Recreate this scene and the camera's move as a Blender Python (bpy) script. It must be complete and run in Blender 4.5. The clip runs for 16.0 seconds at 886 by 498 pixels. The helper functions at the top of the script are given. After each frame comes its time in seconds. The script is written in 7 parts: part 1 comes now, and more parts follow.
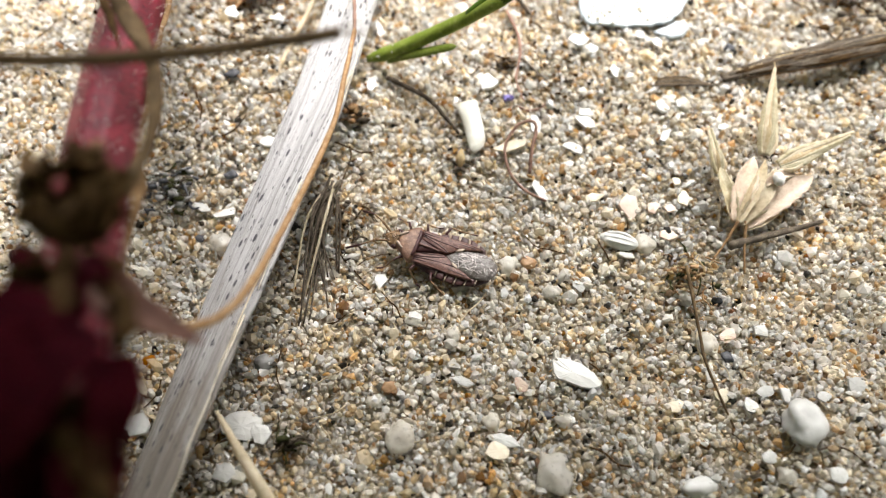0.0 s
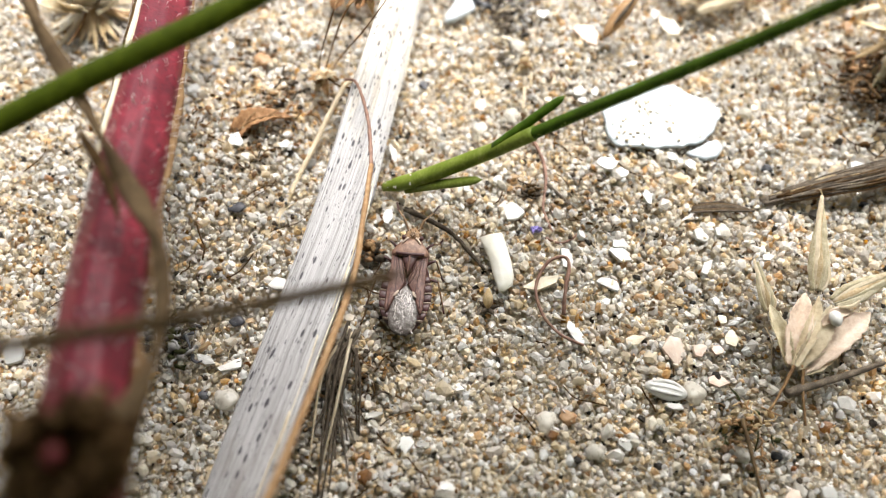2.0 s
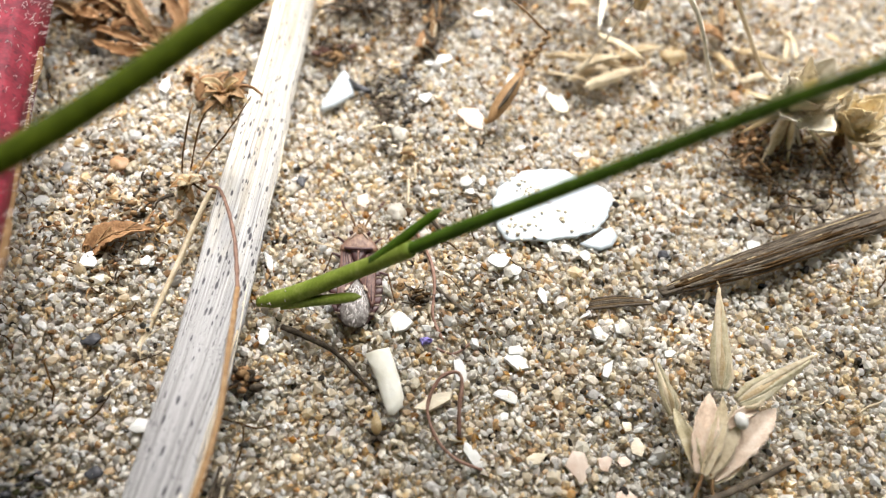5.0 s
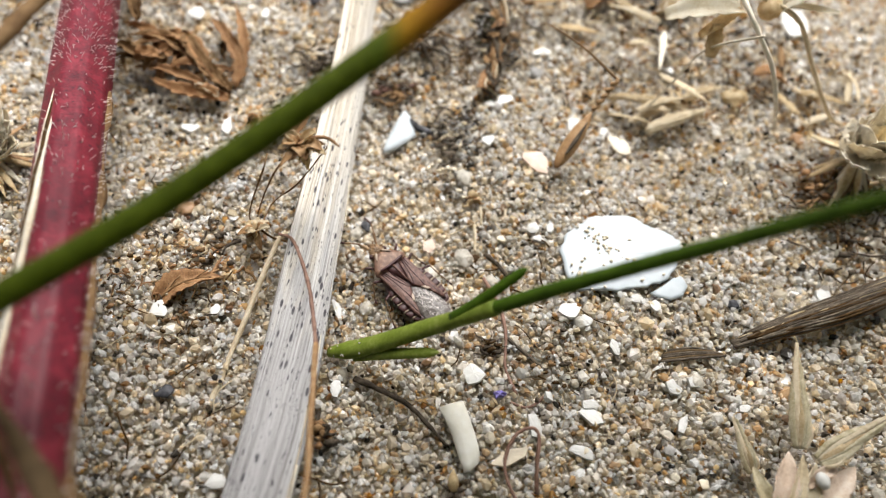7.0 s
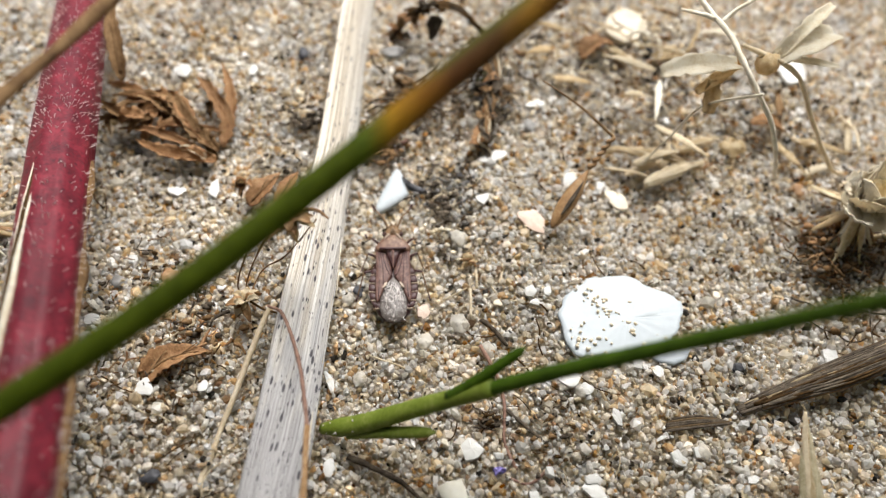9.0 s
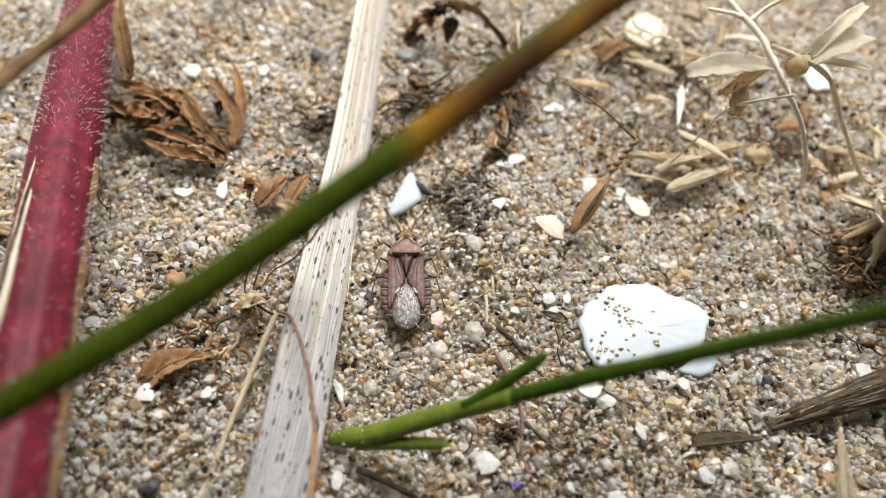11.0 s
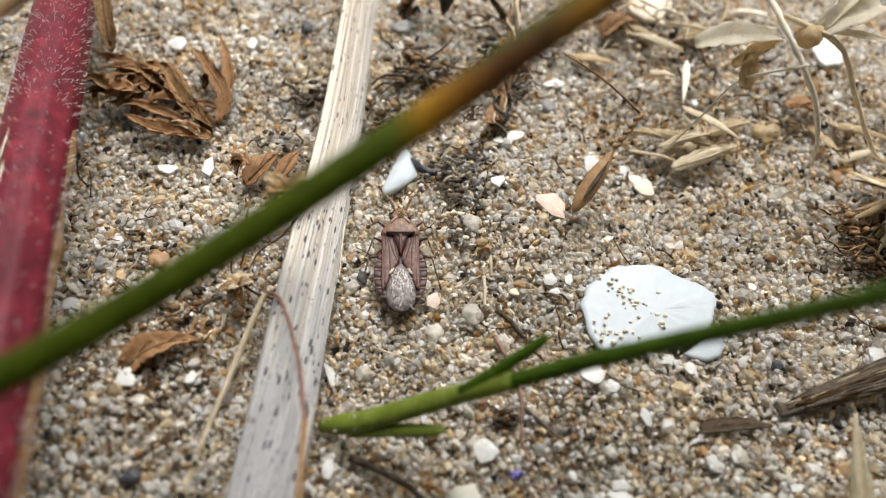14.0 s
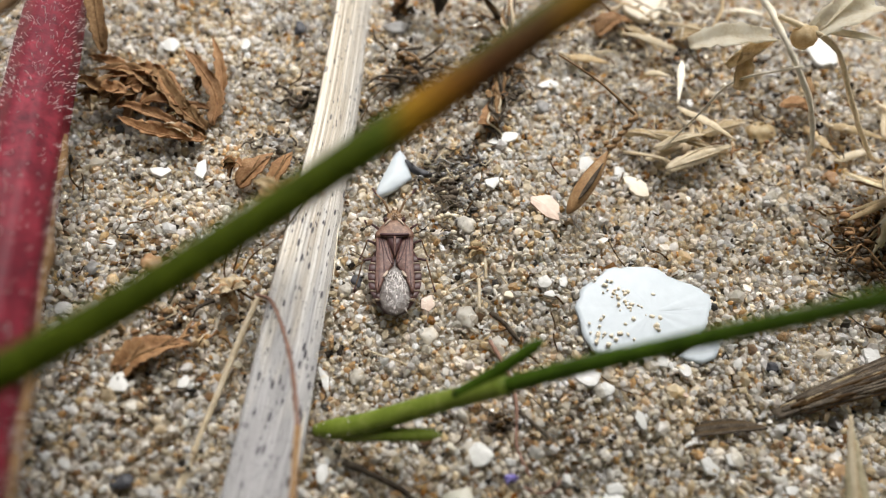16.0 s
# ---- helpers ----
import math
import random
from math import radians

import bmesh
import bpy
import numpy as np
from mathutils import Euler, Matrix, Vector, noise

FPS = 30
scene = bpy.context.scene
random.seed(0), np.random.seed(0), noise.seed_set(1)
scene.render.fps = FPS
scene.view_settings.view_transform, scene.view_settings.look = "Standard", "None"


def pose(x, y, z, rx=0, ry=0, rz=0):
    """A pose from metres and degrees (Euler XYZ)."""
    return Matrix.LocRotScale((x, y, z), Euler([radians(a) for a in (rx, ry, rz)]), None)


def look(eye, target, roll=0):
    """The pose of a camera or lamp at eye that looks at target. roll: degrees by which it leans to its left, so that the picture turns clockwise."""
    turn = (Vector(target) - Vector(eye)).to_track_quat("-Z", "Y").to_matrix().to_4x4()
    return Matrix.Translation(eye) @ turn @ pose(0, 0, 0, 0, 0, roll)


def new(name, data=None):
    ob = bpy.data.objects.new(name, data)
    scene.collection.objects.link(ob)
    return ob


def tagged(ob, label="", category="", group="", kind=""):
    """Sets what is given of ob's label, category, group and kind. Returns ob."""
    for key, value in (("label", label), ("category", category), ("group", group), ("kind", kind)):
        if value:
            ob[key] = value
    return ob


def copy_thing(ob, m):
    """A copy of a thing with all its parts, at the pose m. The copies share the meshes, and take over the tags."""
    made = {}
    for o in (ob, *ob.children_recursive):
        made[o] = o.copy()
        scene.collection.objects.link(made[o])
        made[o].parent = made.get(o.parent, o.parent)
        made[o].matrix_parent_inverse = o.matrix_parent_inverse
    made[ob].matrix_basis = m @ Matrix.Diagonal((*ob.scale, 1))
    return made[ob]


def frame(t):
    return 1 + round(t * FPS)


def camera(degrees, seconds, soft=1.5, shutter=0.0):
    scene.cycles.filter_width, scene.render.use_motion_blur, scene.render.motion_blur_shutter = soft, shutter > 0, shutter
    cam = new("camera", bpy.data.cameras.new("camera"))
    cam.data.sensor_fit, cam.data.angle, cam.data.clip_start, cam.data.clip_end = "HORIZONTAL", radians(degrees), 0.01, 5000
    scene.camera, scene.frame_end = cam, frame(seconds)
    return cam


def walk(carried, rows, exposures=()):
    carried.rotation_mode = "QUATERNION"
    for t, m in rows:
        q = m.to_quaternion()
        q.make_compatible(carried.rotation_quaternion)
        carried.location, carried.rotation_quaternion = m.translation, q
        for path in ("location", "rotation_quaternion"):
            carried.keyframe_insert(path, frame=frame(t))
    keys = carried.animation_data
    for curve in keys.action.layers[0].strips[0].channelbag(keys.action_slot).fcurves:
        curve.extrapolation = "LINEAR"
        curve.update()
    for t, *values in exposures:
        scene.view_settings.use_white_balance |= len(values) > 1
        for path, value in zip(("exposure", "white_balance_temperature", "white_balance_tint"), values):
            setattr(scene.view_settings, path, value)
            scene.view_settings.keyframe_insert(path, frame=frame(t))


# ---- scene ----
CM = 0.01  # the plan is in centimetres
cam = camera(59.481, 16.0, 1.15, 0.4)
cam.data.dof.use_dof = True
cam.data.dof.focus_distance = 0.0548
cam.data.dof.aperture_fstop = 23.0
EXPOSURES = [(0.0, 1.60), (2.0, 1.37), (3.0, 1.32), (3.5, 1.34), (4.2, 1.30), (6.5, 0.78), (9.0, 0.58), (11.5, 0.56), (12.5, 0.44), (16.0, 0.41)]
PATH = [
    (0.0, 0.0000, 0.0000, 5.2000, 24.838, -0.183, 0.029),
    (0.5, 0.0368, 0.0482, 4.9530, 25.170, 0.030, -0.289),
    (1.0, -0.0432, 0.2419, 4.9393, 24.681, 0.208, -1.035),
    (1.5, -0.2593, 0.5982, 5.0392, 26.806, -0.421, -0.995),
    (2.0, -0.2802, 0.8243, 5.0545, 28.745, -0.583, -1.470),
    (2.5, -0.2035, 0.8212, 5.0214, 29.367, -0.712, -2.055),
    (3.0, -0.2041, 0.9186, 5.0901, 29.452, -1.125, -2.758),
    (3.5, -0.0757, 0.9664, 5.1278, 29.641, -1.224, -3.516),
    (4.0, 0.0297, 1.0131, 5.1432, 29.860, -1.847, -4.229),
    (4.2, 0.1181, 1.3541, 4.9905, 31.398, -2.784, -5.161),
    (6.3, -0.1799, 1.7831, 5.1362, 28.795, -3.781, -7.821),
    (6.5, -0.2709, 1.9082, 5.2135, 29.583, -3.934, -7.546),
    (7.0, -0.3630, 1.9468, 5.1004, 30.692, -3.451, -6.652),
    (7.5, -0.3697, 1.9252, 4.9989, 31.021, -3.128, -6.452),
    (8.0, -0.3387, 2.1431, 5.0827, 31.225, -3.141, -7.009),
    (8.5, -0.3155, 2.2535, 5.0859, 31.435, -3.209, -7.308),
    (9.0, -0.3013, 2.3325, 5.1435, 32.044, -3.147, -7.641),
    (9.2, -0.3739, 2.3666, 5.1529, 32.131, -3.777, -7.771),
    (11.3, -0.3325, 2.3618, 4.7842, 33.862, -3.022, -6.837),
    (11.5, -0.3128, 2.3792, 4.7303, 34.017, -3.039, -6.911),
    (12.0, -0.3097, 2.4061, 4.7246, 33.668, -3.138, -7.013),
    (12.5, -0.3208, 2.4390, 4.6598, 33.615, -3.427, -7.084),
    (13.0, -0.3061, 2.5166, 4.5795, 33.300, -3.294, -7.249),
    (13.5, -0.3076, 2.4089, 4.6007, 32.723, -3.476, -7.018),
    (14.0, -0.3350, 2.4319, 4.6409, 32.794, -3.428, -7.026),
    (14.5, -0.3293, 2.4440, 4.6458, 32.820, -3.402, -7.098),
    (15.0, -0.3043, 2.4627, 4.6199, 32.898, -3.296, -7.250),
    (15.5, -0.3088, 2.4624, 4.6242, 32.726, -3.461, -7.300),
    (16.0, -0.3084, 2.4689, 4.6439, 32.623, -3.484, -7.296),
]
walk(cam, [(t, pose(x * CM, y * CM, z * CM, rx, ry, rz)) for t, x, y, z, rx, ry, rz in PATH], EXPOSURES)

# light: a bright overcast sky with a wide, weak sun
world = bpy.data.worlds.new("overcast_sky")
scene.world = world
world.use_nodes = True
_wn = world.node_tree.nodes
_sky = _wn.new("ShaderNodeTexSky")
_sky.sky_type = "NISHITA"
_sky.sun_disc = False
_sky.sun_elevation, _sky.sun_rotation = radians(58), radians(21)
_sky.dust_density = 6.0
_sky.air_density = 1.0
_sky.ozone_density = 1.0
_soft = _wn.new("ShaderNodeHueSaturation")
_soft.inputs["Saturation"].default_value = 0.12
world.node_tree.links.new(_sky.outputs[0], _soft.inputs["Color"])
world.node_tree.links.new(_soft.outputs[0], _wn["Background"].inputs["Color"])
_wn["Background"].inputs["Strength"].default_value = 0.075
sun = new("sun", bpy.data.lights.new("sun", "SUN"))
sun.data.energy, sun.data.angle, sun.data.color = 3.2, radians(40), (1.0, 0.975, 0.935)
sun.matrix_world = look((0.14, 0.39, 0.66), (0, 0.03, 0))

# ---- materials ----
def material(name, colors, size=0.4, rough=0.6, bump=0.3, spec=0.4, detail=6.0, stretch=(1, 1, 1), spots=None, fine=6.0,
             coat=0.0, through_light=0.0, metal=0.0, vary=0.12):
    """colors: two to four base colours blended by a noise of that size (cm); fine: a second, finer noise, that many times finer;
    spots: (colour, size in cm, share) for dark flecks; through_light: how translucent it is."""
    m = bpy.data.materials.new(name)
    m.use_nodes = True
    n, l = m.node_tree.nodes, m.node_tree.links
    b = n["Principled BSDF"]
    tc, mp = n.new("ShaderNodeTexCoord"), n.new("ShaderNodeMapping")
    mp.inputs["Scale"].default_value = stretch
    l.new(tc.outputs["Object"], mp.inputs["Vector"])
    inf = n.new("ShaderNodeObjectInfo")
    add = n.new("ShaderNodeVectorMath")
    add.operation = "ADD"
    l.new(mp.outputs[0], add.inputs[0])
    l.new(inf.outputs["Random"], add.inputs[1])
    big, small = n.new("ShaderNodeTexNoise"), n.new("ShaderNodeTexNoise")
    for node, s in ((big, size), (small, size / fine)):
        node.inputs["Scale"].default_value = 100.0 / s
        node.inputs["Detail"].default_value = detail
        l.new(add.outputs[0], node.inputs["Vector"])
    ramp = n.new("ShaderNodeValToRGB")
    e = ramp.color_ramp.elements
    while len(e) < len(colors):
        e.new(0.5)
    for i, c in enumerate(colors):
        e[i].position = 0.3 + 0.4 * i / max(1, len(colors) - 1)
        e[i].color = (*c, 1)
    mixf = n.new("ShaderNodeMath")
    mixf.operation = "MULTIPLY_ADD"
    mixf.inputs[1].default_value = 0.45
    l.new(small.outputs["Fac"], mixf.inputs[0])
    half = n.new("ShaderNodeMath")
    half.operation = "MULTIPLY"
    half.inputs[1].default_value = 0.55
    l.new(big.outputs["Fac"], half.inputs[0])
    l.new(half.outputs[0], mixf.inputs[2])
    l.new(mixf.outputs[0], ramp.inputs["Fac"])
    hsv = n.new("ShaderNodeHueSaturation")
    val = n.new("ShaderNodeMapRange")
    val.inputs["To Min"].default_value, val.inputs["To Max"].default_value = 1 - vary, 1 + vary
    l.new(inf.outputs["Random"], val.inputs["Value"])
    l.new(val.outputs[0], hsv.inputs["Value"])
    l.new(ramp.outputs["Color"], hsv.inputs["Color"])
    col = hsv.outputs["Color"]
    if spots:
        c, s, share = spots
        vor = n.new("ShaderNodeTexVoronoi")
        vor.inputs["Scale"].default_value = 100.0 / s
        vor.inputs["Randomness"].default_value = 1.0
        l.new(add.outputs[0], vor.inputs["Vector"])
        edge = n.new("ShaderNodeMapRange")
        edge.inputs["From Min"].default_value, edge.inputs["From Max"].default_value = share, share + 0.07
        edge.inputs["To Min"].default_value, edge.inputs["To Max"].default_value = 1, 0
        l.new(vor.outputs["Distance"], edge.inputs["Value"])
        mix = n.new("ShaderNodeMix")
        mix.data_type = "RGBA"
        mix.inputs["B"].default_value = (*c, 1)
        l.new(edge.outputs[0], mix.inputs["Factor"])
        l.new(col, mix.inputs["A"])
        col = mix.outputs["Result"]
    l.new(col, b.inputs["Base Color"])
    rr = n.new("ShaderNodeMapRange")
    rr.inputs["To Min"].default_value, rr.inputs["To Max"].default_value = max(0.05, rough - 0.15), min(1, rough + 0.15)
    l.new(small.outputs["Fac"], rr.inputs["Value"])
    l.new(rr.outputs[0], b.inputs["Roughness"])
    b.inputs["Specular IOR Level"].default_value = spec
    b.inputs["Coat Weight"].default_value = coat
    b.inputs["Metallic"].default_value = metal
    if bump:
        bp = n.new("ShaderNodeBump")
        bp.inputs["Strength"].default_value = bump
        bp.inputs["Distance"].default_value = size / fine * CM * 0.6
        l.new(mixf.outputs[0], bp.inputs["Height"])
        l.new(bp.outputs[0], b.inputs["Normal"])
    if through_light:
        tr, mx = n.new("ShaderNodeBsdfTranslucent"), n.new("ShaderNodeMixShader")
        l.new(col, tr.inputs["Color"])
        mx.inputs[0].default_value = through_light
        l.new(b.outputs[0], mx.inputs[1])
        l.new(tr.outputs[0], mx.inputs[2])
        l.new(mx.outputs[0], n["Material Output"].inputs["Surface"])
    return m


def grain_material(name, stops, rough=0.35, spec=0.5, clear=0.25, glass=0.75):
    """Sand: one colour a grain, some of them glassy."""
    m = bpy.data.materials.new(name)
    m.use_nodes = True
    n, l = m.node_tree.nodes, m.node_tree.links
    b = n["Principled BSDF"]
    geo = n.new("ShaderNodeNewGeometry")
    ramp = n.new("ShaderNodeValToRGB")
    ramp.color_ramp.interpolation = "CONSTANT"
    e = ramp.color_ramp.elements
    while len(e) < len(stops):
        e.new(0.5)
    for i, (p, c) in enumerate(stops):
        e[i].position, e[i].color = p, (*c, 1)
    l.new(geo.outputs["Random Per Island"], ramp.inputs["Fac"])
    tc, noi = n.new("ShaderNodeTexCoord"), n.new("ShaderNodeTexNoise")
    noi.inputs["Scale"].default_value = 3500
    noi.inputs["Detail"].default_value = 3
    l.new(tc.outputs["Object"], noi.inputs["Vector"])
    wide = n.new("ShaderNodeTexNoise")
    wide.inputs["Scale"].default_value = 130
    wide.inputs["Detail"].default_value = 4
    l.new(tc.outputs["Object"], wide.inputs["Vector"])
    v1 = n.new("ShaderNodeMapRange")
    v1.inputs["To Min"].default_value, v1.inputs["To Max"].default_value = 0.78, 1.18
    l.new(noi.outputs["Fac"], v1.inputs["Value"])
    v2 = n.new("ShaderNodeMapRange")
    v2.inputs["From Min"].default_value, v2.inputs["From Max"].default_value = 0.3, 0.7
    v2.inputs["To Min"].default_value, v2.inputs["To Max"].default_value = 0.86, 1.08
    l.new(wide.outputs["Fac"], v2.inputs["Value"])
    mul = n.new("ShaderNodeMath")
    mul.operation = "MULTIPLY"
    l.new(v1.outputs[0], mul.inputs[0])
    l.new(v2.outputs[0], mul.inputs[1])
    # no two grains are equally bright
    odd, part_of, v4, all4 = n.new("ShaderNodeMath"), n.new("ShaderNodeMath"), n.new("ShaderNodeMapRange"), n.new("ShaderNodeMath")
    odd.operation, part_of.operation, all4.operation = "MULTIPLY", "FRACT", "MULTIPLY"
    odd.inputs[1].default_value = 91.3
    l.new(geo.outputs["Random Per Island"], odd.inputs[0])
    l.new(odd.outputs[0], part_of.inputs[0])
    l.new(part_of.outputs[0], v4.inputs["Value"])
    v4.inputs["To Min"].default_value, v4.inputs["To Max"].default_value = 0.78, 1.12
    l.new(mul.outputs[0], all4.inputs[0])
    l.new(v4.outputs[0], all4.inputs[1])
    hsv = n.new("ShaderNodeHueSaturation")
    l.new(all4.outputs[0], hsv.inputs["Value"])
    # rusty stain in loose patches
    rust = n.new("ShaderNodeTexNoise")
    rust.inputs["Scale"].default_value = 420
    rust.inputs["Detail"].default_value = 5
    l.new(tc.outputs["Object"], rust.inputs["Vector"])
    v3 = n.new("ShaderNodeMapRange")
    v3.inputs["From Min"].default_value, v3.inputs["From Max"].default_value = 0.42, 0.68
    v3.inputs["To Min"].default_value, v3.inputs["To Max"].default_value = 0.8, 1.4
    l.new(rust.outputs["Fac"], v3.inputs["Value"])
    l.new(v3.outputs[0], hsv.inputs["Saturation"])
    l.new(ramp.outputs["Color"], hsv.inputs["Color"])
    l.new(hsv.outputs[0], b.inputs["Base Color"])
    b.inputs["Roughness"].default_value = rough
    b.inputs["Specular IOR Level"].default_value = spec
    if clear:
        tr, mx = n.new("ShaderNodeBsdfTranslucent"), n.new("ShaderNodeMixShader")
        l.new(hsv.outputs[0], tr.inputs["Color"])
        mx.inputs[0].default_value = clear
        l.new(b.outputs[0], mx.inputs[1])
        l.new(tr.outputs[0], mx.inputs[2])
        l.new(mx.outputs[0], n["Material Output"].inputs["Surface"])
    # most of the grains are quartz: clear inside, frosted outside
    glassy = n.new("ShaderNodeMath")
    glassy.operation = "MULTIPLY"
    frac = n.new("ShaderNodeMath")
    frac.operation = "FRACT"
    many = n.new("ShaderNodeMath")
    many.operation = "MULTIPLY"
    many.inputs[1].default_value = 37.7
    l.new(geo.outputs["Random Per Island"], many.inputs[0])
    l.new(many.outputs[0], frac.inputs[0])
    l.new(frac.outputs[0], glassy.inputs[0])
    glassy.operation = "MULTIPLY_ADD"
    glassy.inputs[1].default_value = glass * 0.5
    glassy.inputs[2].default_value = glass * 0.5
    l.new(glassy.outputs[0], b.inputs["Transmission Weight"])
    b.inputs["IOR"].default_value = 1.45
    return m


# ---- building tools (centimetres in, metres out) ----
def link(name, bm, mat, parent=None, label="", smooth=True):
    me = bpy.data.meshes.new(name)
    bmesh.ops.recalc_face_normals(bm, faces=bm.faces[:])
    bm.to_mesh(me)
    bm.free()
    for p in me.polygons:
        p.use_smooth = smooth
    me.materials.append(mat)
    ob = new(name, me)
    if parent:
        ob.parent = parent
    if label:
        ob["label"] = label
    return ob


def part(name, bm, mat, parent, label="", smooth=True):
    return link(name, bm, mat, parent, label, smooth)


def thing(name, label, category, at=(0, 0, 0), turn=0, group=""):
    ob = new(name)
    ob.empty_display_size = 0.002
    ob.matrix_basis = pose(at[0] * CM, at[1] * CM, at[2] * CM, 0, 0, turn)
    return tagged(ob, label, category, group)


def spline(points, steps=8):
    """A smooth curve through the points."""
    p = [Vector(q) for q in points]
    p = [2 * p[0] - p[1], *p, 2 * p[-1] - p[-2]]
    out = []
    for i in range(1, len(p) - 2):
        a, b, c, d = p[i - 1:i + 3]
        for k in range(steps):
            s = k / steps
            out.append(0.5 * (2 * b + (c - a) * s + (2 * a - 5 * b + 4 * c - d) * s * s + (3 * b - a - 3 * c + d) * s ** 3))
    out.append(p[-2])
    return out


def sweep(bm, path, radius, segs=8, flat=1.0, up=(0, 0, 1), twist=0.0, rough=0.0, ridges=0, ridge=0.0, seed=0, caps=True):
    """A tube along the path. radius: a number, or a function of 0..1; flat: its thickness against its width; twist: turns."""
    rnd = random.Random(seed)
    path = [Vector(q) for q in path]
    rings, count = [], len(path)
    for i, q in enumerate(path):
        s = i / max(1, count - 1)
        ahead = (path[min(i + 1, count - 1)] - path[max(i - 1, 0)]).normalized()
        side = ahead.cross(Vector(up))
        side = side.normalized() if side.length > 1e-6 else ahead.orthogonal().normalized()
        top = side.cross(ahead).normalized()
        r = radius(s) if callable(radius) else radius
        ring = []
        for k in range(segs):
            a = 2 * math.pi * k / segs
            w = r * (1 + rough * rnd.uniform(-1, 1) + ridge * math.cos(ridges * a))
            ca, sa = w * math.cos(a), w * math.sin(a) * flat
            t = twist * 2 * math.pi * s
            ca, sa = ca * math.cos(t) - sa * math.sin(t), ca * math.sin(t) + sa * math.cos(t)
            ring.append(bm.verts.new((q + side * ca + top * sa) * CM))
        rings.append(ring)
    for a, b in zip(rings, rings[1:]):
        for k in range(segs):
            bm.faces.new((a[k], a[(k + 1) % segs], b[(k + 1) % segs], b[k]))
    if caps:
        bm.faces.new(rings[0][::-1])
        bm.faces.new(rings[-1])
    return bm


def taper(r0, r1, tip=0.0):
    return lambda s: (r0 + (r1 - r0) * s) * (1 if not tip or s < 1 - tip else max(0.06, math.sqrt(max(0, 1 - ((s - 1 + tip) / tip) ** 2))))


def leaf_shape(w, nose=0.5, base=0.1):
    return lambda s: max(0.004, w * (base * (1 - s) + (math.sin(math.pi * min(1, s ** nose)) ** 0.8 if 0 < s < 1 else 0)))


def sheet(bm, path, width, fold=0.35, thick=0.008, crumple=0.12, seed=0, across=8, up=(0, 0, 1), twist=0.0, ribs=0.0):
    """A thin withered blade along the path: folded along its middle, ragged at its edges. width: a function of 0..1."""
    rnd = random.Random(seed)
    path = [Vector(q) for q in path]
    n = len(path)
    upper, lower = [], []
    ribbing = [rnd.uniform(-1, 1) for _ in range(across + 1)]
    for i, q in enumerate(path):
        s = i / (n - 1)
        ahead = (path[min(i + 1, n - 1)] - path[max(i - 1, 0)]).normalized()
        side = ahead.cross(Vector(up))
        side = side.normalized() if side.length > 1e-6 else ahead.orthogonal().normalized()
        top = side.cross(ahead).normalized()
        a = twist * 2 * math.pi * s
        side, top = side * math.cos(a) + top * math.sin(a), top * math.cos(a) - side * math.sin(a)
        w = max(0.004, width(s))
        r0, r1 = [], []
        for k in range(across + 1):
            u = 2 * k / across - 1
            ragged = 1 + crumple * rnd.uniform(-1, 1) * abs(u)
            h = w * (fold * abs(u) ** 1.3 + crumple * 0.5 * rnd.uniform(-1, 1) + ribs * ribbing[k])
            c = q + side * (w * u * ragged) + top * h
            r0.append(bm.verts.new(c * CM))
            r1.append(bm.verts.new((c - top * thick) * CM))
        upper.append(r0)
        lower.append(r1)
    for i in range(n - 1):
        for k in range(across):
            bm.faces.new((upper[i][k], upper[i][k + 1], upper[i + 1][k + 1], upper[i + 1][k]))
            bm.faces.new((lower[i][k + 1], lower[i][k], lower[i + 1][k], lower[i + 1][k + 1]))
        bm.faces.new((upper[i][0], upper[i + 1][0], lower[i + 1][0], lower[i][0]))
        bm.faces.new((upper[i + 1][across], upper[i][across], lower[i][across], lower[i + 1][across]))
    for i, flip in ((0, 1), (n - 1, -1)):
        for k in range(across):
            bm.faces.new((upper[i][k + 1], upper[i][k], lower[i][k], lower[i][k + 1])[::flip])
    return bm


def plate(bm, outline, thick, dome=0.0, at=(0, 0, 0), rough=0.0, seed=0, rings=(0.96, 0.75, 0.45)):
    """A thin domed plate from an outline of (x, y), in cm."""
    rnd = random.Random(seed)
    n = len(outline)
    cx, cy = sum(p[0] for p in outline) / n, sum(p[1] for p in outline) / n
    def ring(k, z):
        return [bm.verts.new(((cx + (x - cx) * k + at[0]) * CM, (cy + (y - cy) * k + at[1]) * CM, (z + rough * rnd.uniform(-1, 1) + at[2]) * CM)) for x, y in outline]
    levels = [ring(0.97, 0), ring(1.0, thick * 0.5)]
    for k in rings:
        levels.append(ring(k, thick + dome * (1 - k * k)))
    for a, b in zip(levels, levels[1:]):
        for i in range(n):
            bm.faces.new((a[i], a[(i + 1) % n], b[(i + 1) % n], b[i]))
    bm.faces.new(levels[0][::-1])
    c = bm.verts.new(((cx + at[0]) * CM, (cy + at[1]) * CM, (thick + dome + at[2]) * CM))
    for i in range(n):
        bm.faces.new((levels[-1][i], levels[-1][(i + 1) % n], c))
    return bm


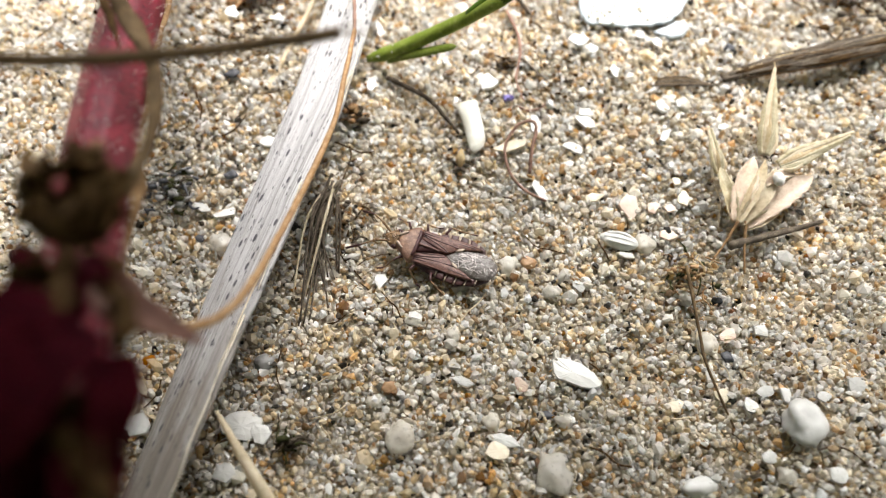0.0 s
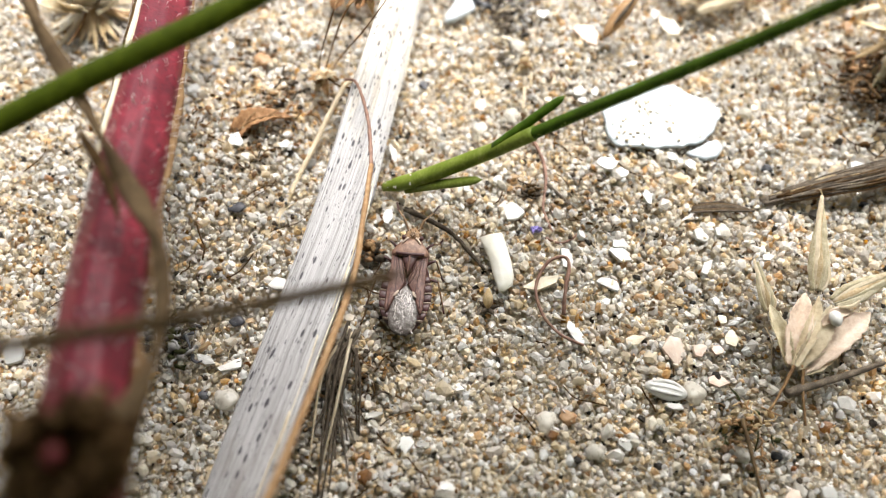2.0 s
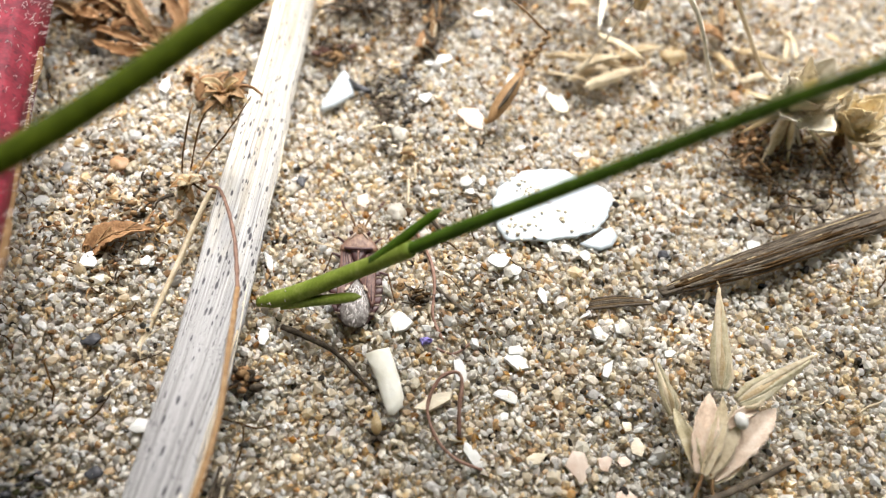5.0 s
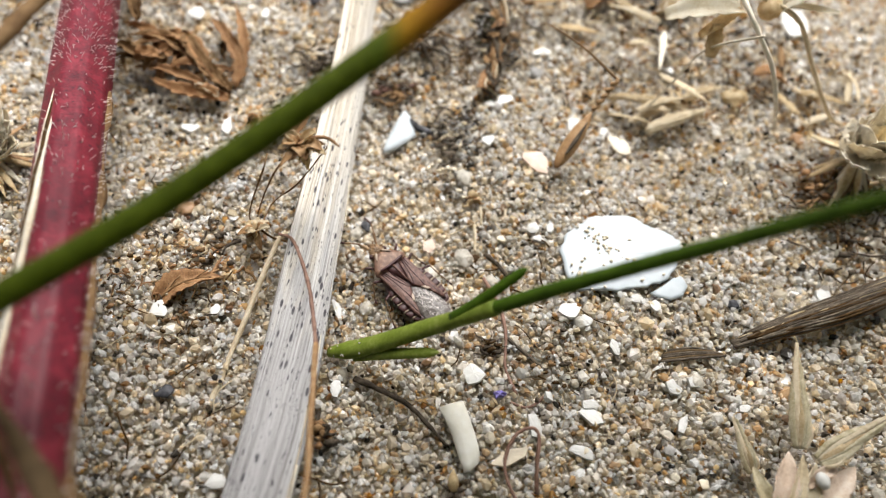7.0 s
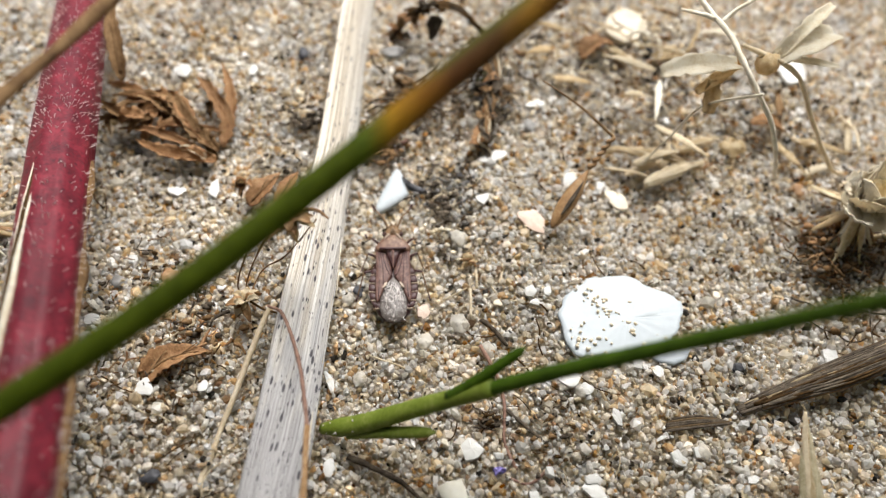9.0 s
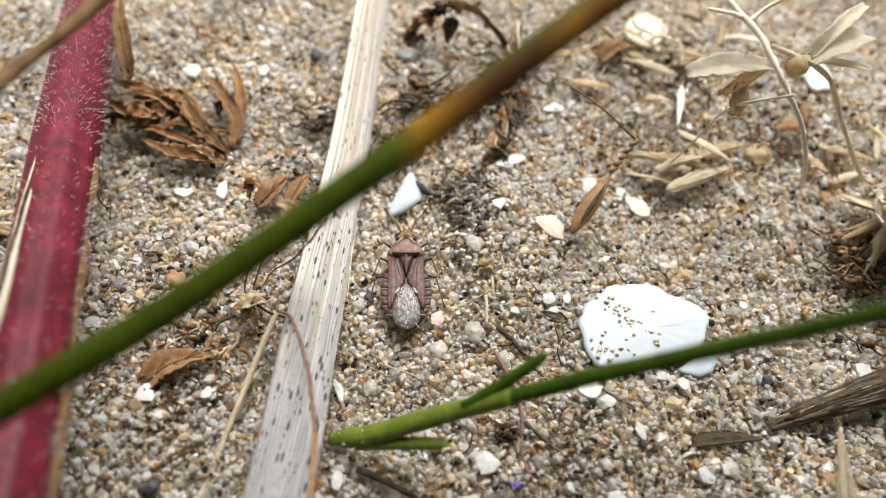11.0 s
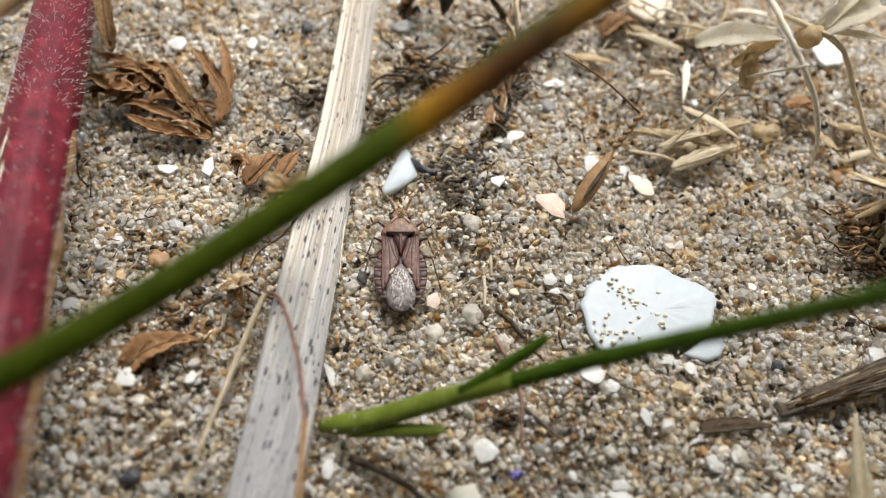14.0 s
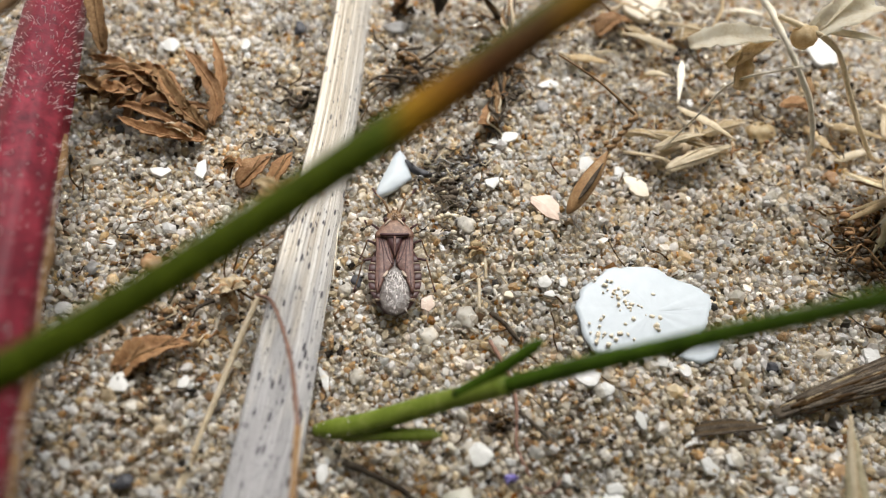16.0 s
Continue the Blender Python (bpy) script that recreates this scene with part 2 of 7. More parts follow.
def broken_outline(length, width, corners, seed, jag=0.12, steps=3):
    """The outline of a broken shell: corners at uneven angles, with slightly ragged edges."""
    rnd = random.Random(seed)
    ang = sorted(2 * math.pi * (k + rnd.uniform(-0.3, 0.3)) / corners for k in range(corners))
    pts = [(0.5 * length * math.cos(a) * rnd.uniform(1 - jag, 1 + jag), 0.5 * width * math.sin(a) * rnd.uniform(1 - jag, 1 + jag)) for a in ang]
    out = []
    for (x0, y0), (x1, y1) in zip(pts, pts[1:] + pts[:1]):
        for k in range(steps):
            s = k / steps
            j = 0.02 * min(length, width) * rnd.uniform(-1, 1) if k else 0
            bulge = (0.015 if corners < 7 else 0.05) * min(length, width) * math.sin(math.pi * s)
            mx, my = x0 + (x1 - x0) * s, y0 + (y1 - y0) * s
            r = math.hypot(mx, my) or 1
            out.append((mx * (1 + (j + bulge) / r), my * (1 + (j + bulge) / r)))
    return out


_WAVES = [(random.Random(k).uniform(0.5, 2.6), random.Random(k + 50).uniform(0, 6.28), random.Random(k + 90).uniform(0, 6.28)) for k in range(14)]


def lie(x, y):
    """The height of the sand, in cm."""
    z = 0.0
    for f, a, p in _WAVES:
        z = z + 0.022 / f * np.sin(f * 2.2 * (x * math.cos(a) + y * math.sin(a)) + p)
    return z

def reed_material():
    """Grey-white and speckled where the weather has bleached it, tan towards its far end, with fibres all along."""
    m = bpy.data.materials.new("weathered_reed")
    m.use_nodes = True
    n, l = m.node_tree.nodes, m.node_tree.links
    b = n["Principled BSDF"]
    uv = n.new("ShaderNodeUVMap")

    def stretched(sx, sy):
        mp = n.new("ShaderNodeMapping")
        mp.inputs["Scale"].default_value = (sx, sy, 1)
        l.new(uv.outputs[0], mp.inputs["Vector"])
        return mp.outputs[0]

    def noise(v, detail=3.0):
        t = n.new("ShaderNodeTexNoise")
        t.inputs["Scale"].default_value = 1.0
        t.inputs["Detail"].default_value = detail
        l.new(v, t.inputs["Vector"])
        return t.outputs["Fac"]

    def ranged(v, a0, a1, b0, b1):
        t = n.new("ShaderNodeMapRange")
        for k, x in (("From Min", a0), ("From Max", a1), ("To Min", b0), ("To Max", b1)):
            t.inputs[k].default_value = x
        l.new(v, t.inputs["Value"])
        return t.outputs[0]

    def ramp(v, stops):
        t = n.new("ShaderNodeValToRGB")
        e = t.color_ramp.elements
        while len(e) < len(stops):
            e.new(0.5)
        for i, (p, c) in enumerate(stops):
            e[i].position, e[i].color = p, (*c, 1)
        l.new(v, t.inputs["Fac"])
        return t.outputs["Color"]

    def mixed(f, c0, c1):
        t = n.new("ShaderNodeMix")
        t.data_type = "RGBA"
        l.new(f, t.inputs["Factor"])
        for k, c in (("A", c0), ("B", c1)):
            if isinstance(c, tuple):
                t.inputs[k].default_value = (*c, 1)
            else:
                l.new(c, t.inputs[k])
        return t.outputs["Result"]

    def math2(op, x, y):
        t = n.new("ShaderNodeMath")
        t.operation = op
        l.new(x, t.inputs[0])
        if isinstance(y, float):
            t.inputs[1].default_value = y
        else:
            l.new(y, t.inputs[1])
        return t.outputs[0]

    fibre = noise(stretched(130, 1.6), 4)
    coarse = noise(stretched(26, 0.5), 3)
    patch = noise(stretched(5, 3.0), 4)
    streak = math2("ADD", math2("MULTIPLY", fibre, 0.6), math2("MULTIPLY", coarse, 0.4))
    grey = ramp(streak, [(0.36, (0.18, 0.165, 0.158)), (0.46, (0.36, 0.345, 0.345)), (0.60, (0.58, 0.57, 0.575))])
    tan = ramp(streak, [(0.35, (0.36, 0.27, 0.18)), (0.47, (0.67, 0.59, 0.48)), (0.61, (0.87, 0.82, 0.74))])
    sep = n.new("ShaderNodeSeparateXYZ")
    l.new(uv.outputs[0], sep.inputs[0])
    along = math2("ADD", sep.outputs["Y"], math2("MULTIPLY", patch, 3.0))
    # the far half is tan, most of all along its shaded flank
    flank = ranged(sep.outputs["X"], 0.35, 0.8, 1.0, 0.35)
    pale = ramp(streak, [(0.36, (0.34, 0.315, 0.28)), (0.46, (0.60, 0.575, 0.54)), (0.60, (0.80, 0.79, 0.77))])
    grey = mixed(ranged(along, 5.6, 7.4, 0.0, 1.0), grey, pale)
    col = mixed(math2("MULTIPLY", ranged(along, 5.9, 7.6, 0.0, 1.0), flank), grey, tan)
    # the near end is darker and browner
    near_brown = ramp(streak, [(0.30, (0.10, 0.083, 0.068)), (0.45, (0.19, 0.163, 0.14)), (0.64, (0.32, 0.285, 0.25))])
    col = mixed(ranged(along, 2.3, 3.7, 1.0, 0.0), col, near_brown)
    for sx, sy, share, lo, hi in ((7.5, 6.0, 0.20, 0.28, 0.42), (15.0, 10.0, 0.20, 0.40, 0.54), (26.0, 18.0, 0.17, 0.42, 0.54), (48.0, 10.0, 0.15, 0.48, 0.58)):
        vor = n.new("ShaderNodeTexVoronoi")
        vor.inputs["Scale"].default_value = 1.0
        l.new(stretched(sx, sy), vor.inputs["Vector"])
        wob = noise(stretched(sx * 2.2, sy * 2.2), 2)
        d = math2("ADD", vor.outputs["Distance"], math2("MULTIPLY", wob, 0.10))
        speck = math2("MULTIPLY", ranged(d, share, share + 0.07, 1.0, 0.0), ranged(noise(stretched(sx * 0.37, sy * 0.33), 2), lo, hi, 0.0, 0.95))
        speck = math2("MULTIPLY", speck, ranged(along, 7.2, 9.6, 1.0, 0.35))
        col = mixed(speck, col, (0.055, 0.05, 0.06))
    l.new(col, b.inputs["Base Color"])
    b.inputs["Roughness"].default_value = 0.62
    b.inputs["Specular IOR Level"].default_value = 0.3
    bp = n.new("ShaderNodeBump")
    bp.inputs["Strength"].default_value = 0.6
    bp.inputs["Distance"].default_value = 0.00012
    l.new(streak, bp.inputs["Height"])
    l.new(bp.outputs[0], b.inputs["Normal"])
    return m


def grain_glass(name):
    m = material(name, [(0.74, 0.69, 0.60), (0.85, 0.82, 0.76)], size=0.2, rough=0.3, bump=0.06, through_light=0.42)
    m.node_tree.nodes["Principled BSDF"].inputs["Transmission Weight"].default_value = 0.25
    return m


M_SAND = grain_material("sand_grain", [(0.0, (0.09, 0.08, 0.07)), (0.022, (0.44, 0.27, 0.14)), (0.045, (0.82, 0.60, 0.36)), (0.12, (0.93, 0.79, 0.57)), (0.26, (0.96, 0.88, 0.73)),
                                       (0.40, (0.98, 0.92, 0.83)), (0.58, (0.96, 0.94, 0.92)), (0.72, (0.86, 0.80, 0.74)), (0.80, (0.98, 0.95, 0.90)), (0.93, (0.98, 0.98, 0.98))], rough=0.10, spec=0.6, clear=0.38, glass=0.42)
M_AMBER = grain_material("amber_grain", [(0.0, (0.36, 0.15, 0.05)), (0.2, (0.62, 0.36, 0.14)), (0.5, (0.78, 0.55, 0.27)), (0.8, (0.85, 0.66, 0.38))], rough=0.2, clear=0.3, glass=0.6)
M_GRIT = grain_material("quartz_grit", [(0.0, (0.08, 0.08, 0.085)), (0.025, (0.5, 0.28, 0.14)), (0.055, (0.86, 0.75, 0.56)), (0.3, (0.94, 0.90, 0.80)), (0.6, (0.95, 0.93, 0.88)), (0.85, (0.96, 0.92, 0.85))], rough=0.15, clear=0.36, glass=0.4)
# base sand, toned down so the gaps between grains look shaded
M_BASE = material("gap_shade_sand", [(0.22, 0.175, 0.12), (0.36, 0.31, 0.235), (0.50, 0.45, 0.36)], size=0.08, rough=0.85, bump=1.0)
M_SHELL = material("white_shell", [(0.50, 0.49, 0.46), (0.64, 0.63, 0.61)], size=0.3, rough=0.42, bump=0.12, spec=0.5)
M_BLUE_SHELL = material("bluish_white_shell", [(0.40, 0.445, 0.48), (0.50, 0.54, 0.57)], size=0.5, rough=0.45, bump=0.06)
M_CREAM = material("cream_shell", [(0.62, 0.52, 0.37), (0.74, 0.67, 0.55)], size=0.25, rough=0.45, bump=0.15)
M_PINK = material("pink_shell", [(0.54, 0.37, 0.28), (0.63, 0.49, 0.40), (0.69, 0.58, 0.49)], size=0.25, rough=0.45, bump=0.15)
M_DARK = material("black_grit", [(0.03, 0.03, 0.035), (0.07, 0.07, 0.08)], size=0.1, rough=0.5)
M_GREY = material("grey_pebble", [(0.20, 0.19, 0.18), (0.31, 0.30, 0.29)], size=0.1, rough=0.5)
M_QUARTZ = grain_glass("quartz_pebble")
M_ORANGE = material("orange_grit", [(0.24, 0.12, 0.05), (0.42, 0.27, 0.15)], size=0.06, rough=0.5, bump=0.4)
M_VIOLET = material("violet_petal", [(0.13, 0.09, 0.30), (0.26, 0.22, 0.55), (0.4, 0.36, 0.68)], size=0.03, rough=0.65, bump=0.6)
M_REED = reed_material()
M_STEM = material("red_stem_skin", [(0.05, 0.003, 0.010), (0.14, 0.008, 0.020), (0.28, 0.026, 0.046)], size=0.16, rough=0.45, bump=0.5, spots=((0.06, 0.003, 0.011), 0.07, 0.15), spec=0.25)
M_HAIR = material("pale_hair", [(0.55, 0.48, 0.46), (0.72, 0.68, 0.66)], size=0.1, rough=0.5, bump=0)
M_GREEN = material("grass_green", [(0.026, 0.055, 0.002), (0.046, 0.092, 0.004), (0.07, 0.13, 0.008)], size=0.1, rough=0.6, bump=0.4, spec=0.12)
M_SPROUT = material("young_green", [(0.10, 0.14, 0.012), (0.17, 0.225, 0.028), (0.27, 0.31, 0.075)], size=0.12, rough=0.5, bump=0.3, spec=0.25, through_light=0.2)
M_MOSS = material("dark_moss", [(0.014, 0.016, 0.006), (0.04, 0.042, 0.016), (0.085, 0.08, 0.035)], size=0.05, rough=0.85, bump=0.6, spec=0.1)
M_DULL = material("dull_brown_straw", [(0.05, 0.03, 0.014), (0.10, 0.065, 0.033), (0.17, 0.115, 0.06)], size=0.1, rough=0.8, bump=0.5, spec=0.15)
M_BROWN = material("dry_brown_leaf", [(0.075, 0.04, 0.018), (0.19, 0.11, 0.05), (0.34, 0.22, 0.115)], size=0.12, rough=0.8, bump=0.8, spec=0.2)
M_RUST = material("rust_brown_leaf", [(0.13, 0.056, 0.022), (0.30, 0.155, 0.065), (0.47, 0.29, 0.15)], size=0.08, rough=0.7, bump=0.7, through_light=0.15)
M_TENDRIL = material("ochre_tendril", [(0.17, 0.085, 0.032), (0.31, 0.175, 0.075), (0.46, 0.32, 0.18)], size=0.05, rough=0.6, bump=0.8)
M_STRAW = material("pale_straw", [(0.54, 0.43, 0.27), (0.72, 0.62, 0.45), (0.84, 0.76, 0.62)], size=0.12, rough=0.6, bump=0.4, through_light=0.35)
M_HUSK = material("golden_husk", [(0.46, 0.33, 0.17), (0.66, 0.52, 0.31), (0.80, 0.70, 0.50)], size=0.07, rough=0.55, bump=0.5, through_light=0.5)
M_WOOD = material("dark_wood", [(0.028, 0.020, 0.014), (0.085, 0.064, 0.044), (0.22, 0.175, 0.125)], size=0.06, rough=0.8, bump=0.9)
# wine red, its base colour lowered to take in the lens-side shade
M_MAROON = material("shade_toned_red_leaf", [(0.012, 0.002, 0.003), (0.036, 0.003, 0.007), (0.085, 0.008, 0.015)], size=0.25, rough=0.85, bump=0.3, spec=0.03)
M_DEBRIS = material("dark_debris", [(0.018, 0.014, 0.010), (0.07, 0.054, 0.04), (0.17, 0.14, 0.105)], size=0.06, rough=0.9, bump=0.6, spec=0.1)
M_ROOT = material("pink_rootlet", [(0.10, 0.05, 0.035), (0.22, 0.12, 0.085), (0.33, 0.21, 0.16)], size=0.05, rough=0.65, bump=0.7)
M_BUG = material("bug_wing_cover", [(0.045, 0.018, 0.014), (0.12, 0.055, 0.042), (0.25, 0.14, 0.105)], size=0.03, rough=0.5, bump=1.2, spots=((0.05, 0.022, 0.018), 0.012, 0.22))
M_BUGD = material("bug_dark", [(0.030, 0.010, 0.010), (0.075, 0.026, 0.026)], size=0.03, rough=0.45, bump=0.4)
M_BUGH = material("bug_head", [(0.08, 0.04, 0.018), (0.20, 0.115, 0.055), (0.36, 0.25, 0.15)], size=0.018, rough=0.6, bump=0.9)
M_BUGP = material("bug_pale_mark", [(0.34, 0.25, 0.19), (0.5, 0.41, 0.33)], size=0.02, rough=0.55)
M_MEMB = material("silvery_membrane", [(0.045, 0.034, 0.030), (0.13, 0.11, 0.10), (0.42, 0.40, 0.39)], size=0.03, rough=0.4, bump=1.0, spec=0.5, fine=4.0)


def blade_material():
    """Green that turns yellow and then red-brown along the blade."""
    m = material("turning_grass", [(0.031, 0.042, 0.0016), (0.053, 0.074, 0.0036), (0.082, 0.108, 0.007)], size=0.1, rough=0.65, bump=0.4, spec=0.08)
    n, l = m.node_tree.nodes, m.node_tree.links
    tc, sep = n.new("ShaderNodeTexCoord"), n.new("ShaderNodeSeparateXYZ")
    l.new(tc.outputs["Object"], sep.inputs[0])
    ramp, mix = n.new("ShaderNodeValToRGB"), n.new("ShaderNodeMix")
    pos = n.new("ShaderNodeMapRange")
    pos.inputs["From Min"].default_value, pos.inputs["From Max"].default_value = -0.0070, 0.0080
    l.new(sep.outputs["X"], pos.inputs["Value"])
    stops = ((0.33, (0.05, 0.09, 0.01)), (0.42, (0.30, 0.155, 0.010)), (0.52, (0.20, 0.085, 0.009)), (0.62, (0.085, 0.034, 0.010)), (0.76, (0.075, 0.035, 0.010)), (0.88, (0.22, 0.11, 0.012)), (0.96, (0.14, 0.06, 0.010)))
    e = ramp.color_ramp.elements
    for _ in range(len(stops) - 2):
        e.new(0.5)
    for i, (p, c) in enumerate(stops):
        e[i].position, e[i].color = p, (*c, 1)
    l.new(pos.outputs[0], ramp.inputs["Fac"])
    turn = n.new("ShaderNodeMapRange")
    turn.inputs["From Min"].default_value, turn.inputs["From Max"].default_value = 0.30, 0.42
    l.new(pos.outputs[0], turn.inputs["Value"])
    mix.data_type = "RGBA"
    b = n["Principled BSDF"]
    old = b.inputs["Base Color"].links[0].from_socket
    l.new(turn.outputs[0], mix.inputs["Factor"])
    l.new(old, mix.inputs["A"])
    # past the yellow band one flank stays olive, the other is red-brown
    along, flank, share, both, olive = n.new("ShaderNodeMath"), n.new("ShaderNodeMath"), n.new("ShaderNodeMapRange"), n.new("ShaderNodeMath"), n.new("ShaderNodeMix")
    along.operation, flank.operation, both.operation = "MULTIPLY_ADD", "SUBTRACT", "MULTIPLY"
    along.inputs[1].default_value, along.inputs[2].default_value = 0.622, 0.0471
    l.new(sep.outputs["X"], along.inputs[0])
    l.new(sep.outputs["Y"], flank.inputs[0])
    l.new(along.outputs[0], flank.inputs[1])
    share.inputs["From Min"].default_value, share.inputs["From Max"].default_value = -0.0002, 0.0005
    l.new(flank.outputs[0], share.inputs["Value"])
    late = n.new("ShaderNodeMapRange")
    late.inputs["From Min"].default_value, late.inputs["From Max"].default_value, late.inputs["To Max"].default_value = 0.46, 0.58, 0.8
    l.new(pos.outputs[0], late.inputs["Value"])
    l.new(share.outputs[0], both.inputs[0])
    l.new(late.outputs[0], both.inputs[1])
    olive.data_type = "RGBA"
    olive.inputs["B"].default_value = (0.06, 0.075, 0.012, 1)
    l.new(both.outputs[0], olive.inputs["Factor"])
    l.new(ramp.outputs["Color"], olive.inputs["A"])
    l.new(olive.outputs["Result"], mix.inputs["B"])
    l.new(mix.outputs["Result"], b.inputs["Base Color"])
    return m


M_WINE = material("wine_brown_leaf", [(0.09, 0.035, 0.025), (0.18, 0.085, 0.062), (0.29, 0.17, 0.13)], size=0.1, rough=0.6, bump=0.4, through_light=0.25)
M_BLADE = blade_material()
M_CREAM_WHITE = material("ivory_shell", [(0.70, 0.66, 0.54), (0.82, 0.80, 0.74)], size=0.3, rough=0.45, bump=0.12)
M_ROT = material("rotten_dark_stalk", [(0.020, 0.011, 0.005), (0.062, 0.036, 0.016), (0.145, 0.084, 0.035)], size=0.08, rough=0.9, bump=0.7, spec=0.05)
M_BRACT = material("papery_bract", [(0.54, 0.40, 0.29), (0.74, 0.60, 0.48), (0.84, 0.75, 0.66)], size=0.12, rough=0.6, bump=0.3, through_light=0.3)
M_GLUME = material("straw_glume", [(0.42, 0.35, 0.19), (0.64, 0.57, 0.39), (0.84, 0.79, 0.66)], size=0.05, rough=0.45, bump=0.5, through_light=0.45)
M_PAPER = material("pale_papery_petal", [(0.52, 0.42, 0.26), (0.74, 0.65, 0.48), (0.86, 0.80, 0.67)], size=0.16, rough=0.55, bump=0.4, through_light=0.45)
M_GOLD = material("golden_papery_petal", [(0.60, 0.42, 0.18), (0.86, 0.72, 0.46), (0.94, 0.89, 0.74)], size=0.16, rough=0.5, bump=0.4, through_light=0.2)
M_CLEAR = material("translucent_petal", [(0.66, 0.58, 0.42), (0.82, 0.77, 0.65), (0.90, 0.88, 0.80)], size=0.12, rough=0.5, bump=0.3, through_light=0.62)
M_PALE = material("bleached_root", [(0.58, 0.50, 0.36), (0.76, 0.69, 0.56), (0.86, 0.82, 0.73)], size=0.08, rough=0.65, bump=0.6)
M_PRON = material("bug_collar", [(0.08, 0.038, 0.025), (0.18, 0.095, 0.062), (0.34, 0.21, 0.13)], size=0.03, rough=0.5, bump=0.7, spots=((0.05, 0.022, 0.016), 0.010, 0.2))

# ---- ground ----
def build_ground():
    """One sheet of sand, fine under the view, out to the horizon."""
    xs = np.concatenate([[-2e4, -2e3, -200, -40, -15], np.linspace(-6, 8, 90), [20, 50, 200, 2e3, 2e4]])
    ys = np.concatenate([[-2e4, -2e3, -200, -40, -10], np.linspace(-2, 13, 90), [20, 50, 200, 2e3, 2e4]])
    gx, gy = np.meshgrid(xs, ys)
    inside = (np.abs(gx - 1) < 8) & (np.abs(gy - 5) < 9)
    gz = np.where(inside, lie(gx, gy), 0) - 0.056
    v = np.stack([gx, gy, gz], -1).reshape(-1, 3) * CM
    w, h = len(xs), len(ys)
    f = [(j * w + i, j * w + i + 1, (j + 1) * w + i + 1, (j + 1) * w + i) for j in range(h - 1) for i in range(w - 1)]
    me = bpy.data.meshes.new("ground")
    me.from_pydata(v.tolist(), [], f)
    me.materials.append(M_BASE)
    tagged(new("ground", me), "pale beige beach sand reaching to the horizon", "sand", kind="structure")


def scatter_mesh(name, places, sizes, rnd, detail, squash, bumpy):
    """Many rounded grains in one mesh: an uneven ball, copied with its own size, stretch and turn for each place."""
    bm = bmesh.new()
    bmesh.ops.create_icosphere(bm, subdivisions=detail, radius=1.0)
    base = np.array([v.co[:] for v in bm.verts])
    bm.faces.ensure_lookup_table()
    tri = np.array([[v.index for v in f.verts] for f in bm.faces])
    bm.free()
    n, k = len(places), len(base)
    q = rnd.normal(size=(n, 4))
    q /= np.linalg.norm(q, axis=1)[:, None]
    w, x, y, z = q.T
    rot = np.stack([1 - 2 * (y * y + z * z), 2 * (x * y - w * z), 2 * (x * z + w * y), 2 * (x * y + w * z), 1 - 2 * (x * x + z * z), 2 * (y * z - w * x),
                    2 * (x * z - w * y), 2 * (y * z + w * x), 1 - 2 * (x * x + y * y)], -1).reshape(n, 3, 3)
    scale = rnd.uniform(squash, 1.25, (n, 1, 3))
    shape = base[None] * scale * (1 + rnd.uniform(-bumpy, bumpy, (n, k, 1)))
    pts = np.einsum("nij,nkj->nki", rot, shape) * sizes[:, None, None] + places[:, None, :]
    me = bpy.data.meshes.new(name)
    me.vertices.add(n * k)
    me.vertices.foreach_set("co", (pts * CM).astype(np.float32).ravel())
    faces = (tri[None] + (np.arange(n) * k)[:, None, None]).reshape(-1, 3)
    me.loops.add(faces.size)
    me.loops.foreach_set("vertex_index", faces.astype(np.int32).ravel())
    me.polygons.add(len(faces))
    me.polygons.foreach_set("loop_start", np.arange(0, faces.size, 3, dtype=np.int32))
    me.update(calc_edges=True)
    return me


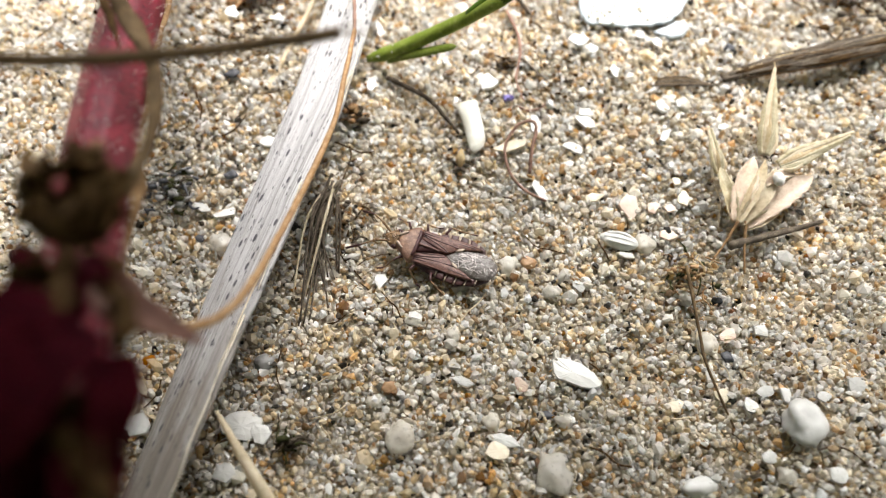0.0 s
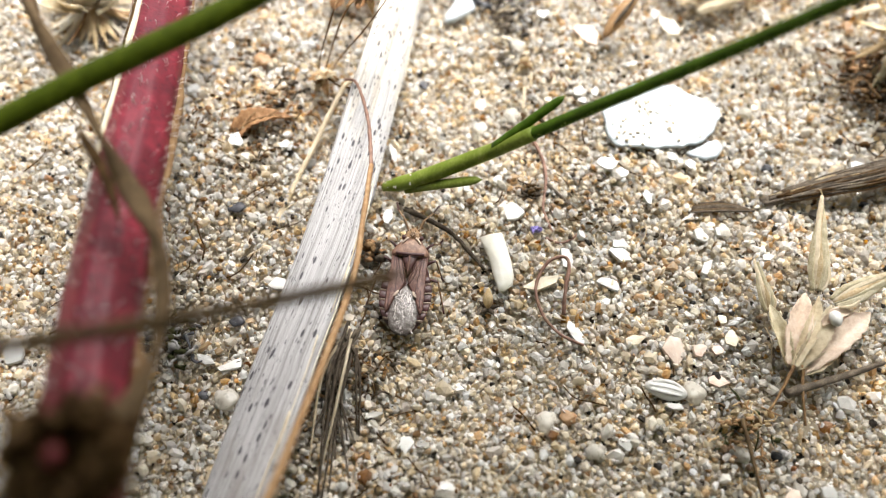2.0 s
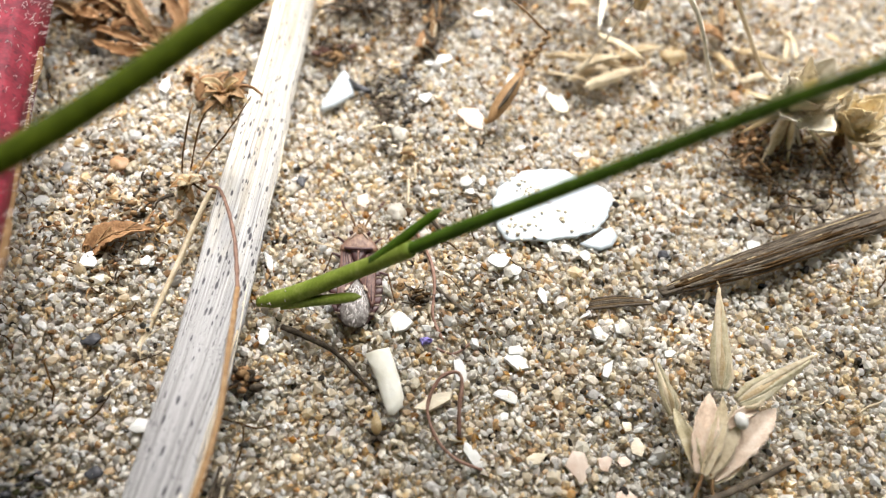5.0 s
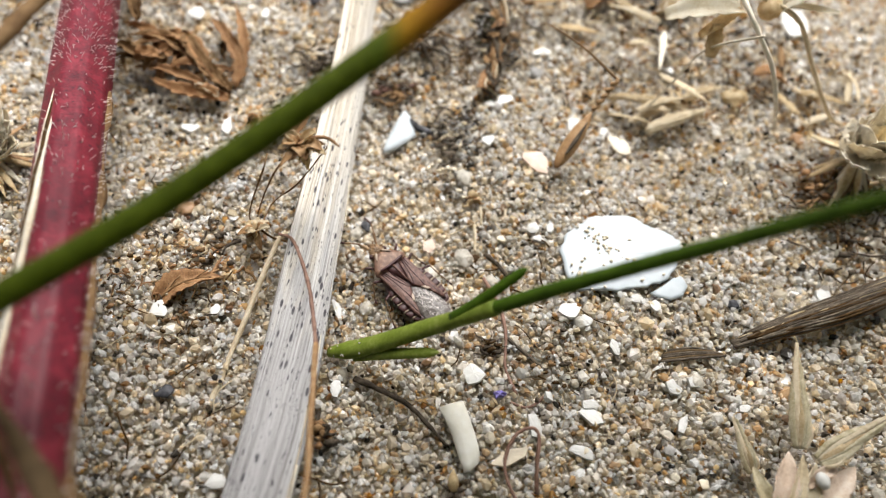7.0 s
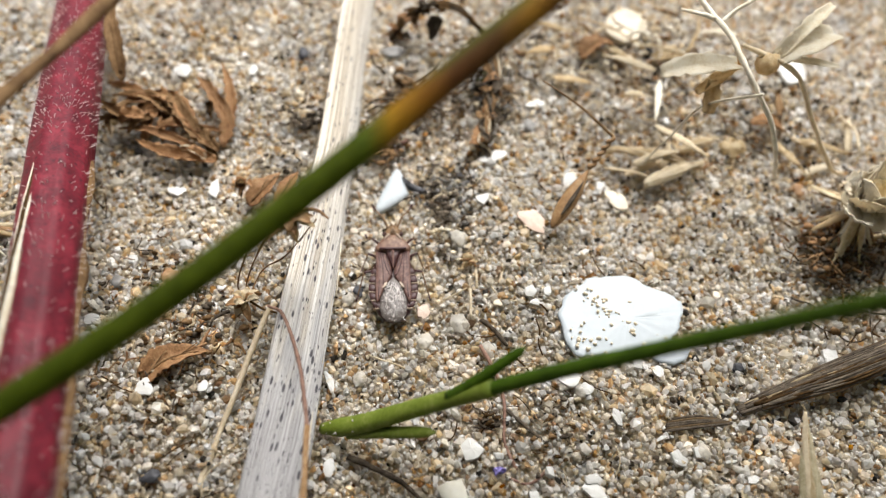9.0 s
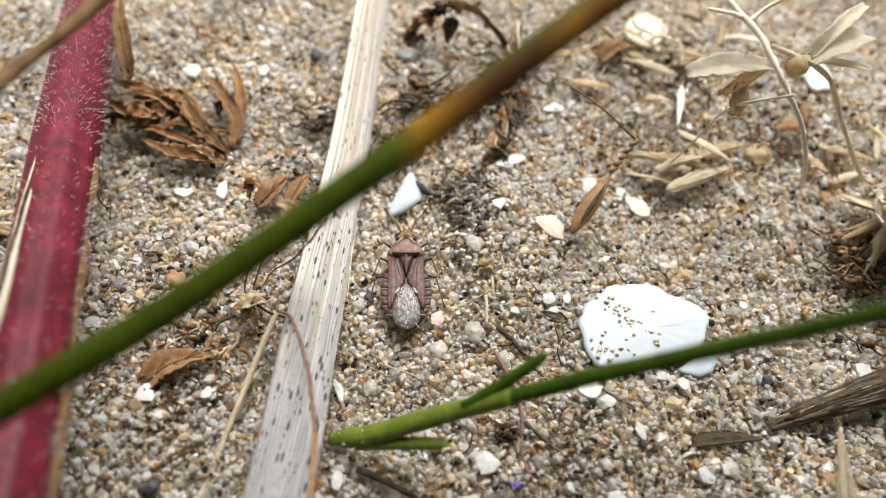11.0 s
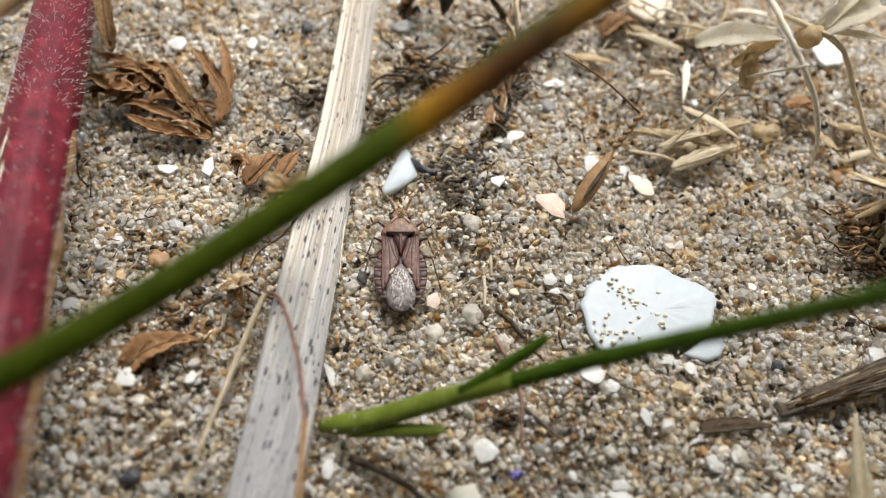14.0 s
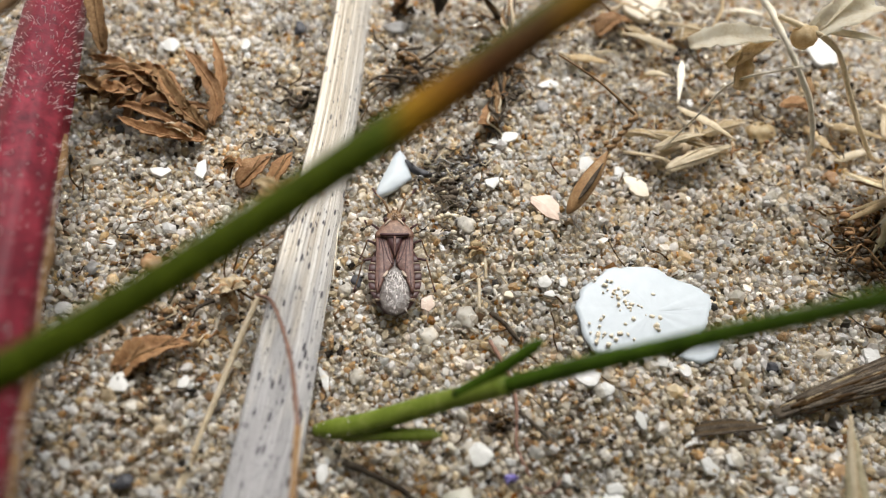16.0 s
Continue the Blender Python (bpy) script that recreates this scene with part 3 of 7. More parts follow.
def build_sand():
    rnd = np.random.default_rng(4)
    step = 0.0285
    gx, gy = np.meshgrid(np.arange(-4.1, 5.6, step), np.arange(0.3, 8.8, step))
    px, py = (g.ravel() + rnd.uniform(-0.5, 0.5, g.size) * step for g in (gx, gy))
    keep = (np.abs(px) < 3.1 + 0.35 * py)
    px, py = px[keep], py[keep]
    size = np.clip(rnd.lognormal(math.log(0.0208), 0.30, px.size), 0.011, 0.055)
    pz = lie(px, py) + rnd.uniform(-0.054, 0.022, px.size)
    me = scatter_mesh("sand_grains", np.stack([px, py, pz], -1), size, rnd, 1, 0.42, 0.36)
    me.polygons.foreach_set("use_smooth", np.zeros(len(me.polygons), bool))
    me.materials.append(M_SAND)
    tagged(new("sand_grains", me), "loose beige quartz sand grains with dark and orange ones", "sand", kind="stuff")
    # coarser grit, thicker towards the near side
    n = 2000
    px, py = rnd.uniform(-4.0, 4.5, n), rnd.uniform(0.2, 8.5, n)
    keep = rnd.uniform(0, 1, n) < np.clip(1.25 - py / 6.0, 0.25, 1)
    px, py = px[keep], py[keep]
    size = np.clip(rnd.lognormal(math.log(0.034), 0.3, px.size), 0.02, 0.075)
    pz = lie(px, py) + 0.004
    me = scatter_mesh("quartz_grit", np.stack([px, py, pz], -1), size, rnd, 1, 0.5, 0.26)
    me.polygons.foreach_set("use_smooth", np.zeros(len(me.polygons), bool))
    me.materials.append(M_GRIT)
    tagged(new("quartz_grit", me), "coarse rounded translucent quartz grit lying on sand", "grit", kind="stuff")

    # tiny white shell splinters and dark flecks strewn about
    for nm, count, mat, lo, hi, label, cat in (("bark_crumbs", 800, M_BROWN, 0.008, 0.027, "tiny brown bark crumbs strewn over sand", "litter"), ("shell_chips", 240, M_SHELL, 0.022, 0.042, "small white broken shell chips strewn over sand", "shell"), ("shell_splinters", 1250, M_SHELL, 0.008, 0.026, "tiny white shell splinters strewn over sand", "shell"), ("amber_grains", 190, M_AMBER, 0.012, 0.03, "rounded amber-coloured grains strewn over sand", "sand"), ("dark_flecks", 1000, M_DEBRIS, 0.008, 0.028, "tiny dark plant flecks strewn over sand", "litter")):
        px, py = rnd.uniform(-4.5, 5.5, count), rnd.uniform(0.2, 9.0, count)
        me = scatter_mesh(nm, np.stack([px, py, lie(px, py) + 0.018], -1), rnd.uniform(lo, hi, count), rnd, 1, 0.28, 0.3)
        me.polygons.foreach_set("use_smooth", np.zeros(len(me.polygons), bool))
        me.materials.append(mat)
        tagged(new(nm, me), label, cat, kind="stuff")

    # hair-thin fibres and rootlets caught between the grains
    for nm, count, mat, label in (("dark_fibres", 150, M_ROT, "hair-thin dark rootlets strewn over sand"), ("pale_fibres", 130, M_STRAW, "hair-thin pale straw fibres strewn over sand")):
        bm = bmesh.new()
        for _ in range(count):
            x, y, d = rnd.uniform(-3.5, 4.5), rnd.uniform(0.6, 8.2), rnd.uniform(0, 6.28)
            ln, q = rnd.uniform(0.03, 0.12), []
            for _ in range(4):
                q.append((x, y, float(lie(x, y)) + rnd.uniform(0.012, 0.035)))
                d += rnd.uniform(-0.6, 0.6)
                x, y = x + ln * math.cos(d), y + ln * math.sin(d)
            sweep(bm, spline(q, 3), rnd.uniform(0.003, 0.0075), 4, rough=0.2)
        tagged(link(nm, bm, mat), label, "fibre", kind="stuff")


build_ground()
build_sand()

# ---- the dry reed ----
def reed_blade():
    ob = thing("dry_reed", "bleached grey-white dry reed blade with black specks lying on sand", "reed")
    left = spline([(0.0, 8.9, 0.5), (-0.236, 7.542, 0.50), (-0.485, 6.24, 0.45), (-0.803, 4.956, 0.40), (-1.145, 3.635, 0.24), (-1.602, 2.221, 0.05), (-1.976, 0.795, 0.04), (-2.2, -0.1, 0.04)], 16)
    right = spline([(0.25, 9.1, 0.04), (0.026, 7.817, 0.05), (-0.22, 6.378, 0.06), (-0.489, 4.905, 0.13), (-0.756, 3.458, 0.28), (-1.137, 2.068, 0.44), (-1.518, 0.676, 0.59), (-1.75, -0.2, 0.65)], 16)
    n, across, rnd = len(left), 48, random.Random(5)
    ridge = [rnd.uniform(-1, 1) for _ in range(across + 1)]
    ragged = [rnd.uniform(-1, 1) for _ in range(n)]
    bm = bmesh.new()
    lay = bm.loops.layers.uv.new("UVMap")
    where = {}
    top, low = [], []
    for i, (p, q) in enumerate(zip(left, right)):
        s = i / (n - 1)
        wide = q - p
        up = Vector((-wide.z, 0, wide.x)).normalized()
        # the middle is a little raised; the near edge is torn
        tear = 0.03 * max(0, ragged[i // 3]) if 30 < i < 90 else 0
        a, b = [], []
        for k in range(across + 1):
            u = k / across
            edge = math.sqrt(max(0.0, 1 - (2 * u - 1) ** 2))
            h = 0.05 * edge + 0.0035 * ridge[k] + 0.002 * math.sin(9 * s + 5 * ridge[k])
            c = p + wide * (u * (1 - tear)) + up * h
            va, vb = bm.verts.new(c * CM), bm.verts.new((c - up * (0.02 + 0.03 * edge)) * CM)
            where[va] = where[vb] = (u, c.y)
            a.append(va)
            b.append(vb)
        top.append(a)
        low.append(b)
    for i in range(n - 1):
        for k in range(across):
            bm.faces.new((top[i][k], top[i][k + 1], top[i + 1][k + 1], top[i + 1][k]))
            bm.faces.new((low[i][k + 1], low[i][k], low[i + 1][k], low[i + 1][k + 1]))
        bm.faces.new((top[i][0], top[i + 1][0], low[i + 1][0], low[i][0]))
        bm.faces.new((top[i + 1][across], top[i][across], low[i][across], low[i + 1][across]))
    for f in bm.faces:
        for c in f.loops:
            c[lay].uv = where[c.vert]
    part("blade", bm, M_REED, ob)
    # loose fibres that split off along its torn edge
    for j in range(12):
        i0 = 24 + j * 6
        q = [right[i0 + m] + Vector((-0.05 + 0.013 * (j % 4) + 0.002 * m * (j % 3), 0, 0.03 + 0.012 * math.sin(m + j))) for m in range(0, 12, 2)]
        bm = bmesh.new()
        sweep(bm, spline(q, 3), taper(0.007, 0.003), 5)
        part("fibre", bm, M_PALE if j % 3 else M_STRAW, ob)


# ---- the red stem and what grows on it ----
def red_plant():
    ob = thing("red_stemmed_plant", "hairy crimson plant stem with dry brown leaves and a dark bud", "plant")
    path = spline([(-2.62, 9.3, -0.02), (-2.42, 7.4, 0.41), (-2.25, 5.74, 0.76), (-2.07, 4.10, 1.11), (-1.91, 2.46, 1.475), (-1.68, 0.82, 1.80), (-1.55, -0.2, 2.0)], 12)
    bm = bmesh.new()
    sweep(bm, path, lambda s: 0.205 + 0.012 * math.sin(7 * s), 40, ridges=9, ridge=0.03, rough=0.004, seed=2)
    part("stem", bm, M_STEM, ob)
    rnd = random.Random(8)
    bm = bmesh.new()
    for _ in range(3400):
        i = int(2 + (len(path) - 5) * rnd.random() ** 1.25)
        ahead = (path[i + 1] - path[i]).normalized()
        side = ahead.cross(Vector((0, 0, 1))).normalized()
        up = side.cross(ahead)
        a = rnd.uniform(-0.2, math.pi + 0.2)
        if path[i].y < 6.2 and math.sin(a) > 0.3 and rnd.random() < 0.7:
            continue
        out = side * math.cos(a) + up * math.sin(a)
        q = path[i] + (path[i + 1] - path[i]) * rnd.random() + out * 0.195
        tip = q + out * rnd.uniform(0.02, 0.06) + ahead * rnd.uniform(-0.03, 0.03) + side * rnd.uniform(-0.02, 0.02)
        curl = ahead * rnd.uniform(-0.012, 0.012) + side * rnd.uniform(-0.012, 0.012)
        sweep(bm, spline([q, (q + tip) / 2 + curl, tip, tip - out * 0.012 - curl * 0.8], 2), taper(0.0024, 0.0009), 4)
    part("hairs", bm, M_HAIR, ob, "short pale hairs")
    # a pale torn strip of bark along its far side, edged with a dark crack
    for turn, w, m, lift in ((0.0, 0.019, M_PALE, 0.0), (0.17, 0.018, M_ROT, 0.004), (-0.15, 0.008, M_STRAW, 0.002), (0.27, 0.010, M_PALE, 0.006)):
        bm = bmesh.new()
        q = []
        for i in range(23, 43, 2):
            ahead = (path[i + 1] - path[i - 1]).normalized()
            side = ahead.cross(Vector((0, 0, 1))).normalized()
            top = side.cross(ahead)
            a = max(0.66, 1.35 - 0.05 * (i - 25)) - turn
            q.append(path[i] + (side * math.cos(a) + top * math.sin(a)) * (0.204 + lift))
        sweep(bm, spline(q, 3), lambda v, w=w: w * min(1, 0.1 + v * 7) * (1 + 0.15 * math.sin(40 * v)), 8, flat=0.5, rough=0.1)
        part("bark_strip", bm, m, ob)
    bm = bmesh.new()
    q = []
    for i in range(22, 58, 3):
        ahead = (path[i + 1] - path[i - 1]).normalized()
        side = ahead.cross(Vector((0, 0, 1))).normalized()
        q.append(path[i] - side * (0.19 + 0.03 * math.sin(i)) + Vector((0, 0, -0.02)))
    sweep(bm, spline(q, 4), lambda s: 0.035 + 0.02 * math.sin(31 * s), 9, flat=0.6, rough=0.35, seed=3)
    part("dry_sheath", bm, M_BROWN, ob)
    # the dry leaf that winds round it
    bm = bmesh.new()
    tw = spline([(-2.75, 4.75, 1.75), (-2.45, 4.1, 1.85), (-2.07, 3.51, 1.92), (-1.87, 3.17, 1.86), (-1.66, 2.84, 1.84), (-1.50, 2.53, 1.92), (-1.42, 2.16, 1.98), (-1.43, 1.83, 2.08), (-1.50, 1.58, 2.25), (-1.45, 1.5, 2.4)], 8)
    sweep(bm, tw, lambda s: 0.05 + 0.012 * math.sin(17 * s), 12, flat=0.5, twist=2.5, rough=0.12, seed=4)
    part("winding_leaf", bm, M_DULL, ob, "twisted dry brown leaf")
    bm = bmesh.new()
    sweep(bm, spline([(-2.02, 3.28, 1.93), (-1.86, 3.02, 1.86), (-1.74, 2.75, 1.84)], 6), leaf_shape(0.028, 0.8), 8, flat=0.5, rough=0.2)
    part("leaf_scar", bm, M_ROT, ob)
    bm = bmesh.new()
    sweep(bm, spline([(-2.75, 4.75, 1.75), (-2.35, 4.95, 1.95), (-2.116, 5.134, 2.07), (-1.998, 5.33, 2.1), (-1.68, 5.7, 2.14), (-1.2, 6.3, 2.25)], 7), lambda s: 0.045 + 0.008 * math.sin(15 * s), 10, flat=0.7, rough=0.12, seed=14)
    part("side_stalk", bm, M_BROWN, ob, "dry brown side stalk")
    # the dark bud, with curled scales and a pink heart
    heart = Vector((-1.45, 1.46, 2.48))
    for k in range(15):
        a = k * 2.4
        out = Vector((math.cos(a), math.sin(a), 0.35 * math.sin(3 * k)))
        bm = bmesh.new()
        sheet(bm, spline([heart - Vector((0, 0.05, 0.14)), heart + out * 0.12 - Vector((0, 0, 0.04)), heart + out * 0.18 + Vector((0, 0, 0.06)), heart + out * 0.09 + Vector((0, 0.02, 0.14))], 5),
              leaf_shape(0.09, 0.8, 0.4), 0.3, 0.012, 0.25, k)
        part("bud_scale", bm, M_BROWN if k % 3 == 0 else M_ROT, ob)
    bm = bmesh.new()
    bmesh.ops.create_icosphere(bm, subdivisions=2, radius=0.030 * CM, matrix=Matrix.Translation((heart + Vector((0, -0.01, 0.15))) * CM) @ Matrix.Diagonal((0.8, 1.25, 0.8, 1)))
    part("bud_heart", bm, material("pink_bud_heart", [(0.20, 0.03, 0.035), (0.32, 0.07, 0.07)], size=0.05, rough=0.5), ob, "small pink heart of the bud")
    bm = bmesh.new()
    for k in range(130):
        d = Vector((rnd.gauss(0, 1), rnd.gauss(0, 1), rnd.gauss(0, 1))).normalized()
        q = heart + d * rnd.uniform(0.08, 0.17)
        sweep(bm, spline([q, q + d * 0.04 + Vector((rnd.uniform(-0.03, 0.03), rnd.uniform(-0.03, 0.03), 0)), q + d * 0.07], 3), taper(0.007, 0.003), 4)
    part("bud_fuzz", bm, M_ROT, ob, "brown felted fuzz")
    # shade-darkened red leaves and withered stalks that hang below the bud, close to the lens
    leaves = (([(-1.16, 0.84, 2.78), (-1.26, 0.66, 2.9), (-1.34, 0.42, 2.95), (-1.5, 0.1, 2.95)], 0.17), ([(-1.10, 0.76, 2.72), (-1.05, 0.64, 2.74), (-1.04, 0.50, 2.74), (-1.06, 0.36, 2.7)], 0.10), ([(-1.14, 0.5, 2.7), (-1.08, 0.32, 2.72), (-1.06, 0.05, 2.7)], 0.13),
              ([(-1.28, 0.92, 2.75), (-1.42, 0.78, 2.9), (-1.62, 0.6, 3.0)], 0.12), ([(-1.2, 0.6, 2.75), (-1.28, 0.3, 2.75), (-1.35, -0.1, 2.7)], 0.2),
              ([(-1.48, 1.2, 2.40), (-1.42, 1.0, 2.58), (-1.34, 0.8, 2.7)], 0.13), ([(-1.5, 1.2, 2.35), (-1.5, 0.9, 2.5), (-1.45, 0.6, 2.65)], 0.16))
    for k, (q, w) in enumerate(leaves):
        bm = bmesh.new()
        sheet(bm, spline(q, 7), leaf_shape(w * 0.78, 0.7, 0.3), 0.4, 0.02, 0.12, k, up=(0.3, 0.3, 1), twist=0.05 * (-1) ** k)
        part("red_leaf", bm, M_MAROON, ob, "wine-red leaf, darkened for shade")
    for k, q in enumerate(([(-1.45, 1.4, 2.4), (-1.38, 1.1, 2.6), (-1.25, 0.85, 2.8)], [(-1.3, 1.15, 2.45), (-1.12, 0.95, 2.6), (-1.06, 0.8, 2.75)], [(-1.18, 0.62, 2.75), (-1.08, 0.42, 2.72), (-1.0, 0.2, 2.7)], [(-1.2, 0.5, 2.75), (-1.1, 0.36, 2.74), (-1.04, 0.1, 2.7)])):
        bm = bmesh.new()
        sweep(bm, spline(q, 6), lambda u: 0.035 + 0.015 * math.sin(19 * u), 9, rough=0.3, seed=k)
        part("withered_stalk", bm, M_ROT, ob)
    rnd = random.Random(21)
    for k in range(26):
        c = Vector((rnd.uniform(-1.5, -1.16), rnd.uniform(0.3, 1.3), rnd.uniform(2.35, 2.7)))
        d = Vector((rnd.uniform(-1, 1), rnd.uniform(-1, 1), rnd.uniform(-0.6, 0.6))).normalized() * rnd.uniform(0.06, 0.13)
        bm = bmesh.new()
        sheet(bm, spline([c - d, c + Vector((0, 0, 0.03)), c + d], 5), leaf_shape(rnd.uniform(0.025, 0.06), 0.7, 0.3), 0.4, 0.01, 0.25, k)
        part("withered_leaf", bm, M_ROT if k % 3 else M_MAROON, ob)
    # the brown leaf tip from which the ochre tendril runs
    bm = bmesh.new()
    sheet(bm, spline([(-1.36, 1.2, 2.35), (-1.25, 1.08, 2.3), (-1.10, 1.03, 2.2), (-0.98, 1.0, 2.12)], 6), leaf_shape(0.075, 0.6, 0.5), 0.3, 0.012, 0.1, 3, up=(0, 0.5, 1))
    part("brown_leaf", bm, M_WINE, ob)
    bm = bmesh.new()
    sweep(bm, spline([(-1.45, 1.45, 2.45), (-1.40, 1.28, 2.38), (-1.30, 1.13, 2.25), (-1.172, 1.104, 1.98), (-1.08, 1.42, 1.42), (-0.955, 2.045, 1.03), (-0.75, 2.93, 0.76), (-0.695, 3.5, 0.64), (-0.66, 3.98, 0.55)], 10),
          lambda s: 0.03 - 0.013 * s, 10, rough=0.14, seed=7)
    part("tendril", bm, M_TENDRIL, ob, "long ochre tendril")
    bm = bmesh.new()
    sweep(bm, spline([(-0.667, 3.85, 0.572), (-0.66, 3.98, 0.55), (-0.695, 4.42, 0.51), (-0.79, 4.79, 0.47), (-0.90, 4.93, 0.36)], 10), taper(0.0165, 0.010), 8, rough=0.2, seed=9)
    part("tendril_end", bm, M_ROOT, ob, "thin reddish brown end of the tendril")


def dry_floret():
    """Withered florets on hair-thin stalks that spring from the tendril's end."""
    ob = thing("withered_floret", "withered golden-brown floret on hair-thin dark stalks beside the reed", "flower")
    rnd = random.Random(12)
    for hub, count, size, mats in ((Vector((-0.68, 5.20, 1.02)), 26, 0.17, (M_TENDRIL, M_RUST, M_HUSK)), (Vector((-1.07, 6.08, 0.25)), 12, 0.10, (M_RUST, M_BROWN, M_ROT)), (Vector((-1.08, 5.07, 0.16)) + Vector((0, 0, 0.05)), 14, 0.12, (M_HUSK, M_STRAW, M_TENDRIL))):
        for k in range(count):
            d = Vector((rnd.gauss(0, 1), rnd.gauss(0, 0.8), rnd.gauss(0, 0.6))).normalized() * size * rnd.uniform(0.6, 1.1)
            bm = bmesh.new()
            sheet(bm, spline([hub + d * 0.1, hub + d * 0.6 + Vector((0, 0, 0.02)), hub + d * 1.1 + Vector((rnd.uniform(-0.03, 0.03), rnd.uniform(-0.03, 0.03), -0.02))], 4), leaf_shape(size * rnd.uniform(0.10, 0.24), 0.8, 0.35), 0.5, 0.005, 0.25, k, 6)
            part("petal", bm, rnd.choice(mats), ob)
    base, hub = Vector((-1.08, 5.07, 0.16)), Vector((-0.68, 5.20, 1.02))
    for q in ([base, base + Vector((0.12, 0.25, 0.03)), (base + hub) / 2 + Vector((0.14, 0.02, 0.05)), Vector((-0.51, 5.20, 0.97))], [base, base + Vector((0.02, 0.18, 0.06)), Vector((-0.86, 5.16, 0.82)), hub], [base, base + Vector((-0.05, 0.15, 0.06)), Vector((-0.95, 5.16, 0.82)), Vector((-0.95, 5.16, 0.82)) + Vector((0.03, 0.12, 0.02))]):
        bm = bmesh.new()
        sweep(bm, spline(q, 9), 0.0062, 5, rough=0.4)
        part("stalk", bm, M_BROWN, ob)
    bm = bmesh.new()
    sweep(bm, spline([hub + Vector((-0.05, -0.03, 0)), hub + Vector((0.08, 0.02, 0.03)), hub + Vector((0.18, 0.02, 0.02)), hub + Vector((0.25, -0.03, -0.01))], 6), taper(0.018, 0.008), 6, rough=0.2)
    part("stalk", bm, M_RUST, ob)
    bm = bmesh.new()
    sweep(bm, spline([Vector((-0.84, 4.92, 0.26)), (Vector((-0.84, 4.92, 0.26)) + base) / 2, base + Vector((0.03, 0, 0.05))], 5), 0.009, 5)
    part("stalk", bm, M_ROT, ob)


def grass_blade():
    """The long blade that crosses the view close to the lens: green, then yellow, then red-brown."""
    ob = thing("grass_leaf", "long dark green grass blade yellowing to a red-brown tip", "grass")
    path = spline([(-5.6, 1.9, -0.1), (-5.0, 2.1, 1.0), (-4.05, 2.45, 1.5), (-3.097, 2.965, 1.748), (-2.141, 3.498, 1.969), (-1.166, 4.014, 2.157), (-0.225, 4.565, 2.429), (0.694, 5.146, 2.712), (1.6, 5.7, 2.95)], 14)
    bm = bmesh.new()
    sweep(bm, path, lambda s: 0.073 if s < 0.9 else 0.073 - 0.25 * (s - 0.9), 24, flat=0.8, ridges=4, ridge=0.02)
    part("blade", bm, M_BLADE, ob)
    bm = bmesh.new()
    sweep(bm, [q + Vector((0, 0, 0.056)) for q in path[20:-6]], 0.005, 6)
    part("midrib", bm, M_BLADE, ob)
    return ob


def grass_shoot():
    """The young shoot whose cut end lies on the sand."""
    ob = thing("grass_shoot", "bright green grass shoot with two side leaves touching sand", "grass")
    path = spline([(-0.60, 4.14, 0.02), (-0.35, 4.07, 0.22), (0.10, 4.02, 0.58), (0.34, 3.97, 0.82), (0.76, 3.87, 1.276), (1.37, 3.68, 1.99), (1.93, 3.456, 2.74), (2.6, 3.15, 3.6), (3.1, 2.9, 4.2)], 10)
    bm = bmesh.new()
    sweep(bm, path[:34], lambda s: 0.068 * (0.55 + 0.45 * min(1, s * 6)) - 0.012 * s, 16, flat=0.8, ridges=7, ridge=0.03)
    part("sheath", bm, M_SPROUT, ob, "light green sheath")
    bm = bmesh.new()
    sweep(bm, path[31:], taper(0.046, 0.04), 14, flat=0.8, ridges=7, ridge=0.03)
    part("blade", bm, M_GREEN, ob)
    for q, w, m in (([(0.2, 4.0, 0.7), (0.4, 4.03, 0.92), (0.64, 4.1, 1.12)], 0.042, M_GREEN), ([(-0.42, 4.06, 0.12), (-0.2, 3.98, 0.28), (0.12, 3.86, 0.52)], 0.048, M_SPROUT)):
        bm = bmesh.new()
        sweep(bm, spline(q, 8), taper(w, w * 0.75, 0.15), 12, flat=0.7, ridges=5, ridge=0.04)
        part("side_leaf", bm, m, ob)
    bm = bmesh.new()
    rnd = random.Random(3)
    for k in range(26):
        q = path[rnd.randrange(1, 16)] + Vector((rnd.uniform(-0.05, 0.05), rnd.uniform(-0.06, 0.06), rnd.uniform(0.0, 0.055)))
        bmesh.ops.create_icosphere(bm, subdivisions=1, radius=rnd.uniform(0.003, 0.007) * CM, matrix=Matrix.Translation(q * CM))
    part("adhering_grains", bm, M_HAIR, ob)
    # minute barbs along the blade's edges
    bm = bmesh.new()
    for k in range(420):
        i = rnd.randrange(31, len(path) - 2)
        q = path[i] + (path[i + 1] - path[i]) * rnd.random()
        ahead = (path[i + 1] - path[i]).normalized()
        side = ahead.cross(Vector((0, 0, 1))).normalized() * rnd.choice((-1, 1))
        q = q + side * 0.04 + Vector((0, 0, rnd.uniform(-0.015, 0.02)))
        sweep(bm, [q, q + side * rnd.uniform(0.008, 0.02) + ahead * 0.012], taper(0.0035, 0.001), 4)
    tagged(part("barb", bm, M_SPROUT, ob), kind="stuff")
    return ob


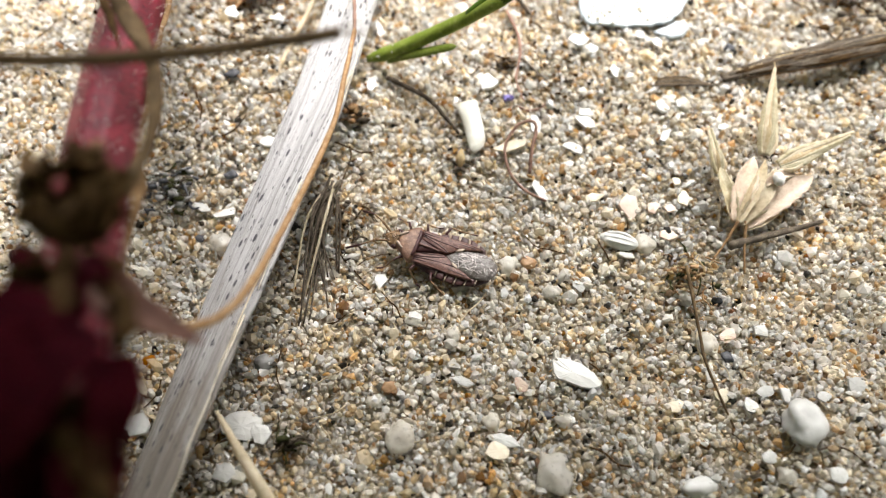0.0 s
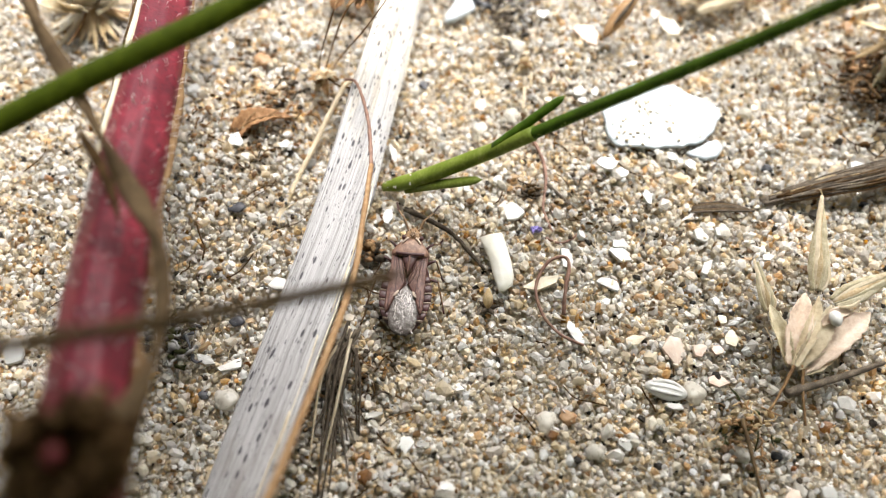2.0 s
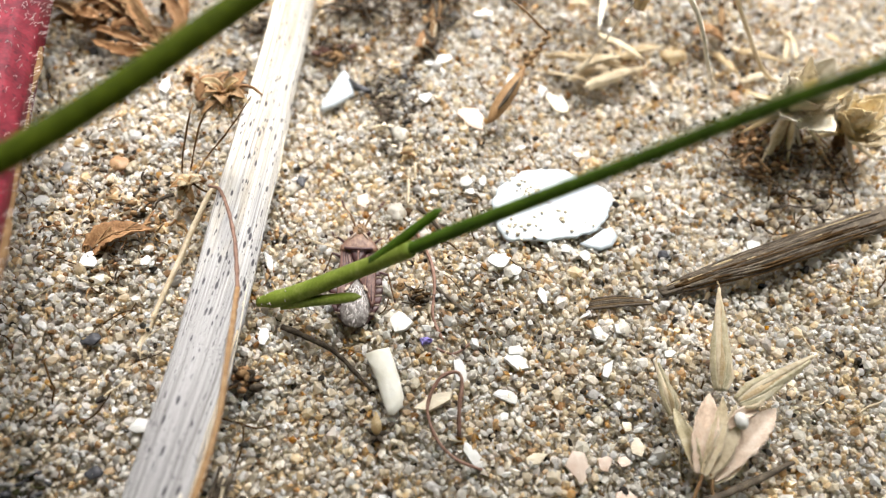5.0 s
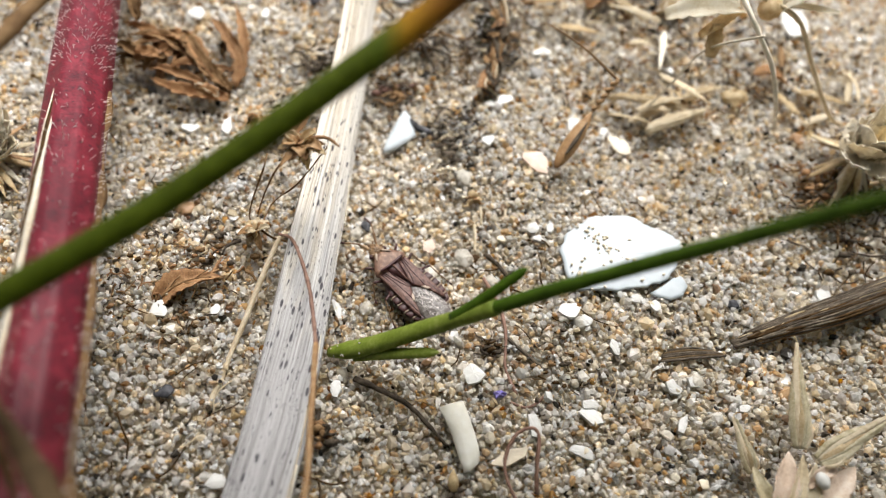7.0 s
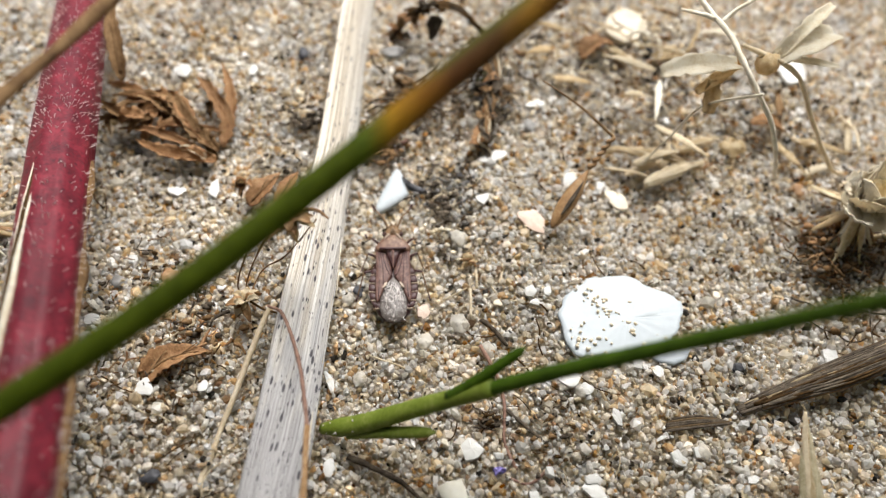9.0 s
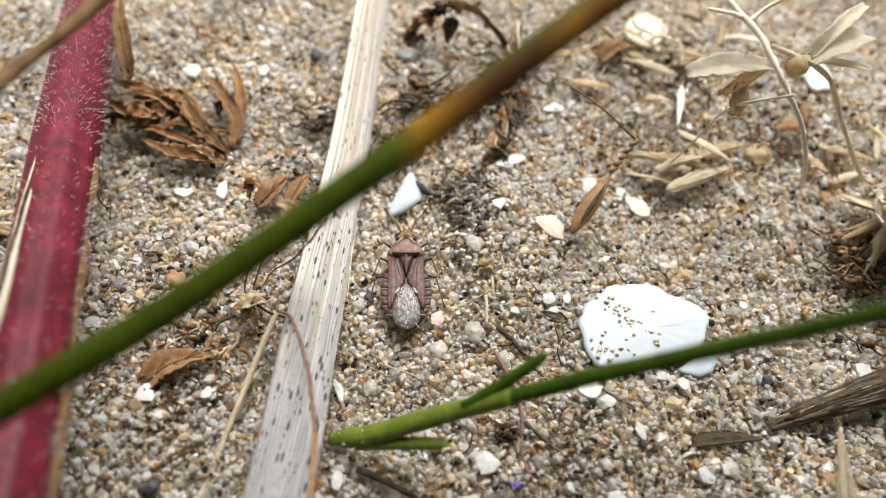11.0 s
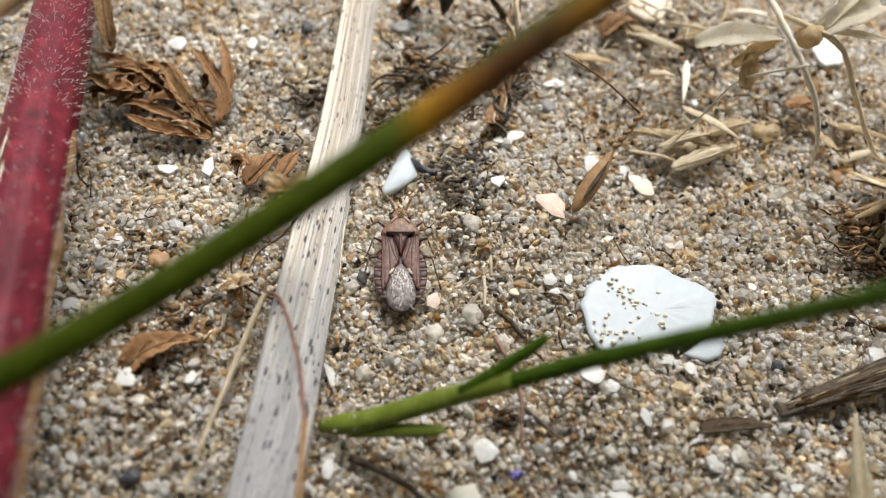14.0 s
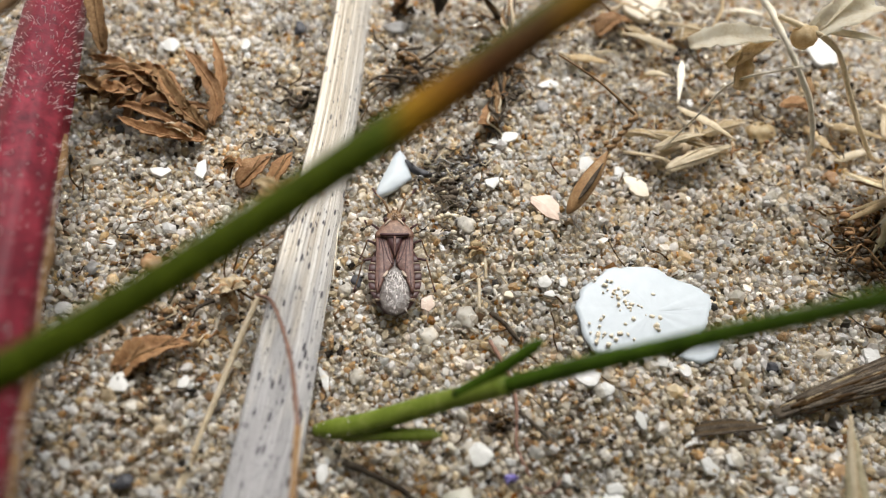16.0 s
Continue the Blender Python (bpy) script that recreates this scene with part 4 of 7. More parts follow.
def near_stick():
    """The thin dry stem that hangs across the view, close to the lens."""
    ob = thing("hanging_straw", "thin dry brown straw hanging close before the lens", "straw")
    bm = bmesh.new()
    sweep(bm, spline([(-4.056, 1.12, 4.276), (-2.856, 1.42, 3.616), (-1.825, 1.772, 2.884), (-1.459, 1.936, 2.633), (-1.021, 2.098, 2.462), (-0.55, 2.261, 2.338), (-0.456, 2.296, 2.32)], 8), taper(0.036, 0.027), 8, rough=0.08)
    part("stem", bm, M_DULL, ob)
    for dy, dz in ((0.012, 0.01), (-0.014, 0.0), (0.0, -0.012)):
        bm = bmesh.new()
        sweep(bm, spline([(-0.636, 2.236 + dy * 0.5, 2.356 + dz), (-0.48, 2.29 + dy, 2.326 + dz), (-0.336, 2.332 + dy * 2, 2.296 + dz * 2)], 4), taper(0.012, 0.004), 6, rough=0.2)
        part("frayed_fibre", bm, M_DULL, ob)
    return ob


def grass_tussock():
    """Unseen grass added behind the view, arching over the near sand only to shade it."""
    ob = thing("grass_tussock", "unseen green grass tussock added to shade the near sand", "grass", (-5.8, -3.2, 0), group="dune grass tussocks")
    rnd = random.Random(61)
    for k in range(25):
        x, y = rnd.uniform(-1.2, 1.2), rnd.uniform(-0.9, 0.5)
        lean, high = rnd.uniform(-1.6, 1.6), rnd.uniform(7.0, 9.6)
        q = [(x, y, -0.1), (x + 0.1 * lean, y + 0.35, 0.42 * high), (x + 0.4 * lean, y + 1.9, 0.85 * high), (x + 0.75 * lean, y + 5.4, high), (x + 1.15 * lean, y + rnd.uniform(9.2, 11.2), high - rnd.uniform(0.3, 0.9))]
        bm = bmesh.new()
        sweep(bm, spline(q, 6), lambda v: 0.33 * (1 - 0.75 * v * v), 8, flat=0.22, ridges=4, ridge=0.04, seed=k)
        part("blade", bm, M_GREEN, ob)
    for k in range(1, 5):
        copy_thing(ob, pose((-5.8 + 2.9 * k) * CM, (-3.2 + 0.25 * math.sin(5 * k)) * CM, 0, 0, 0, 7 * math.sin(3.1 * k)))


reed_blade()
red_plant()
dry_floret()
blade = grass_blade()
shoot = grass_shoot()
stick = near_stick()
grass_tussock()

# ---- shells and pebbles ----
SHELLS = {"white": (M_SHELL, "small broken white shell fragment lying on sand"), "cream": (M_CREAM, "small cream shell fragment lying on sand"), "pink": (M_PINK, "small pinkish shell fragment lying on sand")}


def shell_fragment(x, y, length, width, turn, seed, tone):
    rnd = random.Random(seed)
    mat, label = SHELLS[tone]
    bm = bmesh.new()
    corners = rnd.choice((5, 5, 6, 6, 7)) if length < 0.25 else rnd.choice((6, 7, 8))
    plate(bm, broken_outline(length, width, corners, seed, 0.24 if length < 0.25 else 0.14), 0.018 + 0.06 * min(length, width), 0.05 * min(length, width), rough=0.0012, seed=seed, rings=(0.95, 0.6))
    ob = link("shell_fragment", bm, mat, smooth=False)
    ob.matrix_basis = pose(x * CM, y * CM, (float(lie(x, y)) + 0.012) * CM, rnd.uniform(-9, 9), rnd.uniform(-9, 9), turn)
    tagged(ob, label, "shell", "shell fragments on the sand")


PEBBLES = {"Qp": (M_QUARTZ, "rounded pinkish quartz pebble on sand"), "Qz": (M_QUARTZ, "small translucent quartz pebble on sand"), "Wp": (M_SHELL, "worn off-white shell pebble on sand"),
           "Gr": (M_GREY, "small dark grey pebble on sand"), "Bk": (M_DARK, "small black stone chip on sand"), "Or": (M_ORANGE, "small orange stone chip on sand"), "Vi": (M_VIOLET, "tiny violet petal scrap on sand"), "Hu": (M_HUSK, "rounded golden seed husk on sand")}


def pebble(x, y, w, h, seed, kind):
    rnd = np.random.default_rng(seed)
    mat, label = PEBBLES[kind]
    me = scatter_mesh("pebble", np.zeros((1, 3)), np.array([1.0]), rnd, 3, 1.0, 0.0)
    bm = bmesh.new()
    bm.from_mesh(me)
    bpy.data.meshes.remove(me)
    f = 0.55 / CM
    for v in bm.verts:
        k = 1 + 0.46 * noise.noise(v.co * 110 + Vector((seed, 0, 0))) + 0.12 * noise.noise(v.co * 330 + Vector((0, seed, 0)))
        d = v.co * f * k
        v.co = Vector((d.x * w * 0.85, d.y * h * 0.85, d.z * min(w, h) * 0.5)) * CM
    ob = link("pebble", bm, mat)
    ob.matrix_basis = pose(x * CM, y * CM, (float(lie(x, y)) + 0.16 * min(w, h)) * CM)
    tagged(ob, label, "pebble", "pebbles on the sand")


def big_shell():
    ob = thing("broken_shell", "large bluish white broken clam shell with sand grains on it", "shell")
    z = float(lie(1.6, 4.7)) + 0.02
    rnd = random.Random(3)
    edge = [(1.16, 4.78), (1.25, 4.93), (1.45, 5.05), (1.64, 5.06), (1.80, 5.02), (1.89, 4.94), (2.01, 4.87), (2.11, 4.78), (2.10, 4.69), (2.05, 4.61), (1.99, 4.52), (1.90, 4.45), (1.75, 4.41), (1.62, 4.41), (1.52, 4.40), (1.39, 4.42), (1.22, 4.43), (1.17, 4.55)]
    rim = []
    for (x0, y0), (x1, y1) in zip(edge, edge[1:] + edge[:1]):
        for k in range(4):
            s = k / 4
            rim.append((x0 + (x1 - x0) * s + rnd.uniform(-0.008, 0.008), y0 + (y1 - y0) * s + rnd.uniform(-0.008, 0.008)))
    bm = bmesh.new()
    plate(bm, rim, 0.034, 0.016, (0, 0, z), rough=0.002, rings=(0.985, 0.93, 0.8, 0.55, 0.3))
    part("valve", bm, M_BLUE_SHELL, ob)
    bm = bmesh.new()
    plate(bm, [(1.77, 4.37), (1.83, 4.33), (1.92, 4.30), (2.02, 4.33), (2.08, 4.41), (2.05, 4.49), (1.98, 4.48), (1.88, 4.42)], 0.026, 0.008, (0, 0, z - 0.02), rough=0.002, rings=(0.96, 0.7))
    part("broken_lobe", bm, M_BLUE_SHELL, ob)
    g = np.random.default_rng(7)
    n = 64
    hub = g.choice(np.array([(1.40, 4.60), (1.55, 4.75), (1.46, 4.86), (1.72, 4.56), (1.3, 4.55)]), n)
    p = hub + g.normal(0, 0.08, (n, 2))
    me = scatter_mesh("stuck_grain", np.stack([p[:, 0], p[:, 1], np.full(n, z + 0.05)], -1), g.uniform(0.008, 0.022, n), g, 1, 0.5, 0.3)
    me.materials.append(M_CREAM)
    tagged(new("stuck_grain", me), kind="stuff").parent = ob


def pointed_shell():
    ob = thing("pointed_shell", "white pointed shell splinter with its hollow's shade as a dark plate, leaning on sand", "shell", (0.06, 6.1, float(lie(0.06, 6.1)) + 0.03))
    bm = bmesh.new()
    plate(bm, [(-0.155, -0.205), (-0.133, -0.13), (0.02, 0.165), (0.073, 0.222), (0.108, 0.155), (0.115, 0.075), (0.128, 0.02), (0.139, -0.06), (-0.025, -0.175), (-0.12, -0.218)], 0.04, 0.035, rings=(0.96, 0.8, 0.5))
    part("splinter", bm, M_BLUE_SHELL, ob)
    # the hollow is no opening: its shade is a black plate
    bm = bmesh.new()
    plate(bm, [(0.098, 0.10), (0.13, 0.056), (0.213, -0.02), (0.29, -0.06), (0.22, -0.076), (0.134, 0.0)], 0.04, 0.02, (0, 0, 0.03), rough=0.01)
    part("hollow", bm, M_DARK, ob, "dark plate for the shaded hollow end")


big_shell()
pointed_shell()


def strip_shell():
    """The curved, nearly rectangular piece of razor shell."""
    bm = bmesh.new()
    plate(bm, [(-0.105, 0.22), (-0.02, 0.235), (0.065, 0.235), (0.085, 0.12), (0.10, 0.0), (0.105, -0.12), (0.085, -0.19), (0.02, -0.235), (-0.02, -0.235), (-0.04, -0.12), (-0.055, 0.02), (-0.08, 0.12)], 0.03, 0.03, rings=(0.96, 0.75, 0.4))
    ob = link("strip_shell", bm, M_CREAM_WHITE)
    ob.matrix_basis = pose(0.235 * CM, 3.44 * CM, (float(lie(0.23, 3.44)) + 0.03) * CM, 4, -6, 4)
    tagged(ob, "strip-shaped ivory white shell fragment lying on sand", "shell")


strip_shell()


def ribbed_shell():
    """The small oval shell with raised ribs along it."""
    ob = thing("ribbed_shell", "small white oval shell with ribs along it, on sand", "shell", (1.32, 2.472, float(lie(1.32, 2.472)) + 0.02), -16)
    bm = bmesh.new()
    plate(bm, [(0.135 * math.cos(a) + 0.012 * math.cos(3 * a), 0.074 * math.sin(a) * (1 + 0.12 * math.cos(a))) for a in (2 * math.pi * k / 22 for k in range(22))], 0.03, 0.03, rings=(0.96, 0.8, 0.6, 0.35))
    part("valve", bm, M_SHELL, ob)
    for y, r in ((-0.034, 0.016), (0.004, 0.016), (0.042, 0.014)):
        bm = bmesh.new()
        half = 0.115 * math.sqrt(1 - (y / 0.075) ** 2)
        sweep(bm, spline([(-half, y * 0.7, 0.034), (-half * 0.3, y, 0.052), (half * 0.4, y, 0.052), (half, y * 0.7, 0.034)], 5), taper(r, r * 0.7), 8, flat=0.8)
        part("rib", bm, M_SHELL, ob)


ribbed_shell()

# shell fragments and pebbles on the sand: place, length, width, turn
shell_fragment(0.542, 3.277, 0.305, 0.093, 17, 2, "cream")
shell_fragment(1.358, 2.359, 0.155, 0.055, -14, 4, "white")
shell_fragment(0.917, 1.466, 0.370, 0.183, -27, 5, "white")
shell_fragment(0.151, 1.382, 0.154, 0.055, -18, 6, "white")
shell_fragment(0.549, 1.384, 0.166, 0.086, -52, 7, "pink")
shell_fragment(-0.436, 2.129, 0.155, 0.107, -84, 8, "white")
shell_fragment(0.405, 1.000, 0.220, 0.096, -20, 9, "white")
shell_fragment(0.373, 0.925, 0.187, 0.109, -6, 10, "cream")
shell_fragment(0.997, 2.121, 0.126, 0.079, -29, 11, "white")
shell_fragment(2.031, 1.747, 0.174, 0.092, 37, 12, "pink")
shell_fragment(-2.046, 1.369, 0.165, 0.063, -56, 13, "cream")
shell_fragment(-1.832, 2.796, 0.176, 0.068, -19, 14, "white")
shell_fragment(-1.648, 2.745, 0.199, 0.096, 18, 15, "white")
shell_fragment(0.766, 2.900, 0.220, 0.083, -64, 16, "white")
shell_fragment(1.038, 3.265, 0.187, 0.082, -26, 17, "white")
shell_fragment(1.143, 3.504, 0.208, 0.115, -34, 18, "white")
shell_fragment(1.153, 2.834, 0.162, 0.088, 12, 19, "cream")
shell_fragment(1.430, 2.760, 0.249, 0.150, -104, 20, "pink")
shell_fragment(1.702, 2.545, 0.155, 0.094, -7, 21, "pink")
shell_fragment(1.592, 1.236, 0.174, 0.077, 13, 22, "cream")
shell_fragment(-0.718, 0.696, 0.102, 0.051, -74, 23, "white")
shell_fragment(0.607, 1.805, 0.048, 0.050, 0, 25, "white")
shell_fragment(-0.229, 1.646, 0.051, 0.049, 0, 26, "white")
shell_fragment(2.252, 1.774, 0.120, 0.102, 0, 27, "white")
shell_fragment(1.910, 1.306, 0.123, 0.133, 0, 28, "cream")
shell_fragment(2.069, 1.221, 0.092, 0.109, 0, 29, "white")
shell_fragment(2.179, 1.325, 0.123, 0.079, 0, 30, "white")
shell_fragment(2.300, 1.291, 0.085, 0.126, 0, 31, "white")
shell_fragment(2.779, 1.354, 0.124, 0.112, 0, 32, "white")
shell_fragment(2.515, 0.756, 0.125, 0.109, 0, 33, "white")
shell_fragment(2.125, 0.881, 0.097, 0.096, 0, 34, "white")
shell_fragment(2.537, 1.268, 0.092, 0.071, 0, 35, "white")
shell_fragment(-2.023, 1.117, 0.211, 0.152, 0, 36, "white")
shell_fragment(-1.311, 1.091, 0.264, 0.211, 0, 37, "white")
shell_fragment(-1.185, 1.036, 0.143, 0.157, 0, 38, "white")
shell_fragment(-1.385, 0.787, 0.162, 0.158, 0, 39, "white")
shell_fragment(-3.108, 2.822, 0.180, 0.189, 0, 40, "white")
shell_fragment(-1.351, 3.306, 0.133, 0.115, 0, 41, "white")
shell_fragment(1.857, 2.843, 0.112, 0.128, 0, 45, "cream")
shell_fragment(1.610, 2.765, 0.120, 0.107, 0, 46, "pink")
shell_fragment(1.747, 2.760, 0.103, 0.078, 0, 47, "pink")
shell_fragment(1.814, 2.982, 0.070, 0.090, 0, 48, "cream")
shell_fragment(0.745, 3.475, 0.117, 0.192, 0, 49, "white")
shell_fragment(1.139, 4.276, 0.171, 0.171, 0, 52, "white")
shell_fragment(1.245, 4.191, 0.098, 0.095, 0, 53, "white")
shell_fragment(-1.754, 4.509, 0.159, 0.130, 0, 57, "white")
shell_fragment(-1.374, 4.491, 0.109, 0.069, 60, 58, "white")
shell_fragment(-0.538, 4.493, 0.193, 0.062, -71, 59, "white")
shell_fragment(1.923, 3.670, 0.095, 0.098, 0, 63, "white")
shell_fragment(1.767, 3.376, 0.175, 0.062, 58, 66, "white")
shell_fragment(2.123, 3.587, 0.103, 0.029, 0, 68, "white")
shell_fragment(2.229, 3.448, 0.085, 0.067, 0, 69, "white")
shell_fragment(3.176, 4.283, 0.138, 0.157, 0, 70, "white")
shell_fragment(0.95, 6.325, 0.30, 0.11, 21, 71, "white")
shell_fragment(1.445, 6.935, 0.21, 0.09, 13, 72, "white")
shell_fragment(2.589, 6.601, 0.116, 0.129, -6, 73, "white")
shell_fragment(3.860, 7.033, 0.260, 0.365, -6, 74, "white")
shell_fragment(2.477, 7.785, 0.422, 0.462, -6, 75, "cream")
shell_fragment(-1.642, 7.590, 0.156, 0.174, -6, 76, "white")
shell_fragment(-1.033, 7.466, 0.093, 0.146, -6, 77, "white")
shell_fragment(-1.648, 6.252, 0.163, 0.107, -6, 78, "white")
shell_fragment(-1.349, 6.212, 0.107, 0.181, -6, 79, "white")
shell_fragment(-1.946, 5.628, 0.084, 0.076, -6, 80, "white")
shell_fragment(-2.188, 5.135, 0.115, 0.085, -6, 81, "white")
shell_fragment(1.825, 6.010, 0.125, 0.110, -31, 82, "white")
shell_fragment(1.940, 5.860, 0.252, 0.142, -54, 83, "cream")
shell_fragment(1.565, 6.081, 0.161, 0.114, 53, 84, "white")
shell_fragment(1.124, 5.613, 0.29, 0.175, -52, 85, "pink")
shell_fragment(0.782, 5.875, 0.120, 0.127, -6, 86, "white")
shell_fragment(0.190, 4.988, 0.124, 0.140, -6, 87, "pink")
shell_fragment(0.992, 5.002, 0.103, 0.109, -6, 88, "white")
shell_fragment(1.021, 4.905, 0.087, 0.071, -6, 89, "white")
shell_fragment(1.122, 4.985, 0.072, 0.091, -6, 90, "white")
shell_fragment(0.738, 4.945, 0.071, 0.071, -6, 91, "cream")
shell_fragment(1.485, 5.306, 0.110, 0.039, 21, 92, "white")
shell_fragment(1.658, 4.341, 0.084, 0.082, -6, 93, "white")
shell_fragment(1.791, 4.263, 0.076, 0.105, -6, 94, "white")
shell_fragment(1.727, 4.115, 0.115, 0.039, -34, 95, "pink")
shell_fragment(1.410, 3.978, 0.144, 0.073, -74, 96, "white")
shell_fragment(1.764, 3.646, 0.128, 0.114, -6, 97, "white")
shell_fragment(0.385, 3.863, 0.159, 0.153, -6, 98, "white")
shell_fragment(-0.571, 3.864, 0.087, 0.134, -6, 99, "white")
shell_fragment(1.154, 3.585, 0.138, 0.095, -6, 100, "white")
shell_fragment(3.174, 4.205, 0.175, 0.191, -6, 101, "white")
shell_fragment(-1.033, 3.989, 0.093, 0.082, -6, 102, "white")
pebble(0.738, 0.786, 0.214, 0.236, 103, "Qp")
pebble(-0.265, 1.014, 0.165, 0.192, 104, "Qz")
pebble(2.359, 1.096, 0.272, 0.283, 105, "Wp")
pebble(1.881, 1.691, 0.143, 0.167, 106, "Qz")
pebble(1.678, 0.712, 0.220, 0.128, 107, "Wp")
pebble(2.210, 0.759, 0.118, 0.101, 108, "Qz")
pebble(0.806, 2.067, 0.130, 0.114, 109, "Qz")
pebble(0.495, 2.271, 0.124, 0.135, 110, "Qz")
pebble(0.341, 1.108, 0.106, 0.128, 111, "Qz")
pebble(-1.210, 1.523, 0.133, 0.105, 112, "Gr")
pebble(-1.679, 2.510, 0.151, 0.141, 113, "Qz")
pebble(1.513, 2.456, 0.151, 0.139, 114, "Qz")
pebble(1.999, 1.584, 0.079, 0.098, 115, "Bk")
pebble(2.927, 0.985, 0.135, 0.129, 116, "Wp")
pebble(0.704, 1.177, 0.099, 0.061, 117, "Bk")
pebble(0.079, 1.713, 0.095, 0.107, 118, "Qz")
pebble(-0.346, 1.350, 0.100, 0.086, 119, "Or")
pebble(-0.180, 1.817, 0.120, 0.084, 120, "Qz")
pebble(-0.439, 1.264, 0.115, 0.085, 121, "Qz")
pebble(0.650, 2.308, 0.108, 0.091, 122, "Or")
pebble(0.835, 1.139, 0.114, 0.091, 123, "Qz")
pebble(1.770, 2.056, 0.122, 0.123, 124, "Qz")
pebble(-2.040, 5.448, 0.127, 0.091, 125, "Gr")
pebble(-0.582, 7.614, 0.095, 0.123, 127, "Bk")
pebble(0.541, 5.546, 0.116, 0.148, 128, "Qz")
pebble(1.951, 3.675, 0.101, 0.094, 129, "Qz")
pebble(0.442, 4.837, 0.131, 0.146, 130, "Qz")
pebble(-0.320, 4.501, 0.085, 0.10, 131, "Qz")
pebble(-0.521, 4.439, 0.057, 0.069, 132, "Or")
pebble(1.338, 6.695, 0.103, 0.137, 134, "Gr")
pebble(0.216, 7.552, 0.194, 0.138, 135, "Gr")
pebble(3.516, 5.802, 0.102, 0.118, 136, "Or")
pebble(0.611, 4.589, 0.113, 0.107, 137, "Qz")
pebble(-0.360, 5.155, 0.077, 0.089, 138, "Qz")
pebble(0.176, 4.735, 0.098, 0.108, 139, "Qz")
pebble(3.068, 6.263, 0.210, 0.187, 141, "Hu")
pebble(-0.279, 5.215, 0.070, 0.081, 142, "Bk")
pebble(1.211, 4.188, 0.089, 0.085, 143, "Qz")
pebble(1.091, 4.239, 0.081, 0.078, 144, "Qz")
pebble(2.411, 4.248, 0.082, 0.066, 145, "Bk")
pebble(-1.640, 5.402, 0.123, 0.149, 146, "Or")
pebble(-1.688, 3.922, 0.110, 0.088, 147, "Bk")
pebble(-1.828, 2.551, 0.074, 0.054, 148, "Bk")
pebble(-1.640, 3.069, 0.102, 0.076, 149, "Bk")

# ---- dry plant litter ----
def dry_leaf(name, label, points, width, mat, flat=0.3, seed=0, veins=3, z=0.0):
    """A withered leaf: a curled blade with a midrib and side veins."""
    ob = thing(name, label, "leaf")
    path = spline(points, 8)
    bm = bmesh.new()
    sheet(bm, path, leaf_shape(width * 1.25, 0.75, 0.2), 0.5, 0.010, 0.16, seed, 10, twist=0.05, ribs=0.06)
    part("blade", bm, mat, ob)
    bm = bmesh.new()
    sweep(bm, [q + Vector((0, 0, 0.004)) for q in path[2:-3]], taper(0.012, 0.005), 6)
    part("midrib", bm, M_BROWN, ob)
    rnd = random.Random(seed)
    for k in range(veins):
        i = 6 + k * 5
        if i + 5 < len(path):
            bm = bmesh.new()
            off = Vector((0, 0, 0.006))
            sweep(bm, [path[i] + off, path[i + 3] + off + Vector((0, width * 0.45 * (-1) ** k, width * 0.25)), path[i + 5] + Vector((0, width * 0.7 * (-1) ** k, width * 0.45))], 0.005, 5)
            part("vein", bm, M_BROWN, ob)
    return ob


def strand(name, label, category, points, r0, r1, mat, rough=0.12, seed=0, segs=8, steps=7, ridges=0, ridge=0.0):
    bm = bmesh.new()
    sweep(bm, spline(points, steps), taper(r0, r1), segs, rough=rough, seed=seed, ridges=ridges, ridge=ridge)
    ob = link(name, bm, mat)
    return tagged(ob, label, category)


def litter_clump(name, label, x, y, count, spread, high, seed, mats, thick=0.012, length=0.35, category="litter"):
    """A tangle of short crooked twigs and rootlets with crumbs between them."""
    ob = thing(name, label, category, (x, y, float(lie(x, y))))
    rnd = random.Random(seed)
    for k in range(count):
        a, r = rnd.uniform(0, 6.28), spread * math.sqrt(rnd.random())
        bx, by, bz = r * math.cos(a), r * math.sin(a), rnd.uniform(0, high)
        d = rnd.uniform(0, 6.28)
        ln = length * rnd.uniform(0.4, 1.0)
        q = [(bx, by, bz)]
        for j in range(3):
            d += rnd.uniform(-0.8, 0.8)
            q.append((q[-1][0] + ln / 3 * math.cos(d), q[-1][1] + ln / 3 * math.sin(d), max(0.0, q[-1][2] + rnd.uniform(-0.3, 0.2) * ln)))
        bm = bmesh.new()
        sweep(bm, spline(q, 4), taper(thick * rnd.uniform(0.7, 1.4), thick * 0.5), 6, rough=0.25, seed=k)
        part("twig", bm, rnd.choice(mats), ob)
    for k in range(count):
        a, r = rnd.uniform(0, 6.28), spread * rnd.random()
        bm = bmesh.new()
        bmesh.ops.create_icosphere(bm, subdivisions=1, radius=rnd.uniform(0.010, 0.026 if thick < 0.009 else 0.04) * CM, matrix=Matrix.Translation(Vector((r * math.cos(a), r * math.sin(a), rnd.uniform(0.01, high))) * CM) @ Matrix.Diagonal((1.3, 0.8, 0.7, 1)))
        for v in bm.verts:
            v.co += Vector((rnd.uniform(-1, 1), rnd.uniform(-1, 1), rnd.uniform(-1, 1))) * 0.01 * CM
        part("crumb", bm, rnd.choice(mats), ob)
    return ob


